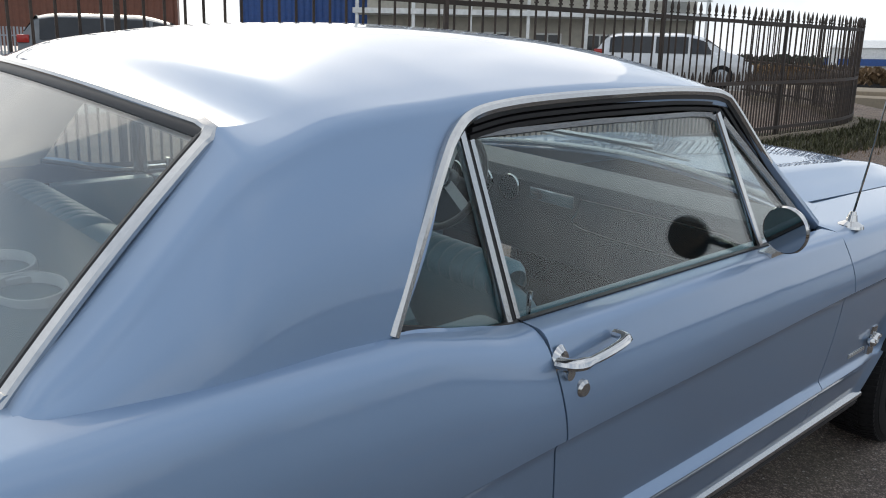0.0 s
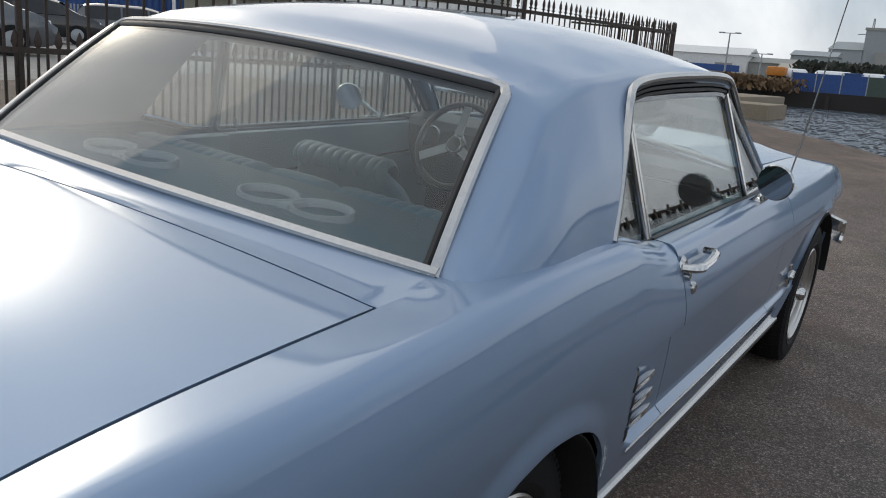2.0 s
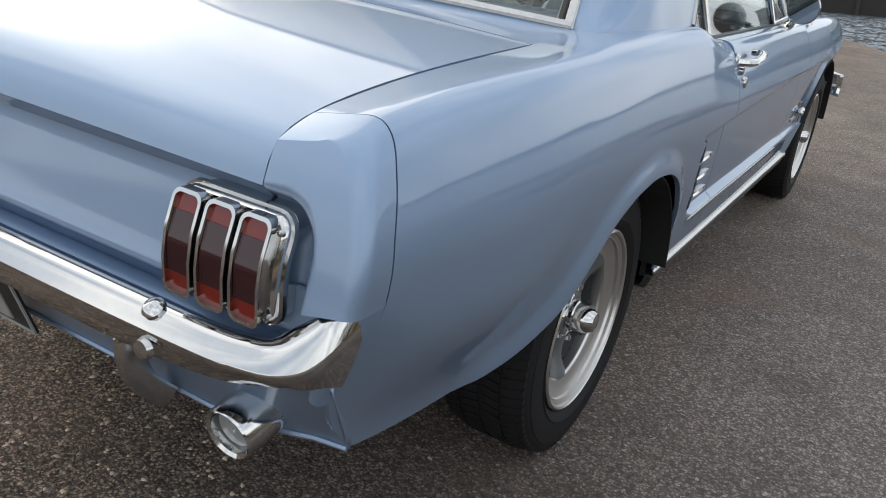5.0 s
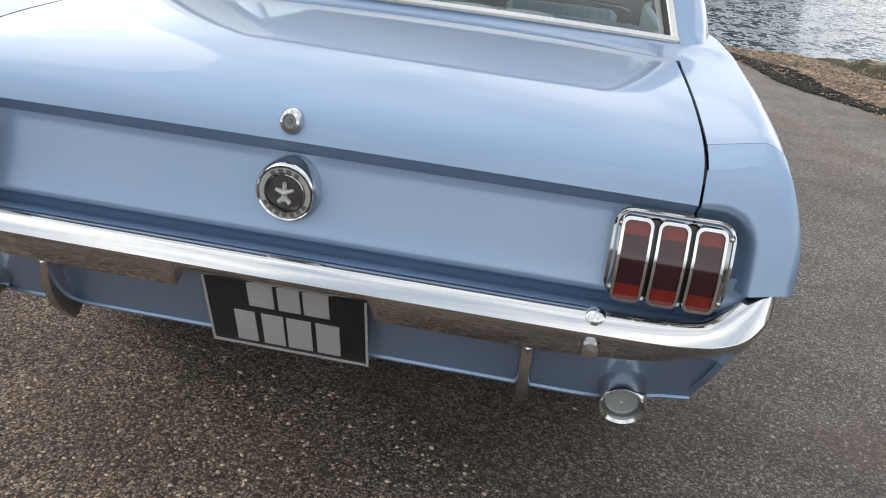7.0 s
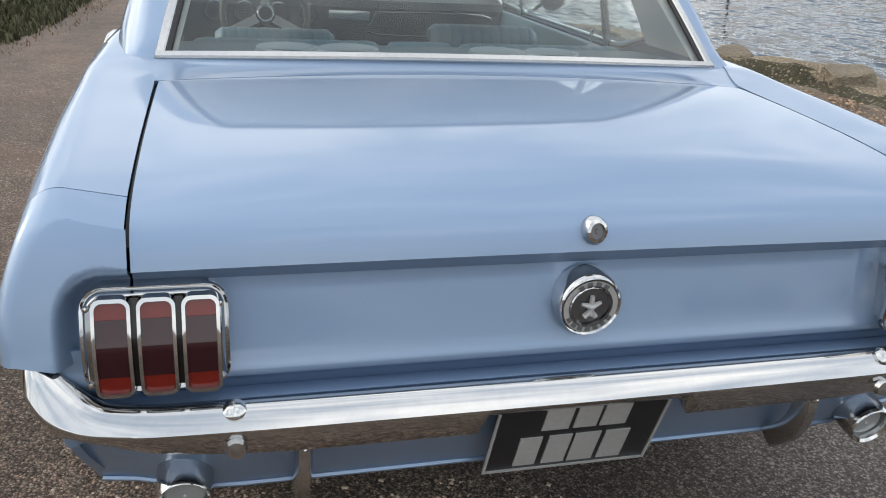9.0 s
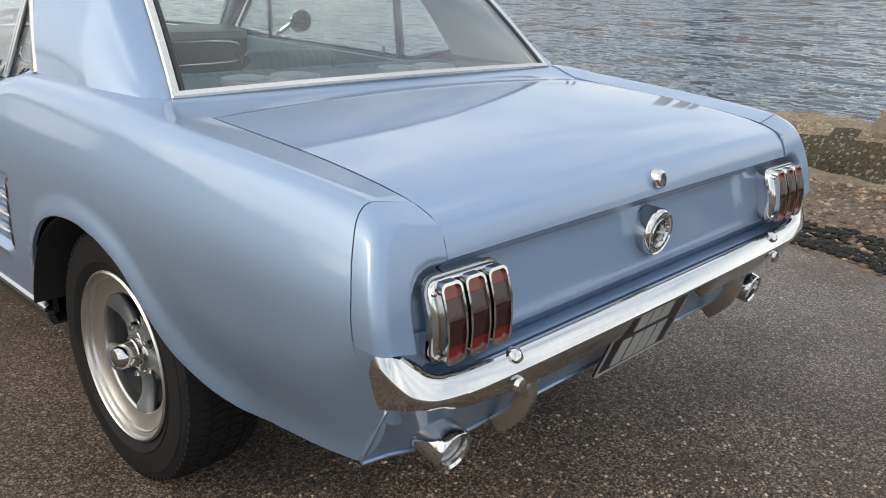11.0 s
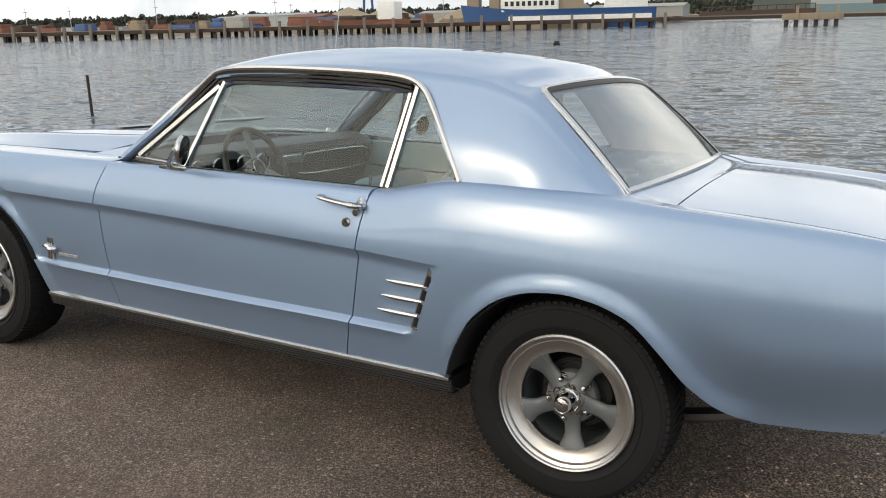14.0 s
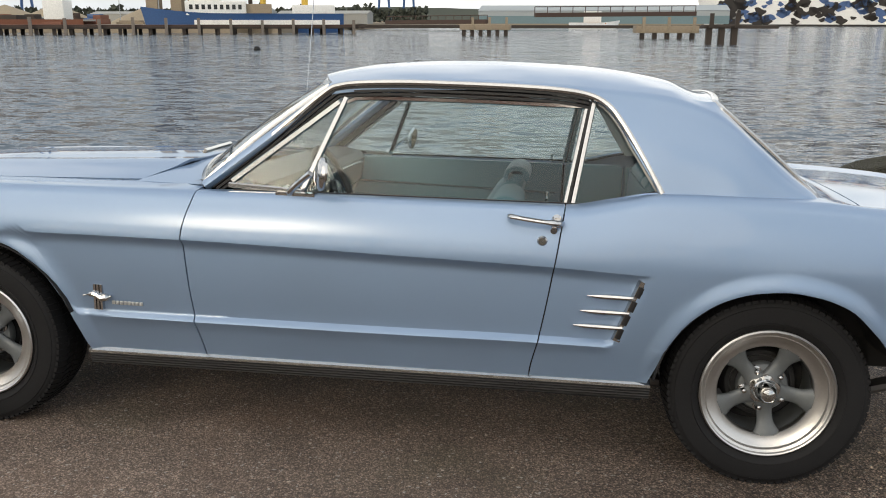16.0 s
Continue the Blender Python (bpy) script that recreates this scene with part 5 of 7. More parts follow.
for side in (1, -1):
    pod = part("speaker_pod", join(pod_ring(side * 0.262 - 0.045 - 0.074, -1.335, 0.068, 0.050, 0), pod_ring(side * 0.262 - 0.045 + 0.074, -1.335, 0.068, 0.050, 0), moved(box(-0.018, 0.018, -0.040, 0.040, -0.012, 0.008, 0.010), Matrix.Translation((side * 0.262 - 0.045, -1.335, 0.936)))), POD, car, "pale twin-oval speaker pod on the shelf")
    part("speaker_cone", join(*[moved(lathe([(0.0005, -0.006), (0.9, -0.002)], 28, "z"), Matrix.Translation((side * 0.262 - 0.045 + o, -1.335, 0.932)) @ Matrix.Diagonal((0.066, 0.049, 1, 1))) for o in (-0.074, 0.074)]), DASH, pod)

# ---- ground, water and shore ----
WATER_Z = -1.2
EDGE = Curve((-400, -30), (-60, 0.0), (-20, 1.7), (-8, 2.1), (-2.4, 2.25), (-1.9, 2.4), (0, 2.9), (3, 3.1), (4.4, 2.6), (5.9, 2.15), (6.8, 1.75), (8.8, 1.35), (10.4, 0.85), (11.3, 0.45), (12.0, 0.0), (12.7, -0.6), (13.4, -1.6), (14.6, -2.8), (16.5, -4.9), (22, -9), (32, -16), (45, -26), (60, -40), (70, -80), (76, -500))


def land_z(x, y):
    return -0.0676 * max(-7.0, min(x, 6.0)) + 0.0172 * max(-12.0, min(y, 14.0))


def ground_z(x, y):
    d = x - EDGE(y)
    z = land_z(x, y)
    if d > 0:
        near = 1 if y < 9 else 0.6
        z += -0.03 * ss(d / 0.4) * near - 0.35 * ss((d - 1.9) / 0.7) - 4.0 * ss((d - 2.1) / 5.0) - 1.8 * ss(d / 1.1) * ss((y - 7.5) / 3.0)
        z += 0.025 * noise.noise(Vector((x * 1.7, y * 1.7, 0.3))) * ss(d / 0.5)
    else:
        z += 0.006 * noise.noise(Vector((x * 0.6, y * 0.6, 0.0))) * ss((math.hypot(x, y) - 1) / 4)
    return z


def textured(name, dark, light, scale, bump, rough=0.9, stones=None, patch=(0.5, 0.5)):
    """Broken ground: two colours in patches, a stony grain and raised grit."""
    m = material(name, dark, rough, 0.0, 0.25, scale, 0.0, warm=light, big=patch[0])
    t = m.node_tree
    b = t.nodes["Principled BSDF"]
    at = next(q for q in t.nodes if q.bl_idname == "ShaderNodeTexCoord")
    cell = t.nodes.new("ShaderNodeTexVoronoi")
    cell.inputs["Scale"].default_value = scale * 1.3
    grit = t.nodes.new("ShaderNodeTexNoise")
    grit.inputs["Scale"].default_value, grit.inputs["Detail"].default_value = scale * 0.6, 9
    t.links.new(at.outputs["Object"], cell.inputs["Vector"])
    t.links.new(at.outputs["Object"], grit.inputs["Vector"])
    add = t.nodes.new("ShaderNodeMath")
    add.operation = "MULTIPLY_ADD"
    add.inputs[1].default_value = -0.9
    t.links.new(cell.outputs["Distance"], add.inputs[0])
    t.links.new(grit.outputs["Fac"], add.inputs[2])
    bp = t.nodes.new("ShaderNodeBump")
    bp.inputs["Distance"].default_value = bump
    t.links.new(add.outputs[0], bp.inputs["Height"])
    t.links.new(bp.outputs[0], b.inputs["Normal"])
    if stones:
        spot = t.nodes.new("ShaderNodeValToRGB")
        spot.color_ramp.elements[0].position, spot.color_ramp.elements[0].color = stones[0], (0, 0, 0, 1)
        spot.color_ramp.elements[1].position, spot.color_ramp.elements[1].color = stones[0] + 0.04, (1, 1, 1, 1)
        sep = t.nodes.new("ShaderNodeSeparateColor")
        t.links.new(cell.outputs["Color"], sep.inputs[0])
        t.links.new(sep.outputs[0], spot.inputs["Fac"])
        old = b.inputs["Base Color"].links[0].from_socket
        mx = t.nodes.new("ShaderNodeMixRGB")
        mx.inputs["Color2"].default_value = (*stones[1], 1)
        t.links.new(spot.outputs[0], mx.inputs["Fac"])
        t.links.new(old, mx.inputs["Color1"])
        t.links.new(mx.outputs[0], b.inputs["Base Color"])
    return m


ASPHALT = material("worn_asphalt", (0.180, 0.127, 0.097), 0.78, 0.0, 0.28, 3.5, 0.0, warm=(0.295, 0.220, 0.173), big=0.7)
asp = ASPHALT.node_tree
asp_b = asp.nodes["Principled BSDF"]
asp_at = next(q for q in asp.nodes if q.bl_idname == "ShaderNodeTexCoord")


def asp_node(kind, **inputs):
    q = asp.nodes.new(kind)
    for key, value in inputs.items():
        q.inputs[key.replace("_", " ")].default_value = value
    return q


# Aggregate: chips of stone under a centimetre across, each of its own tone; bitumen and the shade of crevices painted
# dark between them.
chip = asp_node("ShaderNodeTexVoronoi", Scale=140.0)
warp = asp_node("ShaderNodeTexNoise", Scale=60.0, Detail=3.0)
shift = asp_node("ShaderNodeMixRGB", Fac=0.018)
shift.blend_type = "ADD"
asp.links.new(asp_at.outputs["Object"], warp.inputs["Vector"])
asp.links.new(asp_at.outputs["Object"], shift.inputs["Color1"])
asp.links.new(warp.outputs["Color"], shift.inputs["Color2"])
asp.links.new(shift.outputs[0], chip.inputs["Vector"])
tone = asp_node("ShaderNodeSeparateColor")
asp.links.new(chip.outputs["Color"], tone.inputs[0])
tone_to = asp_node("ShaderNodeMapRange", To_Min=0.22, To_Max=1.95)
asp.links.new(tone.outputs[0], tone_to.inputs["Value"])
gap = asp_node("ShaderNodeMapRange", From_Min=0.34, From_Max=0.56, To_Min=1.08, To_Max=0.30)
asp.links.new(chip.outputs["Distance"], gap.inputs["Value"])
both_tones = asp_node("ShaderNodeMath")
both_tones.operation = "MULTIPLY"
asp.links.new(tone_to.outputs[0], both_tones.inputs[0])
asp.links.new(gap.outputs[0], both_tones.inputs[1])
# Sunlight beside the car's shadow, painted as a paler patch behind the car.
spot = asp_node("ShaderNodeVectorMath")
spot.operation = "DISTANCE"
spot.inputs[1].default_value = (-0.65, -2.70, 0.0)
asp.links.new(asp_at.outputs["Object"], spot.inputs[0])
sunlit = asp_node("ShaderNodeMapRange", From_Min=0.4, From_Max=1.6, To_Min=2.0, To_Max=1.0)
asp.links.new(spot.outputs["Value"], sunlit.inputs["Value"])
sunlit_tones = asp_node("ShaderNodeMath")
sunlit_tones.operation = "MULTIPLY"
asp.links.new(sunlit.outputs[0], sunlit_tones.inputs[0])
asp.links.new(both_tones.outputs[0], sunlit_tones.inputs[1])
both_tones = sunlit_tones
# The made surface is finer and flatter away from that patch.
calm = asp_node("ShaderNodeMapRange", From_Min=0.9, From_Max=2.2, To_Min=0.0, To_Max=0.30)
asp.links.new(spot.outputs["Value"], calm.inputs["Value"])
even = asp_node("ShaderNodeMixRGB", Color2=(1.05, 1.05, 1.05, 1))
asp.links.new(calm.outputs[0], even.inputs["Fac"])
asp.links.new(both_tones.outputs[0], even.inputs["Color1"])
both_tones = even
asp_hsv = asp_node("ShaderNodeHueSaturation")
asp.links.new(both_tones.outputs[0], asp_hsv.inputs["Value"])
# Greyer asphalt towards the open slipway.
across = asp_node("ShaderNodeSeparateXYZ")
asp.links.new(asp_at.outputs["Object"], across.inputs[0])
grey = asp_node("ShaderNodeMapRange", From_Min=-0.2, From_Max=1.6, To_Min=1.0, To_Max=0.55)
asp.links.new(across.outputs[0], grey.inputs["Value"])
asp.links.new(grey.outputs[0], asp_hsv.inputs["Saturation"])
asp.links.new(asp_b.inputs["Base Color"].links[0].from_socket, asp_hsv.inputs["Color"])
# Sparse pale chips and mossy or reddish stains.
stain = asp_node("ShaderNodeTexNoise", Scale=1.6, Detail=5.0)
asp.links.new(asp_at.outputs["Object"], stain.inputs["Vector"])
stain_to = asp_node("ShaderNodeMapRange", From_Min=0.54, From_Max=0.72, To_Min=0.0, To_Max=0.55)
asp.links.new(stain.outputs["Fac"], stain_to.inputs["Value"])
tinted = asp_node("ShaderNodeMixRGB", Color2=(0.155, 0.096, 0.068, 1))
asp.links.new(stain_to.outputs[0], tinted.inputs["Fac"])
asp.links.new(asp_hsv.outputs[0], tinted.inputs["Color1"])
moss = asp_node("ShaderNodeMapRange", From_Min=0.46, From_Max=0.30, To_Min=0.0, To_Max=0.22)
asp.links.new(stain.outputs["Fac"], moss.inputs["Value"])
mossy = asp_node("ShaderNodeMixRGB", Color2=(0.110, 0.112, 0.050, 1))
asp.links.new(moss.outputs[0], mossy.inputs["Fac"])
asp.links.new(tinted.outputs[0], mossy.inputs["Color1"])
pale = asp_node("ShaderNodeMapRange", From_Min=0.975, From_Max=0.985, To_Min=0.0, To_Max=0.75)
asp.links.new(tone.outputs[1], pale.inputs["Value"])
chips = asp_node("ShaderNodeMixRGB", Color2=(0.52, 0.48, 0.43, 1))
asp.links.new(pale.outputs[0], chips.inputs["Fac"])
asp.links.new(mossy.outputs[0], chips.inputs["Color1"])
asp.links.new(chips.outputs[0], asp_b.inputs["Base Color"])
rubble = asp_node("ShaderNodeTexNoise", Scale=45.0, Detail=8.0, Roughness=0.72)
asp.links.new(asp_at.outputs["Object"], rubble.inputs["Vector"])
height = asp_node("ShaderNodeMath")
height.operation = "MULTIPLY_ADD"
height.inputs[1].default_value = -0.35
asp.links.new(chip.outputs["Distance"], height.inputs[0])
asp.links.new(rubble.outputs["Fac"], height.inputs[2])
asp_bump = asp_node("ShaderNodeBump", Distance=0.09)
relief = asp_node("ShaderNodeMapRange", From_Min=0.9, From_Max=2.2, To_Min=1.0, To_Max=0.6)
asp.links.new(spot.outputs["Value"], relief.inputs["Value"])
asp.links.new(relief.outputs[0], asp_bump.inputs["Strength"])
asp.links.new(height.outputs[0], asp_bump.inputs["Height"])
asp.links.new(asp_bump.outputs[0], asp_b.inputs["Normal"])
PEBBLES = textured("pebble_bank", (0.085, 0.060, 0.042), (0.20, 0.15, 0.11), 34.0, 0.03, patch=(1.5, 0.5))
SOIL = textured("mossy_soil", (0.045, 0.045, 0.022), (0.11, 0.095, 0.055), 45.0, 0.02)
YARD = textured("pale_yard_concrete", (0.20, 0.19, 0.175), (0.30, 0.285, 0.265), 12.0, 0.004, patch=(0.15, 0.5))
STONE = textured("shore_rock", (0.10, 0.085, 0.06), (0.22, 0.18, 0.13), 26.0, 0.015, patch=(2.5, 0.5))
WEED = textured("weedy_rock", (0.014, 0.013, 0.007), (0.042, 0.038, 0.018), 40.0, 0.03)

off = [-2500, -900, -300, -120, -60, -36, -24, -17, -12] + steps(-9.0, -0.5, 34) + [-0.35, -0.2, -0.1, 0.0, 0.12, 0.25, 0.4, 0.6, 0.8, 1.0, 1.3, 1.6, 1.9, 2.3, 3.0, 4.0, 6, 9, 20, 80, 400, 3000]
ys = [-2500, -900, -300, -120, -60, -30, -18] + steps(-12, 14, 90) + [15, 16.5, 18, 20, 22, 25, 28, 32, 36, 40, 45, 50, 55, 60]
g_verts, g_faces = grid(lambda y, o: (EDGE(y) + o, y, ground_z(EDGE(y) + o, y)), ys, off)
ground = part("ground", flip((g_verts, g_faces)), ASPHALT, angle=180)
tagged(ground, kind="structure", label="worn brown-grey asphalt slipway with grit and a pebble bank")
for mt in (PEBBLES, YARD, SOIL):
    ground.data.materials.append(mt)
for p in ground.data.polygons:
    d = p.center.x - EDGE(p.center.y)
    if d > 0.02:
        p.material_index = 1
    elif p.center.x < -9 or (p.center.y > 15 and p.center.x < -12):
        p.material_index = 2

wm = bpy.data.materials.new("harbour_water")
wm.use_nodes = True
wtree = wm.node_tree
wb = wtree.nodes["Principled BSDF"]
wb.inputs["Base Color"].default_value = (0.075, 0.098, 0.122, 1)
wb.inputs["Roughness"].default_value = 0.07
wb.inputs["IOR"].default_value = 1.33
wb.inputs["Specular Tint"].default_value = (0.66, 0.76, 0.90, 1)
wat = wtree.nodes.new("ShaderNodeTexCoord")
total_tilt = None
for scale, amount, stretch, turn in ((0.25, 0.35, 1.6, 0.5), (1.2, 1.3, 2.6, 0.35), (4.5, 2.1, 2.6, 0.2), (15.0, 1.1, 1.7, 0.6)):
    mp = wtree.nodes.new("ShaderNodeMapping")
    mp.inputs["Scale"].default_value = (1.0, 1.0 / stretch, 1.0)
    mp.inputs["Rotation"].default_value = (0, 0, turn)
    wn = wtree.nodes.new("ShaderNodeTexNoise")
    wn.inputs["Scale"].default_value, wn.inputs["Detail"].default_value, wn.inputs["Roughness"].default_value = scale, 3, 0.6
    low = wtree.nodes.new("ShaderNodeVectorMath")
    low.operation = "SUBTRACT"
    low.inputs[1].default_value = (0.5, 0.5, 0.5)
    scaled = wtree.nodes.new("ShaderNodeVectorMath")
    scaled.operation = "MULTIPLY"
    scaled.inputs[1].default_value = (amount, amount, 0.0)
    wtree.links.new(wat.outputs["Object"], mp.inputs["Vector"])
    wtree.links.new(mp.outputs[0], wn.inputs["Vector"])
    wtree.links.new(wn.outputs["Color"], low.inputs[0])
    wtree.links.new(low.outputs[0], scaled.inputs[0])
    add = wtree.nodes.new("ShaderNodeVectorMath")
    add.operation = "ADD"
    wtree.links.new(scaled.outputs[0], add.inputs[0])
    if total_tilt:
        wtree.links.new(total_tilt.outputs[0], add.inputs[1])
    else:
        add.inputs[1].default_value = (0, 0, 1)
    total_tilt = add
unit = wtree.nodes.new("ShaderNodeVectorMath")
unit.operation = "NORMALIZE"
wtree.links.new(total_tilt.outputs[0], unit.inputs[0])
wtree.links.new(unit.outputs[0], wb.inputs["Normal"])
water = part("water", ([(-60, -2500, WATER_Z), (3000, -2500, WATER_Z), (3000, 3000, WATER_Z), (-600, 3000, WATER_Z), (-600, 20, WATER_Z)], [(0, 1, 2, 3, 4)]), wm)
tagged(water, kind="structure", label="grey rippled harbour water")


def rock_mesh(seed, size, rough=0.28):
    bm = bmesh.new()
    bmesh.ops.create_icosphere(bm, subdivisions=3, radius=1.0)
    for v in bm.verts:
        p = v.co.copy()
        q = Vector([math.copysign(abs(c) ** 0.55, c) for c in p])
        k = 1 + rough * noise.noise(p * 1.3 + Vector((seed * 3.1, 0, 0))) + 0.10 * noise.noise(p * 4 + Vector((0, seed, 0)))
        v.co = Vector((q.x * size[0], q.y * size[1], q.z * size[2])) * k
    return taken(bm)


# A low rampart of pebbly conglomerate between the bank and the water: bare top, mossy face.
MOSS = textured("green_moss_on_stone", (0.026, 0.024, 0.012), (0.082, 0.070, 0.038), 38.0, 0.030, stones=(0.86, (0.24, 0.20, 0.14)), patch=(5.0, 0.5))
TOPSTONE = textured("pebbly_conglomerate", (0.120, 0.090, 0.055), (0.300, 0.235, 0.155), 40.0, 0.030, stones=(0.80, (0.42, 0.35, 0.26)), patch=(2.0, 0.5))
HEIGHT = Curve((-9, 0.60), (-4.5, 0.58), (-3.2, 0.46), (-2.4, 0.36), (-1.0, 0.30), (0.4, 0.18), (2.5, 0.10), (7.5, 0.04))
SECTION = ((0.0, -0.10), (0.04, 0.06), (0.16, 0.14), (0.20, 0.30), (0.34, 0.78), (0.46, 0.97), (0.70, 1.0), (0.98, 0.92), (1.20, 0.60), (1.50, -1.5), (2.2, -4.5))


def rampart_point(y, k):
    o, h = SECTION[k]
    x = EDGE(y) + 1.62 + o + 0.16 * noise.noise(Vector((y * 0.9, 2.0, 0))) + 0.05 * noise.noise(Vector((y * 4, k * 0.9, 1)))
    z = land_z(x, y) - 0.04 + HEIGHT(y) * h * (1 + 0.28 * noise.noise(Vector((y * 1.1, 0.5 * k, 4))) * (h > 0.2)) + 0.035 * noise.noise(Vector((y * 5.0, k * 1.3, 0)))
    if h > 0.7:
        z += 0.09 * ss(4 * noise.noise(Vector((y * 0.8 + 3.3, 7.0, 0))))
    return x, y, z


ramp_ys = steps(-9.0, 7.5, 240)
rampart = part("stone_rampart", flip(grid(rampart_point, ramp_ys, range(len(SECTION)))), TOPSTONE, angle=60)
rampart.data.materials.append(MOSS)
rampart.data.materials.append(STONE)
for p in rampart.data.polygons:
    k = p.index % (len(SECTION) - 1)
    if k in (2, 3) or (k == 4 and noise.noise(p.center * 3) > 0.0):
        p.material_index = 1
    elif k < 2:
        p.material_index = 2
tagged(rampart, kind="structure", label="low rampart of tan pebbly stone with a green mossy face")

rng = random.Random(5)
rocks = [rock_mesh(s, (0.22, 0.34, 0.13)) for s in range(5)]
for k, (y, o, ln) in enumerate(((-5.2, 0.65, 1.4), (-4.3, 0.60, 1.2), (-3.5, 0.75, 1.0), (-2.75, 0.62, 1.1), (-1.75, 0.80, 1.25), (0.2, 0.55, 0.8), (1.5, 0.70, 0.9), (2.3, 0.65, 1.1), (3.4, 0.60, 1.0), (4.6, 0.62, 0.9))):
    base = rampart_point(y, 6)
    r = part("shore_boulder", rocks[k % 5], STONE if y > -2.5 else WEED, m=Matrix.Translation((EDGE(y) + 1.62 + o, y, base[2] + 0.03)) @ pose(0, 0, 0, rng.uniform(-8, 8), rng.uniform(-8, 8), rng.uniform(-30, 30)) @ Matrix.Diagonal((ln, ln, ln * 0.8, 1)))
    tagged(r, "brown weathered rock lying on the stone rampart" if y > -2.5 else "dark weed-covered rock on the stone rampart", "rock", "shore rocks")


def scatter(name, count, place, size, mat, label, seed, flat=0.55):
    """Many small stones in one object."""
    r = random.Random(seed)
    base = [(1, 0, 0), (-1, 0, 0), (0, 1, 0), (0, -1, 0), (0, 0, 1), (0, 0, -0.6)]
    tri = [(0, 2, 4), (2, 1, 4), (1, 3, 4), (3, 0, 4), (2, 0, 5), (1, 2, 5), (3, 1, 5), (0, 3, 5)]
    verts, faces = [], []
    for _ in range(count):
        x, yy, z = place(r)
        s = size(r)
        turn = Matrix.Rotation(r.uniform(0, 6.28), 3, "Z")
        o = len(verts)
        for b in base:
            p = turn @ Vector((b[0] * s * r.uniform(0.7, 1.4), b[1] * s * r.uniform(0.6, 1.1), b[2] * s * flat * r.uniform(0.7, 1.2)))
            verts.append((x + p.x, yy + p.y, z + p.z))
        faces += [tuple(i + o for i in q) for q in tri]
    ob = part(name, (verts, faces), mat, angle=180)
    return tagged(ob, label, "stones", kind="stuff")


def isle(name, color, spread):
    m = material(name, color, 0.85, 0.0, 0.2, 60.0)
    t = m.node_tree
    b = t.nodes["Principled BSDF"]
    old = b.inputs["Base Color"].links[0].from_socket
    geo = t.nodes.new("ShaderNodeNewGeometry")
    hsv = t.nodes.new("ShaderNodeHueSaturation")
    rg = t.nodes.new("ShaderNodeMapRange")
    rg.inputs["To Min"].default_value, rg.inputs["To Max"].default_value = 1 - spread, 1 + spread
    t.links.new(geo.outputs["Random Per Island"], rg.inputs["Value"])
    t.links.new(rg.outputs[0], hsv.inputs["Value"])
    t.links.new(old, hsv.inputs["Color"])
    t.links.new(hsv.outputs[0], b.inputs["Base Color"])
    return m


GRIT = isle("grit_stones", (0.30, 0.25, 0.20), 0.75)
RUBBLE = isle("broken_asphalt_crumbs", (0.40, 0.31, 0.235), 0.6)
SHINGLE = isle("shingle_stones", (0.27, 0.185, 0.125), 0.7)


def grit_place(r):
    x, yy = r.uniform(-3.4, 2.6), r.uniform(-4.2, 5.5)
    return x, yy, land_z(x, yy) - 0.001


def bank_place(r):
    yy = r.uniform(-6, 10)
    x = EDGE(yy) + 0.02 + 1.7 * r.random() ** 0.8
    return x, yy, ground_z(x, yy)


scatter("loose_grit", 22000, grit_place, lambda r: 0.0020 + 0.008 * r.random() ** 5, GRIT, "loose grit on the asphalt", 3)


def rubble_place(r):
    a, d = r.uniform(0, 6.283), 1.35 * r.random() ** 0.6
    x, yy = -0.75 + 1.15 * d * math.cos(a), -2.75 + 0.8 * d * math.sin(a)
    return x, yy, land_z(x, yy) - 0.0015


scatter("broken_asphalt_rubble", 16000, rubble_place, lambda r: 0.0028 + 0.007 * r.random() ** 2.5, RUBBLE, "coarse broken asphalt crumbs behind the car", 13, 0.7)
scatter("shingle", 16000, bank_place, lambda r: 0.008 + 0.026 * r.random() ** 2.5, SHINGLE, "pebbles and shells on the bank", 4)


def wrack_place(r):
    yy = r.uniform(-6, 9)
    x = EDGE(yy) + 0.02 + 0.26 * r.random() + 0.10 * math.sin(yy * 2.3) + (0.30 if r.random() < 0.4 else 0.0)
    return x, yy, ground_z(x, yy) + 0.008


WRACK = isle("dark_seaweed", (0.012, 0.011, 0.008), 0.5)
scatter("seaweed_line", 7000, wrack_place, lambda r: 0.010 + 0.030 * r.random(), WRACK, "dark line of dried seaweed", 6, 0.35)

# ---- iron fence and verge ----
IRON = material("rusty_black_iron", (0.030, 0.026, 0.024), 0.65, 0.2, 0.35, 60.0, 0.0015, warm=(0.060, 0.042, 0.032), spread=0.25)
FENCE = smooth_line([(-4.52, -2.3, 0), (-4.5, -2.0, 0), (-4.3, 0.3, 0), (-3.95, 2.4, 0), (-3.55, 4.0, 0), (-3.30, 5.4, 0), (-3.20, 7.0, 0), (-3.18, 9.0, 0), (-3.25, 11.0, 0), (-3.75, 12.6, 0), (-4.9, 13.7, 0), (-6.6, 14.4, 0)], 12)
lens_at = [0.0]
for a, b in zip(FENCE, FENCE[1:]):
    lens_at.append(lens_at[-1] + (b - a).length)


def fence_at(d):
    """The place and heading at a distance along the fence."""
    i = 0
    while i < len(FENCE) - 2 and lens_at[i + 1] < d:
        i += 1
    t = (d - lens_at[i]) / (lens_at[i + 1] - lens_at[i])
    p = FENCE[i].lerp(FENCE[i + 1], t)
    h = FENCE[i + 1] - FENCE[i]
    return Vector((p.x, p.y, land_z(p.x, p.y))), math.atan2(h.y, h.x)


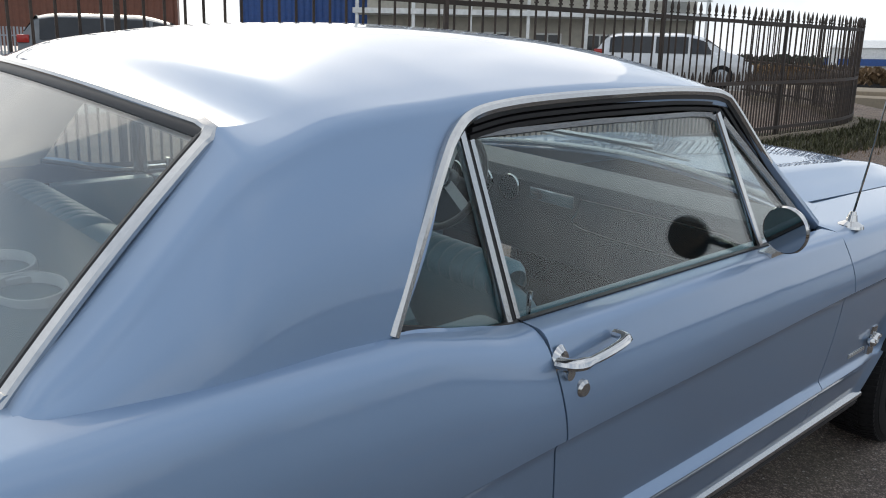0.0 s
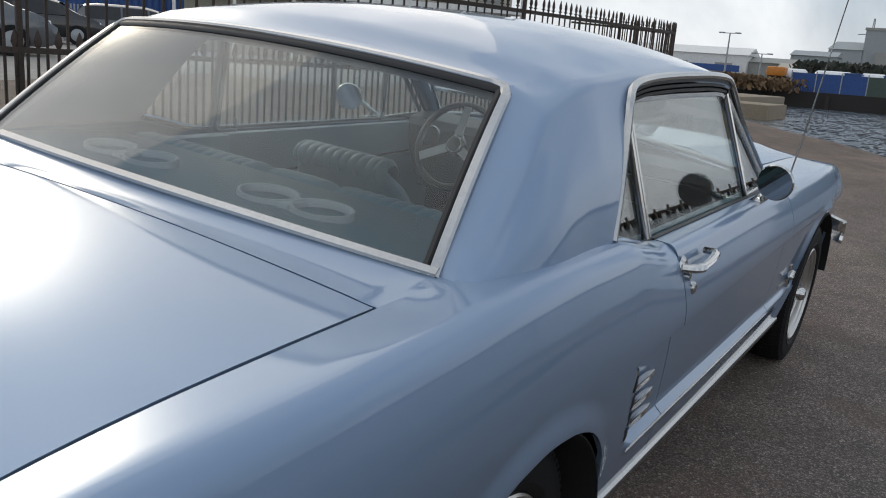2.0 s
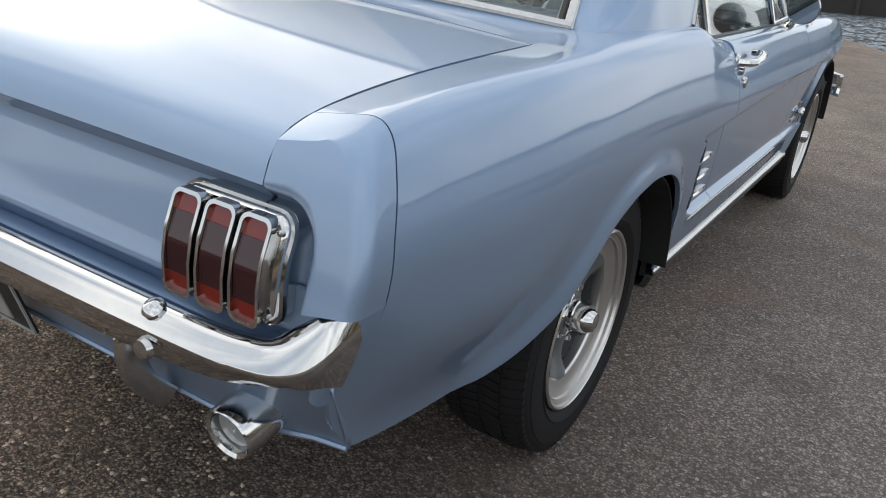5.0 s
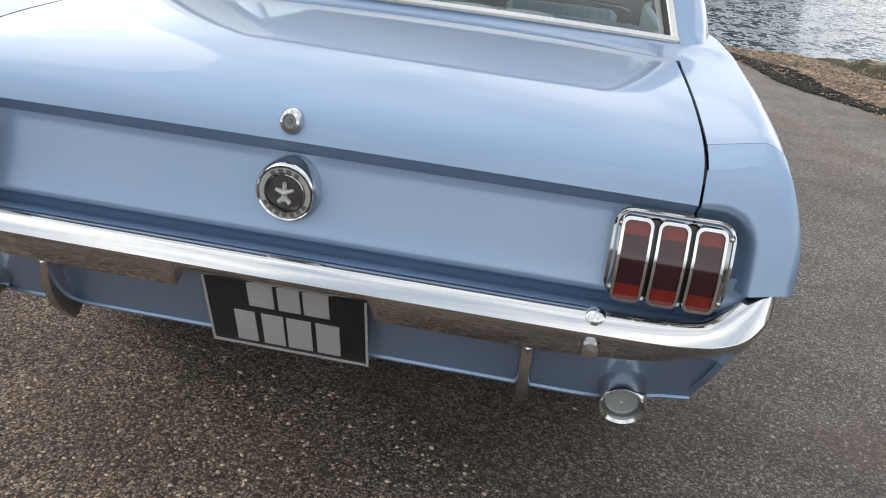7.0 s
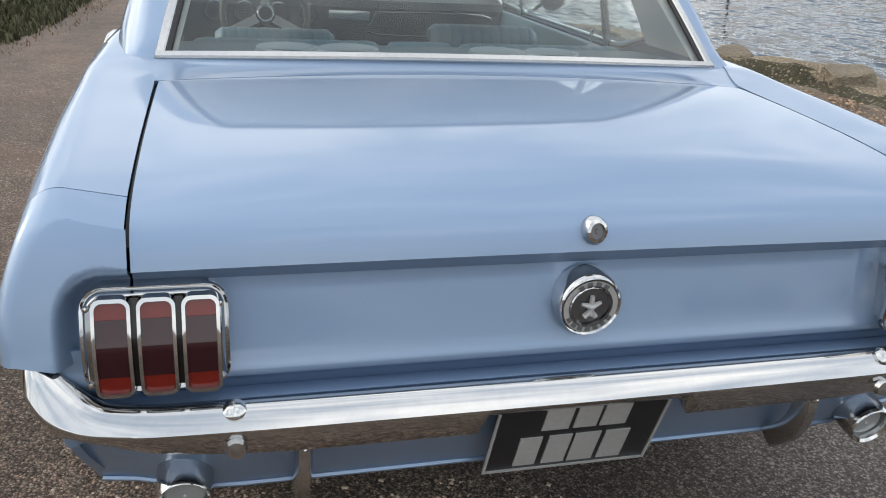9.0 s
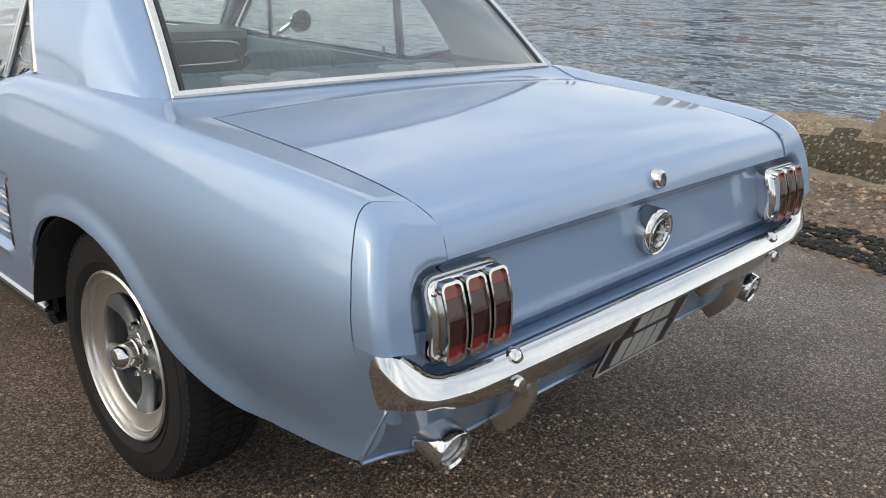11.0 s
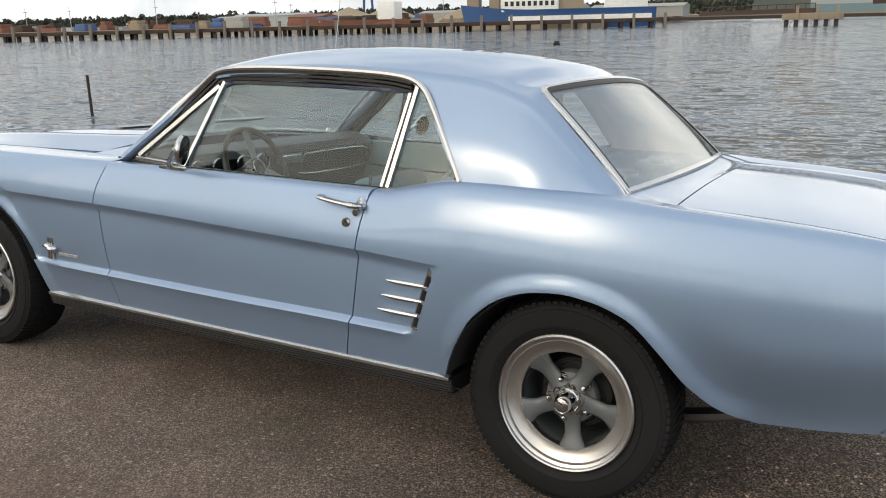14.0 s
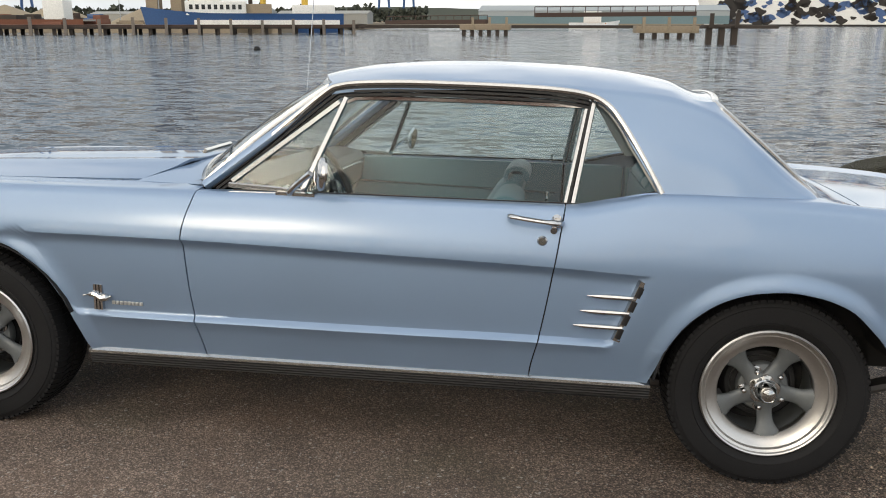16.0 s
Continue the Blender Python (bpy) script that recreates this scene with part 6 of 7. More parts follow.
def spear(height, r=0.011):
    """A square-topped iron bar ending in a leaf-shaped spear head."""
    bar = tube([(0, 0, 0), (0, 0, height - 0.13)], r, 6)
    head = grid(lambda u, v: (lerp(0, 1, 1) * (0.010, 0.016, 0.030, 0.022, 0.004)[u] * math.cos(v), 0.45 * (0.010, 0.016, 0.030, 0.022, 0.004)[u] * math.sin(v), height - 0.13 + (0.0, 0.012, 0.045, 0.085, 0.13)[u]), range(5), steps(0, 2 * math.pi, 8))
    collar = moved(box(-0.016, 0.016, -0.014, 0.014, -0.008, 0.008), Matrix.Translation((0, 0, height - 0.13)))
    return join(bar, head, collar)


fence = thing("iron_fence", "tall rusty black iron fence with spear-headed bars", "fence")


def shared(name, mesh, mat):
    me = bpy.data.meshes.new(name)
    me.from_pydata(mesh[0], [], mesh[1])
    me.materials.append(mat)
    me.polygons.foreach_set("use_smooth", [True] * len(me.polygons))
    me.set_sharp_from_angle(angle=radians(40))
    return me


tall, short = shared("tall_bar", spear(1.58), IRON), shared("short_bar", spear(0.83, 0.010), IRON)
total = lens_at[-1]
count = int(total / 0.145)
for i in range(count):
    for me, o, nm in ((tall, 0.0, "tall_bar"), (short, 0.0725, "short_bar")):
        p, a = fence_at(i * 0.145 + o + 0.02)
        ob = new(nm, me)
        ob.parent = fence
        ob.matrix_basis = Matrix.Translation(p + Vector((0, 0, 0.05))) @ Matrix.Rotation(a, 4, "Z") @ pose(0, 0, 0, rng.uniform(-0.6, 0.6), rng.uniform(-0.6, 0.6), 0)
for h, w in ((0.12, 0.020), (0.69, 0.018), (1.40, 0.018)):
    pts = [fence_at(d)[0] + Vector((0, 0, h + 0.05)) for d in np.linspace(0.0, total - 0.01, 110)]
    part("rail", strip(pts, (0, 0, 1), 0.042, w), IRON, fence)
d = 0.3
while d < total:
    p, a = fence_at(d)
    part("post", moved(box(-0.019, 0.019, -0.019, 0.019, 0, 1.62, 0.004), Matrix.Translation(p) @ Matrix.Rotation(a, 4, "Z")), IRON, fence)
    d += 2.72

GRASS = isle("verge_grass", (0.062, 0.062, 0.028), 0.55)
DEAD = isle("dry_leaves", (0.16, 0.10, 0.05), 0.5)


def tufts(name, number, place, size, mat, label, seed, lean=0.6):
    r = random.Random(seed)
    verts, faces = [], []
    for _ in range(number):
        x, yy, z = place(r)
        a, s = r.uniform(0, 6.28), size(r)
        w, hgt = s * r.uniform(0.08, 0.16), s
        dx, dy, tip = math.cos(a), math.sin(a), r.uniform(0.2, lean) * s
        o = len(verts)
        verts += [(x - dy * w, yy + dx * w, z), (x + dy * w, yy - dx * w, z), (x + dx * tip * 0.5 + dy * w * 0.6, yy + dy * tip * 0.5 - dx * w * 0.6, z + hgt * 0.6), (x + dx * tip * 0.5 - dy * w * 0.6, yy + dy * tip * 0.5 + dx * w * 0.6, z + hgt * 0.6), (x + dx * tip, yy + dy * tip, z + hgt * 0.9)]
        faces += [(o, o + 1, o + 2, o + 3), (o + 3, o + 2, o + 4)]
    ob = part(name, (verts, faces), mat, angle=180)
    return tagged(ob, label, "plants", kind="stuff")


def verge_place(r, wide=1.0):
    p, a = fence_at(r.uniform(0.5, total - 3.5))
    s = r.random() ** 1.4 * wide
    x, yy = p.x + s, p.y + r.uniform(-0.1, 0.1)
    return x, yy, land_z(x, yy)


tufts("grass_verge", 15000, verge_place, lambda r: r.uniform(0.03, 0.12), GRASS, "rough grass and moss along the fence", 11)
tufts("fallen_leaves", 5000, lambda r: verge_place(r, 1.25), lambda r: r.uniform(0.015, 0.05), DEAD, "dry leaves and litter by the fence", 12, 1.2)
strip_v = []
for d in np.linspace(0.0, total - 2.5, 90):
    p, a = fence_at(d)
    for s in (-0.35, 0.1, 0.5, 0.85 + 0.15 * noise.noise(Vector((d * 0.8, 0, 0)))):
        x = p.x + s
        strip_v.append((x, p.y, land_z(x, p.y) + (0.020 if s < 0.7 else 0.002) + 0.015 * noise.noise(Vector((d * 3, s * 5, 0)))))
verge = part("verge", (strip_v, [(i * 4 + j, i * 4 + j + 1, (i + 1) * 4 + j + 1, (i + 1) * 4 + j) for i in range(89) for j in range(3)]), SOIL)
tagged(verge, kind="structure", label="mossy soil verge under the fence")

# A low stone edging at the fence's foot and a bare shrub before it.
edging = part("fence_edging", strip([fence_at(d)[0] + Vector((0.06, 0, 0.045)) for d in np.linspace(0.0, total - 0.2, 100)], (1, 0, 0), 0.12, 0.05, (0, 0, 1)), STONE)
tagged(edging, kind="structure", label="low mossy stone edging under the fence")
shrub = thing("bare_shrub", "small leafless grey-green shrub growing at the fence", "shrub", at=Matrix.Translation((-4.02, -0.1, land_z(-4.02, -0.1))))
TWIG = material("grey_green_twig", (0.105, 0.105, 0.070), 0.8, 0.0, 0.3, 60.0)
sr = random.Random(41)
for k in range(9):
    a, ln = sr.uniform(0, 6.28), sr.uniform(0.30, 0.55)
    lean = sr.uniform(0.15, 0.5)
    tip = Vector((math.cos(a) * lean * ln, math.sin(a) * lean * ln, ln))
    bend = Vector((math.cos(a + 0.6) * 0.06, math.sin(a + 0.6) * 0.06, ln * 0.5))
    line = smooth_line([(0, 0, -0.02), bend, tip], 5)
    limb = part("limb", tube(line, [0.010 - 0.0007 * i for i in range(len(line))], 6), TWIG, shrub)
    leaf_v, leaf_f = [], []
    for _ in range(26):
        p = line[sr.randrange(3, len(line))] + Vector((sr.uniform(-0.07, 0.07), sr.uniform(-0.07, 0.07), sr.uniform(-0.05, 0.07)))
        b2, sz = sr.uniform(0, 6.28), sr.uniform(0.010, 0.022)
        o = len(leaf_v)
        leaf_v += [tuple(p), tuple(p + Vector((math.cos(b2) * sz, math.sin(b2) * sz, sz * 0.6))), tuple(p + Vector((math.cos(b2) * sz * 2, math.sin(b2) * sz * 2, sz * 0.2))), tuple(p + Vector((math.cos(b2 + 0.6) * sz, math.sin(b2 + 0.6) * sz, -sz * 0.3)))]
        leaf_f.append((o, o + 1, o + 2, o + 3))
    tagged(part("leaves", (leaf_v, leaf_f), GRASS, limb, angle=180), kind="stuff")

# ---- yard behind the fence ----
def flat_mat(name, color, rough=0.7, metal=0.0, vary=0.15, grain=6.0, **more):
    return material(name, color, rough, metal, vary, grain, **more)


CREAM = flat_mat("cream_boarding", (0.42, 0.39, 0.33))
WHITE = flat_mat("white_paint", (0.72, 0.72, 0.70), 0.5)
GREYWALL = flat_mat("grey_render", (0.30, 0.30, 0.28), 0.8)
RUST = flat_mat("rust_brown_steel", (0.17, 0.065, 0.040), 0.6)
BLUEBOX = flat_mat("blue_container_paint", (0.020, 0.070, 0.24), 0.45)
DARKGLASS = flat_mat("dark_window", (0.02, 0.022, 0.025), 0.08)
GALV = flat_mat("galvanised_steel", (0.32, 0.34, 0.36), 0.45, 0.4)
CARBLACK = flat_mat("black_car_paint", (0.012, 0.013, 0.016), 0.25, 0.2, coat=1.0)
CARWHITE = flat_mat("silver_white_car_paint", (0.62, 0.63, 0.64), 0.25, 0.1, coat=1.0)
CARGREY = flat_mat("grey_car_paint", (0.10, 0.11, 0.12), 0.3, 0.3, coat=1.0)
REDGLASS = flat_mat("red_lamp", (0.35, 0.02, 0.015), 0.2)
TIMBER = flat_mat("dark_wet_timber", (0.040, 0.030, 0.024), 0.8, grain=20.0)
TIMBER_RED = flat_mat("rusty_pier_deck", (0.060, 0.036, 0.028), 0.8)
CONC = flat_mat("weathered_concrete", (0.26, 0.21, 0.15), 0.85)
HULLBLUE = flat_mat("ship_blue", (0.030, 0.085, 0.22), 0.4)
YELLOW = flat_mat("crane_yellow", (0.50, 0.33, 0.04), 0.5)
SHED = flat_mat("grey_shed_cladding", (0.30, 0.33, 0.34), 0.6)
SHEDTEAL = flat_mat("teal_shed_wall", (0.13, 0.20, 0.22), 0.6)
HEAP = flat_mat("tan_gravel_heap", (0.28, 0.23, 0.16), 0.95, grain=3.0)
FOREST = flat_mat("far_woods", (0.050, 0.058, 0.045), 0.95, grain=0.1, big=0.02)
ORANGE = flat_mat("orange_machine", (0.55, 0.20, 0.03), 0.5)
GREENWALL = flat_mat("green_hoarding", (0.055, 0.085, 0.070), 0.7)
DARKWALL = flat_mat("dark_quay_wall", (0.030, 0.026, 0.024), 0.85)
TANKWHITE = flat_mat("white_tank", (0.75, 0.76, 0.76), 0.35)


def parked_car(name, label, paint, x, y, yaw, length=4.3, lowered=0.0):
    """A modern hatchback: shaped body with arches, dark glass, lamps and four wheels."""
    z = land_z(x, y)
    c = thing(name, label, "car", "cars in the yard", Matrix.Translation((x, y, z)) @ Matrix.Rotation(yaw, 4, "Z"))
    h = length / 2
    top = Curve((-h, 0.95), (-h + 0.10, 1.05), (-h + 0.35, 1.38), (-h + 0.9, 1.46), (0.1, 1.47), (0.75, 1.36), (1.35, 1.00), (h - 0.35, 0.86), (h, 0.62))
    low = Curve((-h, 0.36), (-h + 0.3, 0.24), (h - 0.3, 0.22), (h, 0.30))
    belt = Curve((-h, 0.92), (h, 0.84))

    def section(u, v):
        xx = lerp(-h, h, u)
        taper = 1 - 0.16 * ss((abs(xx) - h + 0.55) / 0.55)
        b, t, lo = min(belt(xx), top(xx) - 0.01), top(xx), low(xx)
        pts = [(0.80, lo), (0.88, lo + 0.18), (0.90, lerp(lo, b, 0.6)), (0.87, b), (lerp(0.87, 0.62, min(1, (t - b) / 0.5)), lerp(b, t, 0.86)), (lerp(0.80, 0.45, min(1, (t - b) / 0.5)), t)]
        k = v if v < 6 else 11 - v
        w, zz = pts[k]
        return xx, (w if v < 6 else -w) * taper, zz

    part("body", grid(section, steps(0, 1, 40), range(12)), paint, c, angle=30)
    for s in (1, -1):
        for a, b2 in ((-h + 0.42, -0.55), (-0.48, 0.38), (0.45, 1.0)):
            win = grid(lambda u, v: (lerp(a, b2, u), s * (lerp(0.868, 0.655, v) + 0.012), lerp(belt(0) + 0.03, min(top(lerp(a, b2, u)) - 0.09, 1.36), v)), steps(0, 1, 5), steps(0, 1, 3))
            part("side_window", win, DARKGLASS, c)
        for xx in (-h + 0.78, h - 0.85):
            wh = part("wheel", moved(lathe([(0.0005, 0.10), (0.20, 0.10), (0.22, 0.11), (0.30, 0.10), (0.315, 0.07), (0.315, -0.09), (0.2, -0.1)], 24, "y"), Matrix.Translation((xx, s * 0.82, 0.315)) @ Matrix.Diagonal((1, s, 1, 1))), RUBBER, c)
            part("wheel_face", moved(lathe([(0.0005, 0.118), (0.06, 0.116), (0.19, 0.105), (0.20, 0.10)], 20, "y"), Matrix.Translation((xx, s * 0.82, 0.315)) @ Matrix.Diagonal((1, s, 1, 1))), GALV, wh)
        part("tail_light", box(-h - 0.01, -h + 0.22, min(s * 0.60, s * 0.80), max(s * 0.60, s * 0.80), 0.84, 1.0, 0.02), REDGLASS, c)
        part("head_light", box(h - 0.42, h - 0.12, min(s * 0.55, s * 0.76), max(s * 0.55, s * 0.76), 0.62, 0.76, 0.03), TANKWHITE, c)
    part("rear_screen", grid(lambda u, v: (lerp(-h + 0.10, -h + 0.36, v) - 0.012, lerp(-0.58, 0.58, u), lerp(1.06, 1.40, v)), steps(0, 1, 4), steps(0, 1, 3)), DARKGLASS, c)
    part("windscreen", grid(lambda u, v: (lerp(1.30, 0.80, v) + 0.012, lerp(-0.60, 0.60, u), lerp(1.03, 1.36, v)), steps(0, 1, 4), steps(0, 1, 3)), DARKGLASS, c)
    return c


parked_car("white_hatchback", "pale silver hatchback parked behind the fence", CARWHITE, -11.4, 19.5, math.atan2(2.0, 3.2))
parked_car("black_hatchback", "black hatchback parked in the yard", CARBLACK, -25.2, 13.2, math.atan2(3.0, 1.9))
parked_car("grey_saloon", "dark grey car parked beyond the black one", CARGREY, -25.9, 17.6, math.atan2(3.0, 1.9))
parked_car("blue_hatchback", "dark blue-grey car parked in the yard", CARGREY, -16.5, 6.0, math.atan2(2.2, 1.0))

# A two-storey site cabin with a white gallery.
cab = thing("site_cabin", "two-storey cream site cabin with a white timber gallery", "building", at=Matrix.Translation((-20.2, 23.4, 0.3)) @ Matrix.Rotation(math.atan2(8.2, 9.6), 4, "Z"))
part("wall", box(-6.6, 6.4, 0.8, 4.6, 0.0, 6.2), CREAM, cab)
part("roof", box(-6.9, 6.7, -0.5, 4.8, 6.2, 6.4), GREYWALL, cab)
part("gallery_floor", box(-6.9, 6.7, -0.6, 0.85, 2.72, 2.92), WHITE, cab)
for k in range(7):
    part("post", box(-6.8 + 2.22 * k, -6.68 + 2.22 * k, -0.55, -0.43, -0.3, 6.2), WHITE, cab)
part("hand_rail", box(-6.9, 6.7, -0.55, -0.49, 3.85, 3.93), WHITE, cab)
part("hand_rail", box(-6.9, 6.7, -0.55, -0.51, 3.35, 3.41), WHITE, cab)
for fl in (0.0, 2.9):
    for k in range(6):
        x0 = -6.0 + 2.05 * k
        wn = part("window", box(x0, x0 + 1.1, 0.72, 0.82, fl + 1.05, fl + 2.15), WHITE, cab)
        part("pane", box(x0 + 0.07, x0 + 0.52, 0.70, 0.73, fl + 1.12, fl + 2.08), DARKGLASS, wn)
        part("pane", box(x0 + 0.58, x0 + 1.03, 0.70, 0.73, fl + 1.12, fl + 2.08), DARKGLASS, wn)
    dr = part("door", box(5.2, 6.0, 0.74, 0.82, fl + 0.02, fl + 2.05), GREYWALL, cab)


def container(label, mat, x, y, yaw, length, z=0.3, height=2.6):
    c = thing("shipping_container", label, "container", "containers in the yard", Matrix.Translation((x, y, z)) @ Matrix.Rotation(yaw, 4, "Z"))
    ribs = int(length / 0.28)
    side = grid(lambda u, v: (u * length / (ribs * 4), -1.22 + (0.035 if (u // 2) % 2 else 0.0), lerp(0.16, height - 0.12, v)), range(ribs * 4 + 1), (0, 1))
    part("corrugated_wall", side, mat, c, angle=20)
    part("shell", box(0, length, -1.17, 1.22, 0.05, height), mat, c)
    part("rail", box(0, length, -1.24, -1.16, height - 0.12, height), mat, c)
    part("rail", box(0, length, -1.24, -1.16, 0.0, 0.16), mat, c)
    for xx in (0, length - 0.12):
        part("corner_post", box(xx, xx + 0.12, -1.245, -1.10, 0, height), mat, c)
    return c


container("rust-brown shipping container raised behind the yard", RUST, -42.5, 6.2, math.radians(62), 12.2, 1.45)
container("rust-brown shipping container at the back of the yard", RUST, -46.0, 0.0, math.radians(62), 6.1, 1.45)
container("deep blue shipping container stacked in the yard", BLUEBOX, -34.6, 19.2, math.radians(52), 12.2, 1.3, 2.9)
container("deep blue shipping container under the cabin", BLUEBOX, -30.0, 25.0, math.radians(45), 6.1, 0.3, 2.9)

pal = thing("palisade_fence", "grey galvanised palisade fence at the back of the yard", "fence")
pale = shared("pale", box(-0.035, 0.035, -0.01, 0.01, 0.0, 1.9), GALV)
for k in range(150):
    ob = new("pale", pale)
    ob.parent = pal
    t = k / 149
    ob.matrix_basis = Matrix.Translation((lerp(-36.5, -26.5, t), lerp(7.5, 24.5, t), 0.3)) @ Matrix.Rotation(math.radians(60), 4, "Z")
for h in (0.5, 1.55):
    part("rail", strip([(-36.5, 7.5, 0.3 + h), (-26.5, 24.5, 0.3 + h)], (0, 0, 1), 0.05, 0.03), GALV, pal)

# ---- inlet, far quay and works beyond the nose of the car ----
far = part("far_quay_ground", join(box(-700, 22, 90.5, 1500, -4, 0.35), box(-700, -46, 66, 91, -4, 0.3)), YARD)
tagged(far, kind="structure", label="flat quay ground across the inlet")
part_wall = part("quay_wall", box(-60, 22.4, 89.8, 90.5, -4, 0.42), DARKWALL)
tagged(part_wall, kind="structure", label="dark stained quay wall across the inlet")
for k in range(14):
    part("fender", box(-58 + 5.6 * k, -57.6 + 5.6 * k, 89.55, 89.85, -3, 0.2), TIMBER, part_wall)
ledge = part("old_ledge", join(box(-32, -10.4, 52, 57.5, -3, -0.28, 0.05), box(-44, -13.5, 57.5, 72, -3, 0.0, 0.1)), CONC)
tagged(ledge, kind="structure", label="broken concrete ledge at the inlet")
hoard = thing("hoarding", "long blue and green hoarding along the far quay", "fence", at=Matrix.Translation((0, 92.0, 0.35)))
for k in range(16):
    part("panel", box(-17.2 + 2.45 * k, -14.82 + 2.45 * k, -0.04, 0.04, 0, 1.95), BLUEBOX if k < 3 else GREENWALL, hoard)
    part("post", box(-17.26 + 2.45 * k, -17.16 + 2.45 * k, -0.08, 0.06, 0, 2.15), GALV, hoard)
for k, (xx, half_long) in enumerate(((-17.6, 1.2), (-13.8, 1.9), (-9.9, 1.3), (-5.9, 1.8))):
    tk = thing("tank_trailer", "white cylindrical road tanker parked behind the hoarding", "tanker", "tankers", Matrix.Translation((xx, 96, 0.35)))
    part("tank", moved(lathe([(0.0005, -half_long), (0.55, -half_long + 0.08), (0.74, -half_long + 0.3), (0.76, 0), (0.74, half_long - 0.3), (0.55, half_long - 0.08), (0.0005, half_long)], 24), Matrix.Translation((0, 0, 1.62))), TANKWHITE, tk)
    part("chassis", box(-half_long * 0.9, half_long * 0.9, -0.7, 0.7, 0.45, 0.95), BLUEBOX, tk)
    for s in (-0.6, 0.6):
        part("axle_wheels", moved(lathe([(0.0005, -0.8), (0.45, -0.8), (0.45, 0.8), (0.0005, 0.8)], 16, "y"), Matrix.Translation((s * half_long, 0, 0.45))), RUBBER, tk)
for xx in (-11.6, -7.9):
    tote = thing("blue_skip", "blue steel skip behind the hoarding", "skip", "skips", Matrix.Translation((xx, 94.5, 0.35)))
    part("bin", box(-0.8, 0.8, -0.8, 0.8, 0, 2.25, 0.08), BLUEBOX, tote)
    part("rim", box(-0.86, 0.86, -0.86, 0.86, 2.1, 2.2), BLUEBOX, tote)
mach = thing("excavator", "orange machine standing behind the quay", "machine", at=Matrix.Translation((-19.3, 95, 0.35)))
part("cab", box(-1.1, 0.9, -0.8, 0.8, 1.45, 2.45, 0.25), ORANGE, mach)
part("frame", join(*[tube([(x, -0.7, 0), (x + 0.5, -0.7, 1.5)], 0.06, 6) for x in (-1.0, -0.3, 0.4)], tube([(-1.1, -0.7, 0.75), (1.0, -0.7, 0.75)], 0.06, 6), box(-1.0, 1.0, -0.2, 0.6, 0.0, 1.45)), TIMBER, mach)


def shed(label, mat, x, y, yaw, lx, ly, h, roof=None, z=0.5, group="sheds"):
    s = thing("shed", label, "building", group, Matrix.Translation((x, y, z)) @ Matrix.Rotation(yaw, 4, "Z"))
    part("wall", box(-lx / 2, lx / 2, -ly / 2, ly / 2, 0, h), mat, s)
    part("roof", ([(-lx / 2 - .2, -ly / 2 - .3, h), (lx / 2 + .2, -ly / 2 - .3, h), (lx / 2 + .2, 0, h + ly * 0.10), (-lx / 2 - .2, 0, h + ly * 0.10), (-lx / 2 - .2, ly / 2 + .3, h), (lx / 2 + .2, ly / 2 + .3, h)], [(0, 1, 2, 3), (3, 2, 5, 4), (0, 3, 4), (1, 5, 2)]), roof or mat, s, angle=10)
    for k in range(max(2, int(lx / 6))):
        xx = -lx / 2 + lx * (k + 0.5) / max(2, int(lx / 6))
        part("door", box(xx - 1.2, xx + 1.2, -ly / 2 - 0.06, -ly / 2 + 0.02, 0, min(3.2, h * 0.7)), GREYWALL, s)
    return s


shed("white warehouse with a blue band far beyond the fence", WHITE, -39.5, 127, 0.1, 19, 12, 4.0)
shed("small grey workshop beyond the inlet", GREYWALL, -27.0, 128, 0.1, 6, 8, 3.2)
shed("low cream workshop beyond the inlet", CREAM, -22.5, 124, 0.1, 5, 7, 2.6)
shed("pale flat-roofed works building behind the trees", SHED, -27.6, 164, 0.05, 7.5, 10, 5.6)
shed("low wing of the grey works hall", SHED, -26.8, 200, 0.0, 6.6, 20, 8.2)
hall = thing("works_hall", "very large plain grey works hall beyond the trees", "building", at=Matrix.Translation((8, 205, 0.35)))
part("wall", box(-31.6, 30, -15, 15, 0, 12.4), SHED, hall)
part("parapet", box(-31.8, 30.2, -15.2, 15.2, 12.4, 12.9), GREYWALL, hall)
part("annexe", box(-29, 30, -17, -15, 0, 8.0), GREYWALL, hall)
mast = thing("lattice_mast", "thin grey lattice mast behind the works hall", "mast", at=Matrix.Translation((-25.5, 215, 0.35)))
part("leg", tube([(-0.7, 0, 0), (-0.1, 0, 16.5)], 0.12, 5), GALV, mast)
part("leg", tube([(0.7, 0, 0), (0.1, 0, 16.5)], 0.12, 5), GALV, mast)
part("cross_arm", tube([(-3.0, 0, 12.8), (1.0, 0, 13.2)], 0.12, 5), GALV, mast)
part_band = part("wall_band", box(-49, -30.0, 120.2, 120.6, 2.1, 3.0), BLUEBOX)
tagged(part_band, "blue painted band on the white warehouse", "panel")


def lamp_post(x, y, z, h):
    l = thing("street_lamp", "tall grey twin-headed lamp post", "lamp", "lamp posts", Matrix.Translation((x, y, z)))
    part("pole", tube([(0, 0, 0), (0, 0, h)], [0.14, 0.08], 10), GALV, l)
    part("arm", tube([(-1.1, 0, h), (1.1, 0, h)], 0.05, 8), GALV, l)
    for s in (-1.0, 1.0):
        part("lamp_head", box(s - 0.35, s + 0.35, -0.15, 0.15, h - 0.05, h + 0.12, 0.03), GALV, l)


lamp_post(-27.9, 105.5, 0.35, 6.3)
lamp_post(-25.2, 112, 0.35, 4.2)
lamp_post(-7.6, 99, 0.35, 6.2)


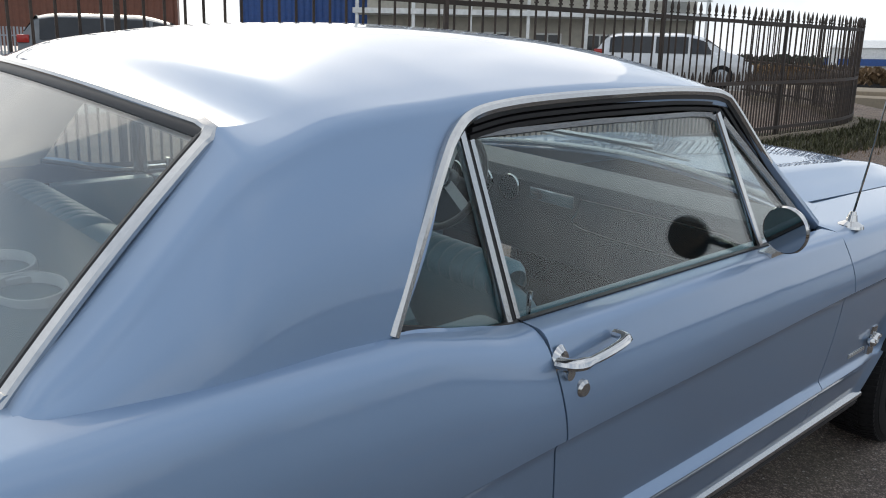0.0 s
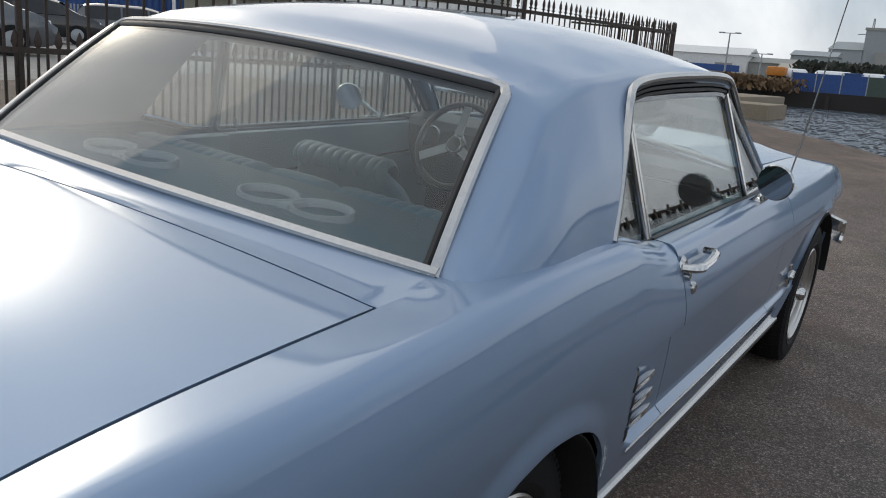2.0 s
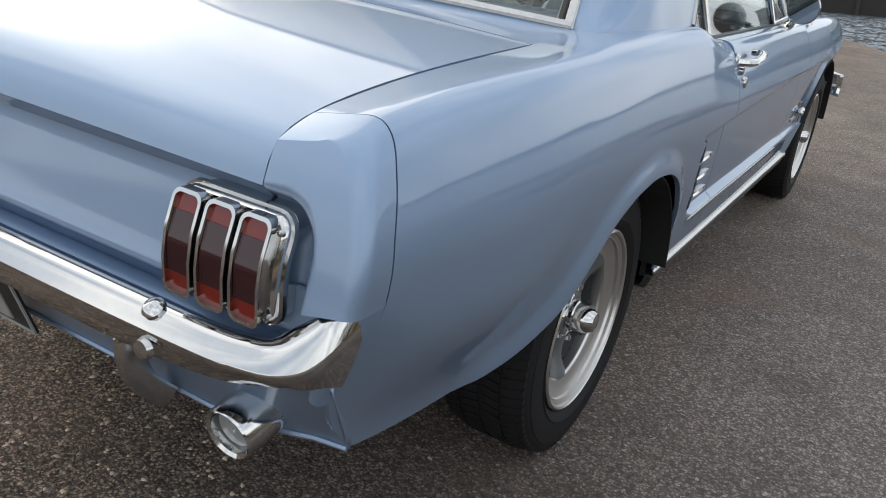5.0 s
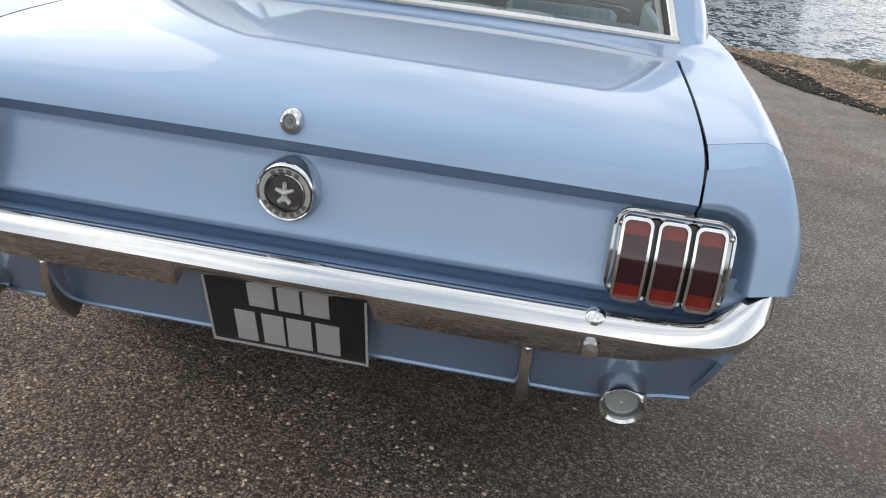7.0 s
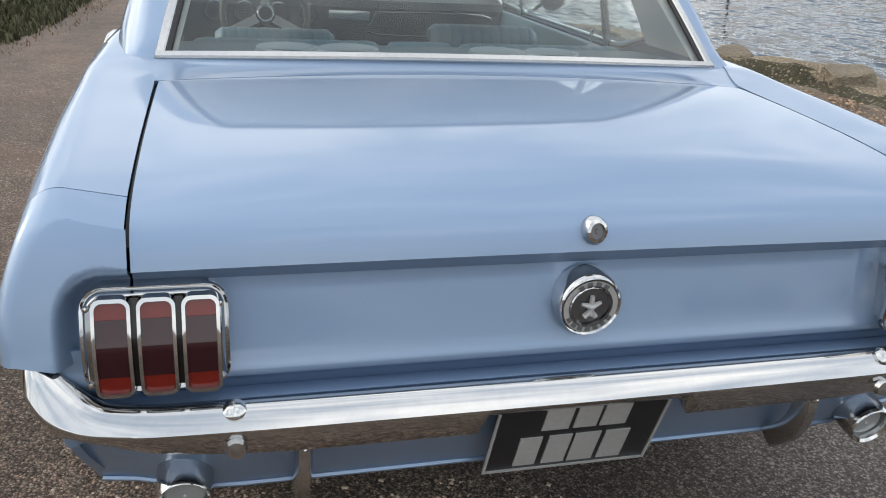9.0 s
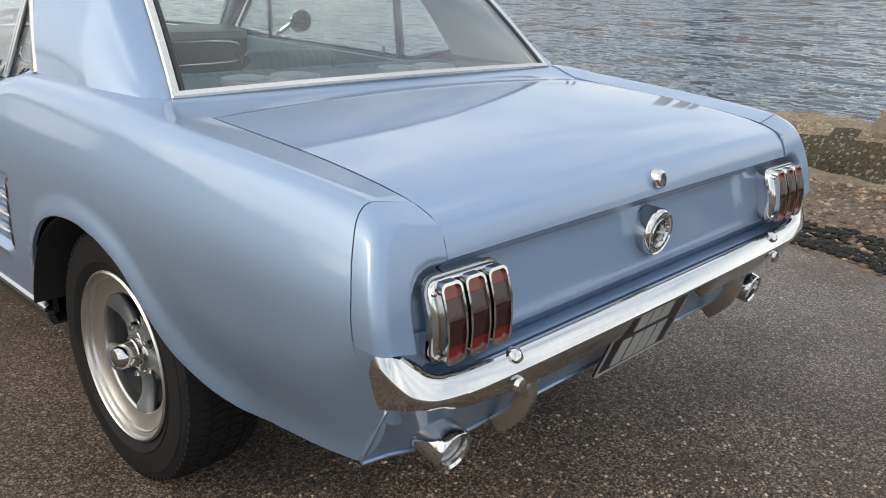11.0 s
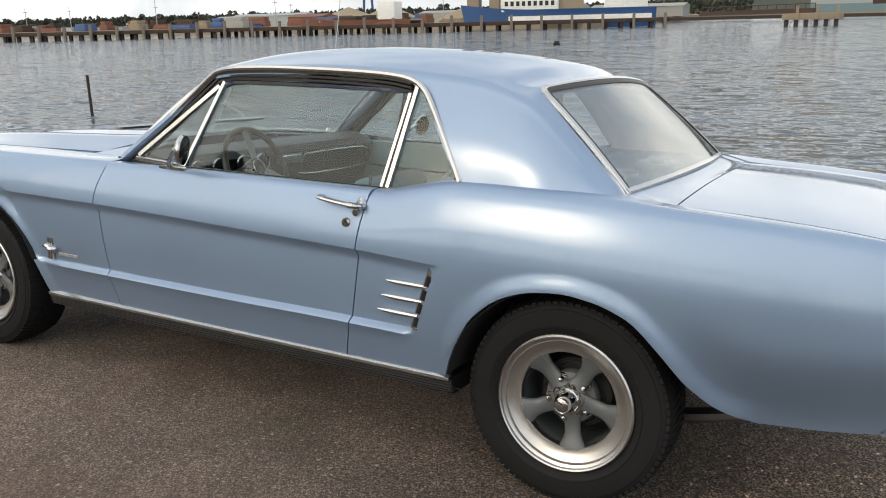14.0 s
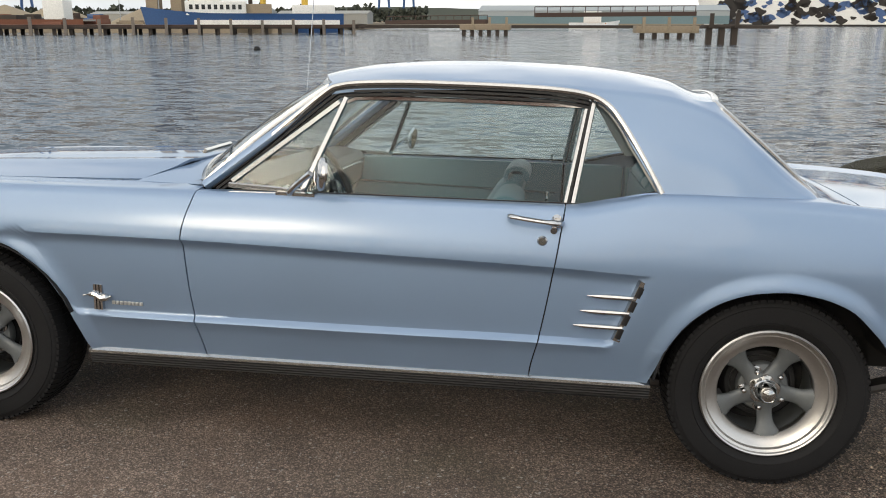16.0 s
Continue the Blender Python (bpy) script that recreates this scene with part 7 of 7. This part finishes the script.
def woods(name, label, x0, y0, x1, y1, z, h, number, leaf, seed, mat=None):
    """A far belt of dark trees: many small leaf clumps heaped into uneven crowns."""
    r = random.Random(seed)
    verts, faces = [], []
    for _ in range(number):
        t = r.random()
        crown = h * (0.55 + 0.45 * noise.noise(Vector((t * math.hypot(x1 - x0, y1 - y0) * 0.22, seed, 0))))
        cx, cy = lerp(x0, x1, t) + r.uniform(-2, 2), lerp(y0, y1, t) + r.uniform(-3, 3)
        cz = z + crown * r.random() ** 0.7
        a, b = r.uniform(0, 6.28), r.uniform(-0.8, 0.8)
        s = leaf * r.uniform(0.5, 1.3)
        u = Vector((math.cos(a), math.sin(a), b)) * s
        w = Vector((-math.sin(a) * 0.4, math.cos(a) * 0.4, 1.0)) * s
        o = len(verts)
        for q in (u, w, -u, -w * 0.7):
            verts.append((cx + q.x, cy + q.y, cz + q.z))
        faces.append((o, o + 1, o + 2, o + 3))
    ob = part(name, (verts, faces), mat or FOREST, angle=180)
    return tagged(ob, label, "trees", kind="stuff")


woods("tree_belt", "belt of dark evergreen trees behind the tankers", -20, 113, 22, 105, 0.35, 5.6, 6000, 0.42, 21)
woods("bare_scrub", "brown bare scrub on the inlet bank", -36, 70, -17, 91, 0.2, 2.4, 3500, 0.26, 22, DEAD)
woods("tree_belt_far", "line of bare trees behind the far sheds", -90, 170, -26, 150, 0.35, 6.0, 4000, 0.5, 23)

# ---- jetty, ships and far shore across the harbour ----
jetty = thing("jetty", "long dark timber jetty on piles", "jetty", at=Matrix.Translation((172, 37, 0)) @ Matrix.Rotation(math.radians(20), 4, "Z"))
part("deck", box(0, 7, 0, 330, -0.05, 0.75), TIMBER_RED, jetty)
part("edge_beam", box(-0.4, 0.0, 0, 330, 0.0, 0.35), TIMBER, jetty)
GREYPILE = flat_mat("grey_weathered_timber", (0.17, 0.145, 0.125), 0.85)
pile = shared("pile", box(-0.32, 0.32, -0.32, 0.32, -4.0, 0.25), TIMBER)
tall_pile = shared("fender_pile", box(-0.28, 0.28, -0.28, 0.28, -4.0, 1.9), GREYPILE)
for k in range(105):
    for xx in (0.3, 5.5):
        ob = new("pile", pile)
        ob.parent = jetty
        ob.matrix_basis = Matrix.Translation((xx, 0.6 + 3.1 * k + rng.uniform(-0.5, 0.5), 0))
    if k % 2 == 0:
        ob = new("fender_pile", tall_pile)
        ob.parent = jetty
        ob.matrix_basis = Matrix.Translation((-0.7, 1.0 + 3.1 * k, rng.uniform(-0.3, 0.4)))
quay = part("working_quay", box(186, 900, 60, 900, -4, 0.6), CONC)
tagged(quay, kind="structure", label="working quay behind the jetty")


def ship(label, x, y, yaw, length, beam, hull_h, hull, house):
    s = thing("ship", label, "ship", "ships", Matrix.Translation((x, y, WATER_Z)) @ Matrix.Rotation(yaw, 4, "Z"))
    def at(u, v):
        xx = lerp(-length / 2, length / 2, u)
        w = beam / 2 * (1 - max(0.0, (u - 0.72) / 0.28) ** 1.8)
        zz = lerp(-1.0, hull_h * (1 + 0.35 * max(0, (u - 0.6) / 0.4) ** 2), abs(v))
        flare = 1 - 0.25 * (1 - abs(v))
        return xx + 1.5 * max(0, (u - 0.8) / 0.2) * abs(v), math.copysign(w * flare, v), zz
    part("hull", grid(at, steps(0, 1, 24), [-1, -0.8, -0.5, -0.15, 0.15, 0.5, 0.8, 1]), hull, s)
    part("deck", box(-length / 2, length * 0.30, -beam * 0.45, beam * 0.45, hull_h - 0.4, hull_h), house, s)
    return s


sA = ship("blue and white working ship moored behind the jetty", 198, 70, math.radians(108), 46, 10, 4.4, HULLBLUE, WHITE)
part("superstructure", box(0, 14, -4.2, 4.2, 4.4, 7.2, 0.2), WHITE, sA)
part("bridge_deck", box(6, 13, -3.6, 3.6, 7.2, 9.3, 0.2), WHITE, sA)
part("superstructure", box(-21, -11, -4.2, 4.2, 4.4, 6.4, 0.2), WHITE, sA)
part("white_stripe", box(-22, 12, 4.0, 5.1, 1.6, 2.9), WHITE, sA)
part("white_stripe", box(-22, 12, -5.1, -4.0, 1.6, 2.9), WHITE, sA)
for k in range(9):
    part("porthole", box(1 + 1.4 * k, 1.8 + 1.4 * k, 4.15, 4.26, 5.3, 6.4), DARKGLASS, sA)
    part("porthole", box(1 + 1.4 * k, 1.8 + 1.4 * k, -4.26, -4.15, 5.3, 6.4), DARKGLASS, sA)
part("deck_crane", join(tube([(-4, 0, 4), (-4, 0, 11)], 0.7, 8), tube([(-4, 0, 8.5), (10, -3, 9.5)], 0.5, 6)), YELLOW, sA)
part("deck_crane", join(tube([(-14, 0, 4), (-14, 0, 12)], 0.8, 8), tube([(-14, 0, 9), (-24, 0, 12)], 0.4, 6)), YELLOW, sA)
part("mast", tube([(-1, 0, 4), (-1, 0, 16)], 0.5, 8), TIMBER, sA)
part("deck_gear", box(-6, 1, -3, 3, 4.4, 6.6, 0.2), CONC, sA)
sB = ship("low rust-brown barge moored along the quay", 192, 125, math.radians(96), 34, 8, 3.0, RUST, GREYWALL)
part("wheelhouse", box(-12, -7, -2.5, 2.5, 3.0, 7.5, 0.2), WHITE, sB)

ferry = thing("ferry", "large white ferry with dark blue shapes on its hull", "ship", "ships", Matrix.Translation((516, -98, WATER_Z)) @ Matrix.Rotation(math.radians(-106), 4, "Z"))


def ferry_hull(u, v):
    xx = lerp(0, 190, u)
    w = 13 * min(1.0, (u / 0.10 + 0.02) ** 0.6)
    return xx - 6 * (1 - min(1, u / 0.05)) * abs(v), math.copysign(w, v), lerp(-1, 17, abs(v))


part("hull", grid(ferry_hull, [0, 0.01, 0.025, 0.05, 0.08, 0.12, 0.3, 0.6, 1.0], [-1, -0.5, -0.1, 0.1, 0.5, 1]), WHITE, ferry)
part("superstructure", box(22, 188, -12, 12, 17, 30, 0.5), WHITE, ferry)
part("waterline", box(6, 188, -13.15, 13.15, -0.2, 1.0), DARKWALL, ferry)
fr = random.Random(31)
for k in range(150):
    xx, zz, rad = 8 + 177 * fr.random() ** 1.4, fr.uniform(2.5, 14.0), fr.uniform(1.0, 2.8)
    a0 = fr.uniform(0, 6)
    blob = [(xx + rad * 1.3 * math.cos(a) * (1 + 0.35 * math.sin(3 * a + a0)), -13.25, zz + rad * math.sin(a) * (1 + 0.3 * math.cos(2 * a + a0))) for a in steps(0, 2 * math.pi, 18)[:-1]]
    part("painted_shape", (blob, [tuple(range(18))]), DARKWALL if k % 3 else HULLBLUE, ferry, thick=0.05)
part("bow_shape", ([(4 + 14 * t, -12.6 - 0.75 * min(1, t * 2), 2 + 13 * math.sin(t * 2.6)) for t in steps(0, 1, 10)] + [(16 - 12 * t, -13.3 + 0.6 * t, 1.5 + 6 * math.sin(2.2 * (1 - t))) for t in steps(0, 1, 8)], [tuple(range(20))]), DARKWALL, ferry)
for k in range(10):
    part("lifeboat", box(32 + 15 * k, 41 + 15 * k, -13.4, -11.5, 15.5, 18.2, 0.7), ORANGE, ferry)
    part("window_band", box(26 + 15 * k, 39 + 15 * k, -12.1, -11.9, 21, 22.4), DARKGLASS, ferry)

ls = shed("very long grey harbour shed with a teal wall", SHED, 418, -30, math.radians(-94), 116, 26, 6.0, SHED, 0.3)
part("lower_wall", box(-58, 58, 13.0, 13.3, 0, 3.6), SHEDTEAL, ls)
part("lower_wall", box(-58, 58, -13.3, -13.0, 0, 3.6), SHEDTEAL, ls)


def dolphin(label, x, y, lx, ly, top, thick, mat, legs):
    d = thing("mooring_dolphin", label, "platform", "mooring dolphins", Matrix.Translation((x, y, WATER_Z)))
    part("platform", box(-lx / 2, lx / 2, -ly / 2, ly / 2, top - thick, top, 0.08), mat, d)
    for k in range(legs):
        yy = -ly / 2 + ly * (k + 0.3) / legs
        part("leg", box(-lx / 2 + 0.3, -lx / 2 + 0.9, yy, yy + 0.7, -3, top - thick + 0.05), TIMBER, d)
        if k % 2 == 0:
            part("upright", box(-lx / 2 - 0.25, -lx / 2 + 0.15, yy, yy + 0.45, top - thick, top + 1.3), mat, d)
    return d


dolphin("brown concrete mooring platform on piles", 158, 9.4, 6, 9.4, 2.1, 1.0, CONC, 6)
dolphin("brown concrete mooring platform on piles", 135, -20.5, 5, 9.6, 2.0, 1.1, CONC, 5)
dolphin("small dark timber mooring stage", 102, -22.3, 2.5, 4.4, 2.3, 0.35, TIMBER, 3)
bridge = thing("footbridge", "long rust-brown footbridge with railings", "bridge")
for a, b, hz in (((160, 5, 2.6), (170, -26, 2.9), 1.5), ((176, 37, 1.2), (160, 14, 1.4), 1.2)):
    part("girder", strip([a, b], (0, 0, 1), 0.8, 0.5), TIMBER_RED, bridge)
    for k in range(14):
        t = k / 13
        p = Vector(a).lerp(Vector(b), t)
        part("stanchion", tube([p, p + Vector((0, 0, hz))], 0.08, 5), TIMBER_RED, bridge)
    part("hand_rail", tube([Vector(a) + Vector((0, 0, hz)), Vector(b) + Vector((0, 0, hz))], 0.08, 5), TIMBER_RED, bridge)
tug = ship("small white and orange pilot launch", 300, -19, math.radians(-95), 16, 5, 2.2, TANKWHITE, ORANGE)
part("wheelhouse", box(-3, 3, -2, 2, 2.2, 6.0, 0.2), WHITE, tug)
low_pier = part("low_far_jetty", box(255, 262, -70, 60, -0.6, 0.3), TIMBER)
tagged(low_pier, "low dark jetty far across the water", "jetty")

fq = part("far_shore", join(box(600, 2600, -1400, 1600, -4, 1.2), box(186, 640, 58, 70, -4, 0.6)), CONC)
tagged(fq, kind="structure", label="flat far shore")
hx = []
hr = steps(-1, 1, 120)
for a in hr:
    y0 = 2200 * a
    h = 26 + 12 * noise.noise(Vector((a * 3.1, 0, 0))) + 5 * noise.noise(Vector((a * 22, 3, 0))) + 2 * noise.noise(Vector((a * 70, 5, 0)))
    hx += [(1900 + 200 * noise.noise(Vector((a * 4, 7, 0))), y0, -2), (2000, y0, h)]
hills = part("far_hills", (hx, [(2 * i, 2 * i + 2, 2 * i + 3, 2 * i + 1) for i in range(120)]), FOREST)
tagged(hills, kind="structure", label="low wooded hills on the horizon")
woods("harbour_woods", "grey-brown wooded rise behind the working quay", 520, 70, 470, 900, 1.0, 13.0, 12000, 1.5, 24)
for k, (xx, yy, rad, hh) in enumerate(((250, 150, 13, 6.0), (262, 128, 10, 4.6), (285, 190, 16, 6.5))):
    hp = part("gravel_heap", moved(grid(lambda u, v: (rad * u * math.cos(v) * (1 + 0.1 * math.sin(3 * v)), rad * u * math.sin(v), hh * (1 - u) ** 0.85), steps(0, 1, 8), steps(0, 2 * math.pi, 24)), Matrix.Translation((xx, yy, 0.6))), HEAP)
    tagged(hp, "tan gravel heap on the quay", "heap", "gravel heaps")
for k, (xx, yy, ln, hh, mt) in enumerate(((255, 95, 26, 3.6, SHED), (275, 70, 30, 3.2, GREYWALL), (300, 240, 40, 4.2, SHED), (330, 160, 40, 3.6, GREYWALL), (240, 175, 14, 2.8, RUST), (245, 215, 12, 2.8, GREYWALL))):
    shed(("grey" if mt in (SHED, GREYWALL) else "white" if mt is WHITE else "brown" if mt is RUST else "blue") + " low building on the working quay", mt, xx, yy, math.radians(90), ln, 10, hh, None, 0.6, "quay sheds")
for k, (xx, yy, w) in enumerate(((238, 112, 3.6), (240, 105.5, 3.4), (241, 101.5, 2.2))):
    tw = part("concrete_tower", moved(box(-w / 2, w / 2, -w / 2, w / 2, 0, 24, 0.3), Matrix.Translation((xx, yy, 0.6))), CONC)
    tagged(tw, "tall tan concrete tower on the quay", "tower", "concrete towers")
for k, (xx, yy) in enumerate(((590, 108), (600, 92), (520, 330))):
    cr = thing("harbour_crane", "tall blue harbour crane far across the water", "crane", "harbour cranes", Matrix.Translation((xx, yy, 1)))
    for dx in (-3, 3):
        part("leg", tube([(0, dx * 1.4, 0), (0, dx * 0.8, 30)], 0.9, 6), HULLBLUE, cr)
    part("jib", tube([(0, 0, 26), (0, 24, 40)], 0.8, 6), HULLBLUE, cr)
mark = thing("marker_post", "thin dark marker post standing in the water", "post", at=Matrix.Translation((14.5, 20.2, WATER_Z)))
part("post", tube([(0, 0, -2.5), (0.02, 0, 1.25)], 0.045, 8), TIMBER, mark)
buoy = thing("mooring_buoy", "small dark mooring buoy on the water", "buoy", at=Matrix.Translation((75, 26, WATER_Z)))
part("float", moved(lathe([(0.0005, -0.2), (0.3, -0.1), (0.35, 0.1), (0.2, 0.35), (0.0005, 0.4)], 14, "z"), Matrix.Identity(4)), DARK, buoy)

# Stacked cargo, timber and gear along the working quay.
cr2 = random.Random(77)
tones = ((RUST, "rust-brown"), (TIMBER_RED, "brown timber"), (GREYWALL, "grey"), (TIMBER, "dark timber"), (CONC, "tan"), (RUST, "rust-brown"), (SHED, "pale grey"), (HULLBLUE, "blue"))
for k in range(110):
    mt, tone_name = tones[cr2.randrange(len(tones))]
    xx, yy = cr2.uniform(188, 236), 62 + 2.5 * k + cr2.uniform(-2, 2)
    lx, ly, hh = cr2.uniform(2, 5), cr2.uniform(2.5, 9), cr2.uniform(0.9, 3.0)
    st = thing("cargo_stack", tone_name + " stack of cargo standing on the quay", "cargo", "cargo on the quay", Matrix.Translation((xx, yy, 0.6)))
    part("lower_tier", box(-lx / 2, lx / 2, -ly / 2, ly / 2, 0, hh * 0.6, 0.06), mt, st)
    part("upper_tier", box(-lx / 2 + 0.3, lx / 2 - 0.2, -ly / 2 + cr2.uniform(0.2, 1.0), ly / 2 - cr2.uniform(0.2, 1.0), hh * 0.6, hh, 0.06), mt, st)
for k in range(9):
    yy = 66 + 31 * k + cr2.uniform(-8, 8)
    ms = thing("quay_mast", "thin grey lighting mast on the quay", "mast", "quay masts", Matrix.Translation((cr2.uniform(200, 250), yy, 0.6)))
    part("pole", tube([(0, 0, 0), (0, 0, cr2.uniform(7, 13))], [0.16, 0.08], 6), GALV, ms)
    part("head", box(-0.2, 0.2, -0.8, 0.8, 6.8, 7.0), GALV, ms)

# The harbour's far side, turned as one about the slipway.
HARBOUR = Matrix.Translation((-3.2, -1.2, 0)) @ Matrix.Rotation(radians(1.65), 4, "Z") @ Matrix.Translation((3.2, 1.2, 0))
for ob in [o for o in scene.objects if o.parent is None and o.type in ("MESH", "EMPTY")]:
    middle = ob.matrix_basis.translation + (Vector(ob.bound_box[0]) + Vector(ob.bound_box[6])) / 2 if ob.type == "MESH" else ob.matrix_basis.translation
    if middle.x > 70 and ob.name not in ("water", "ground"):
        ob.matrix_basis = HARBOUR @ ob.matrix_basis
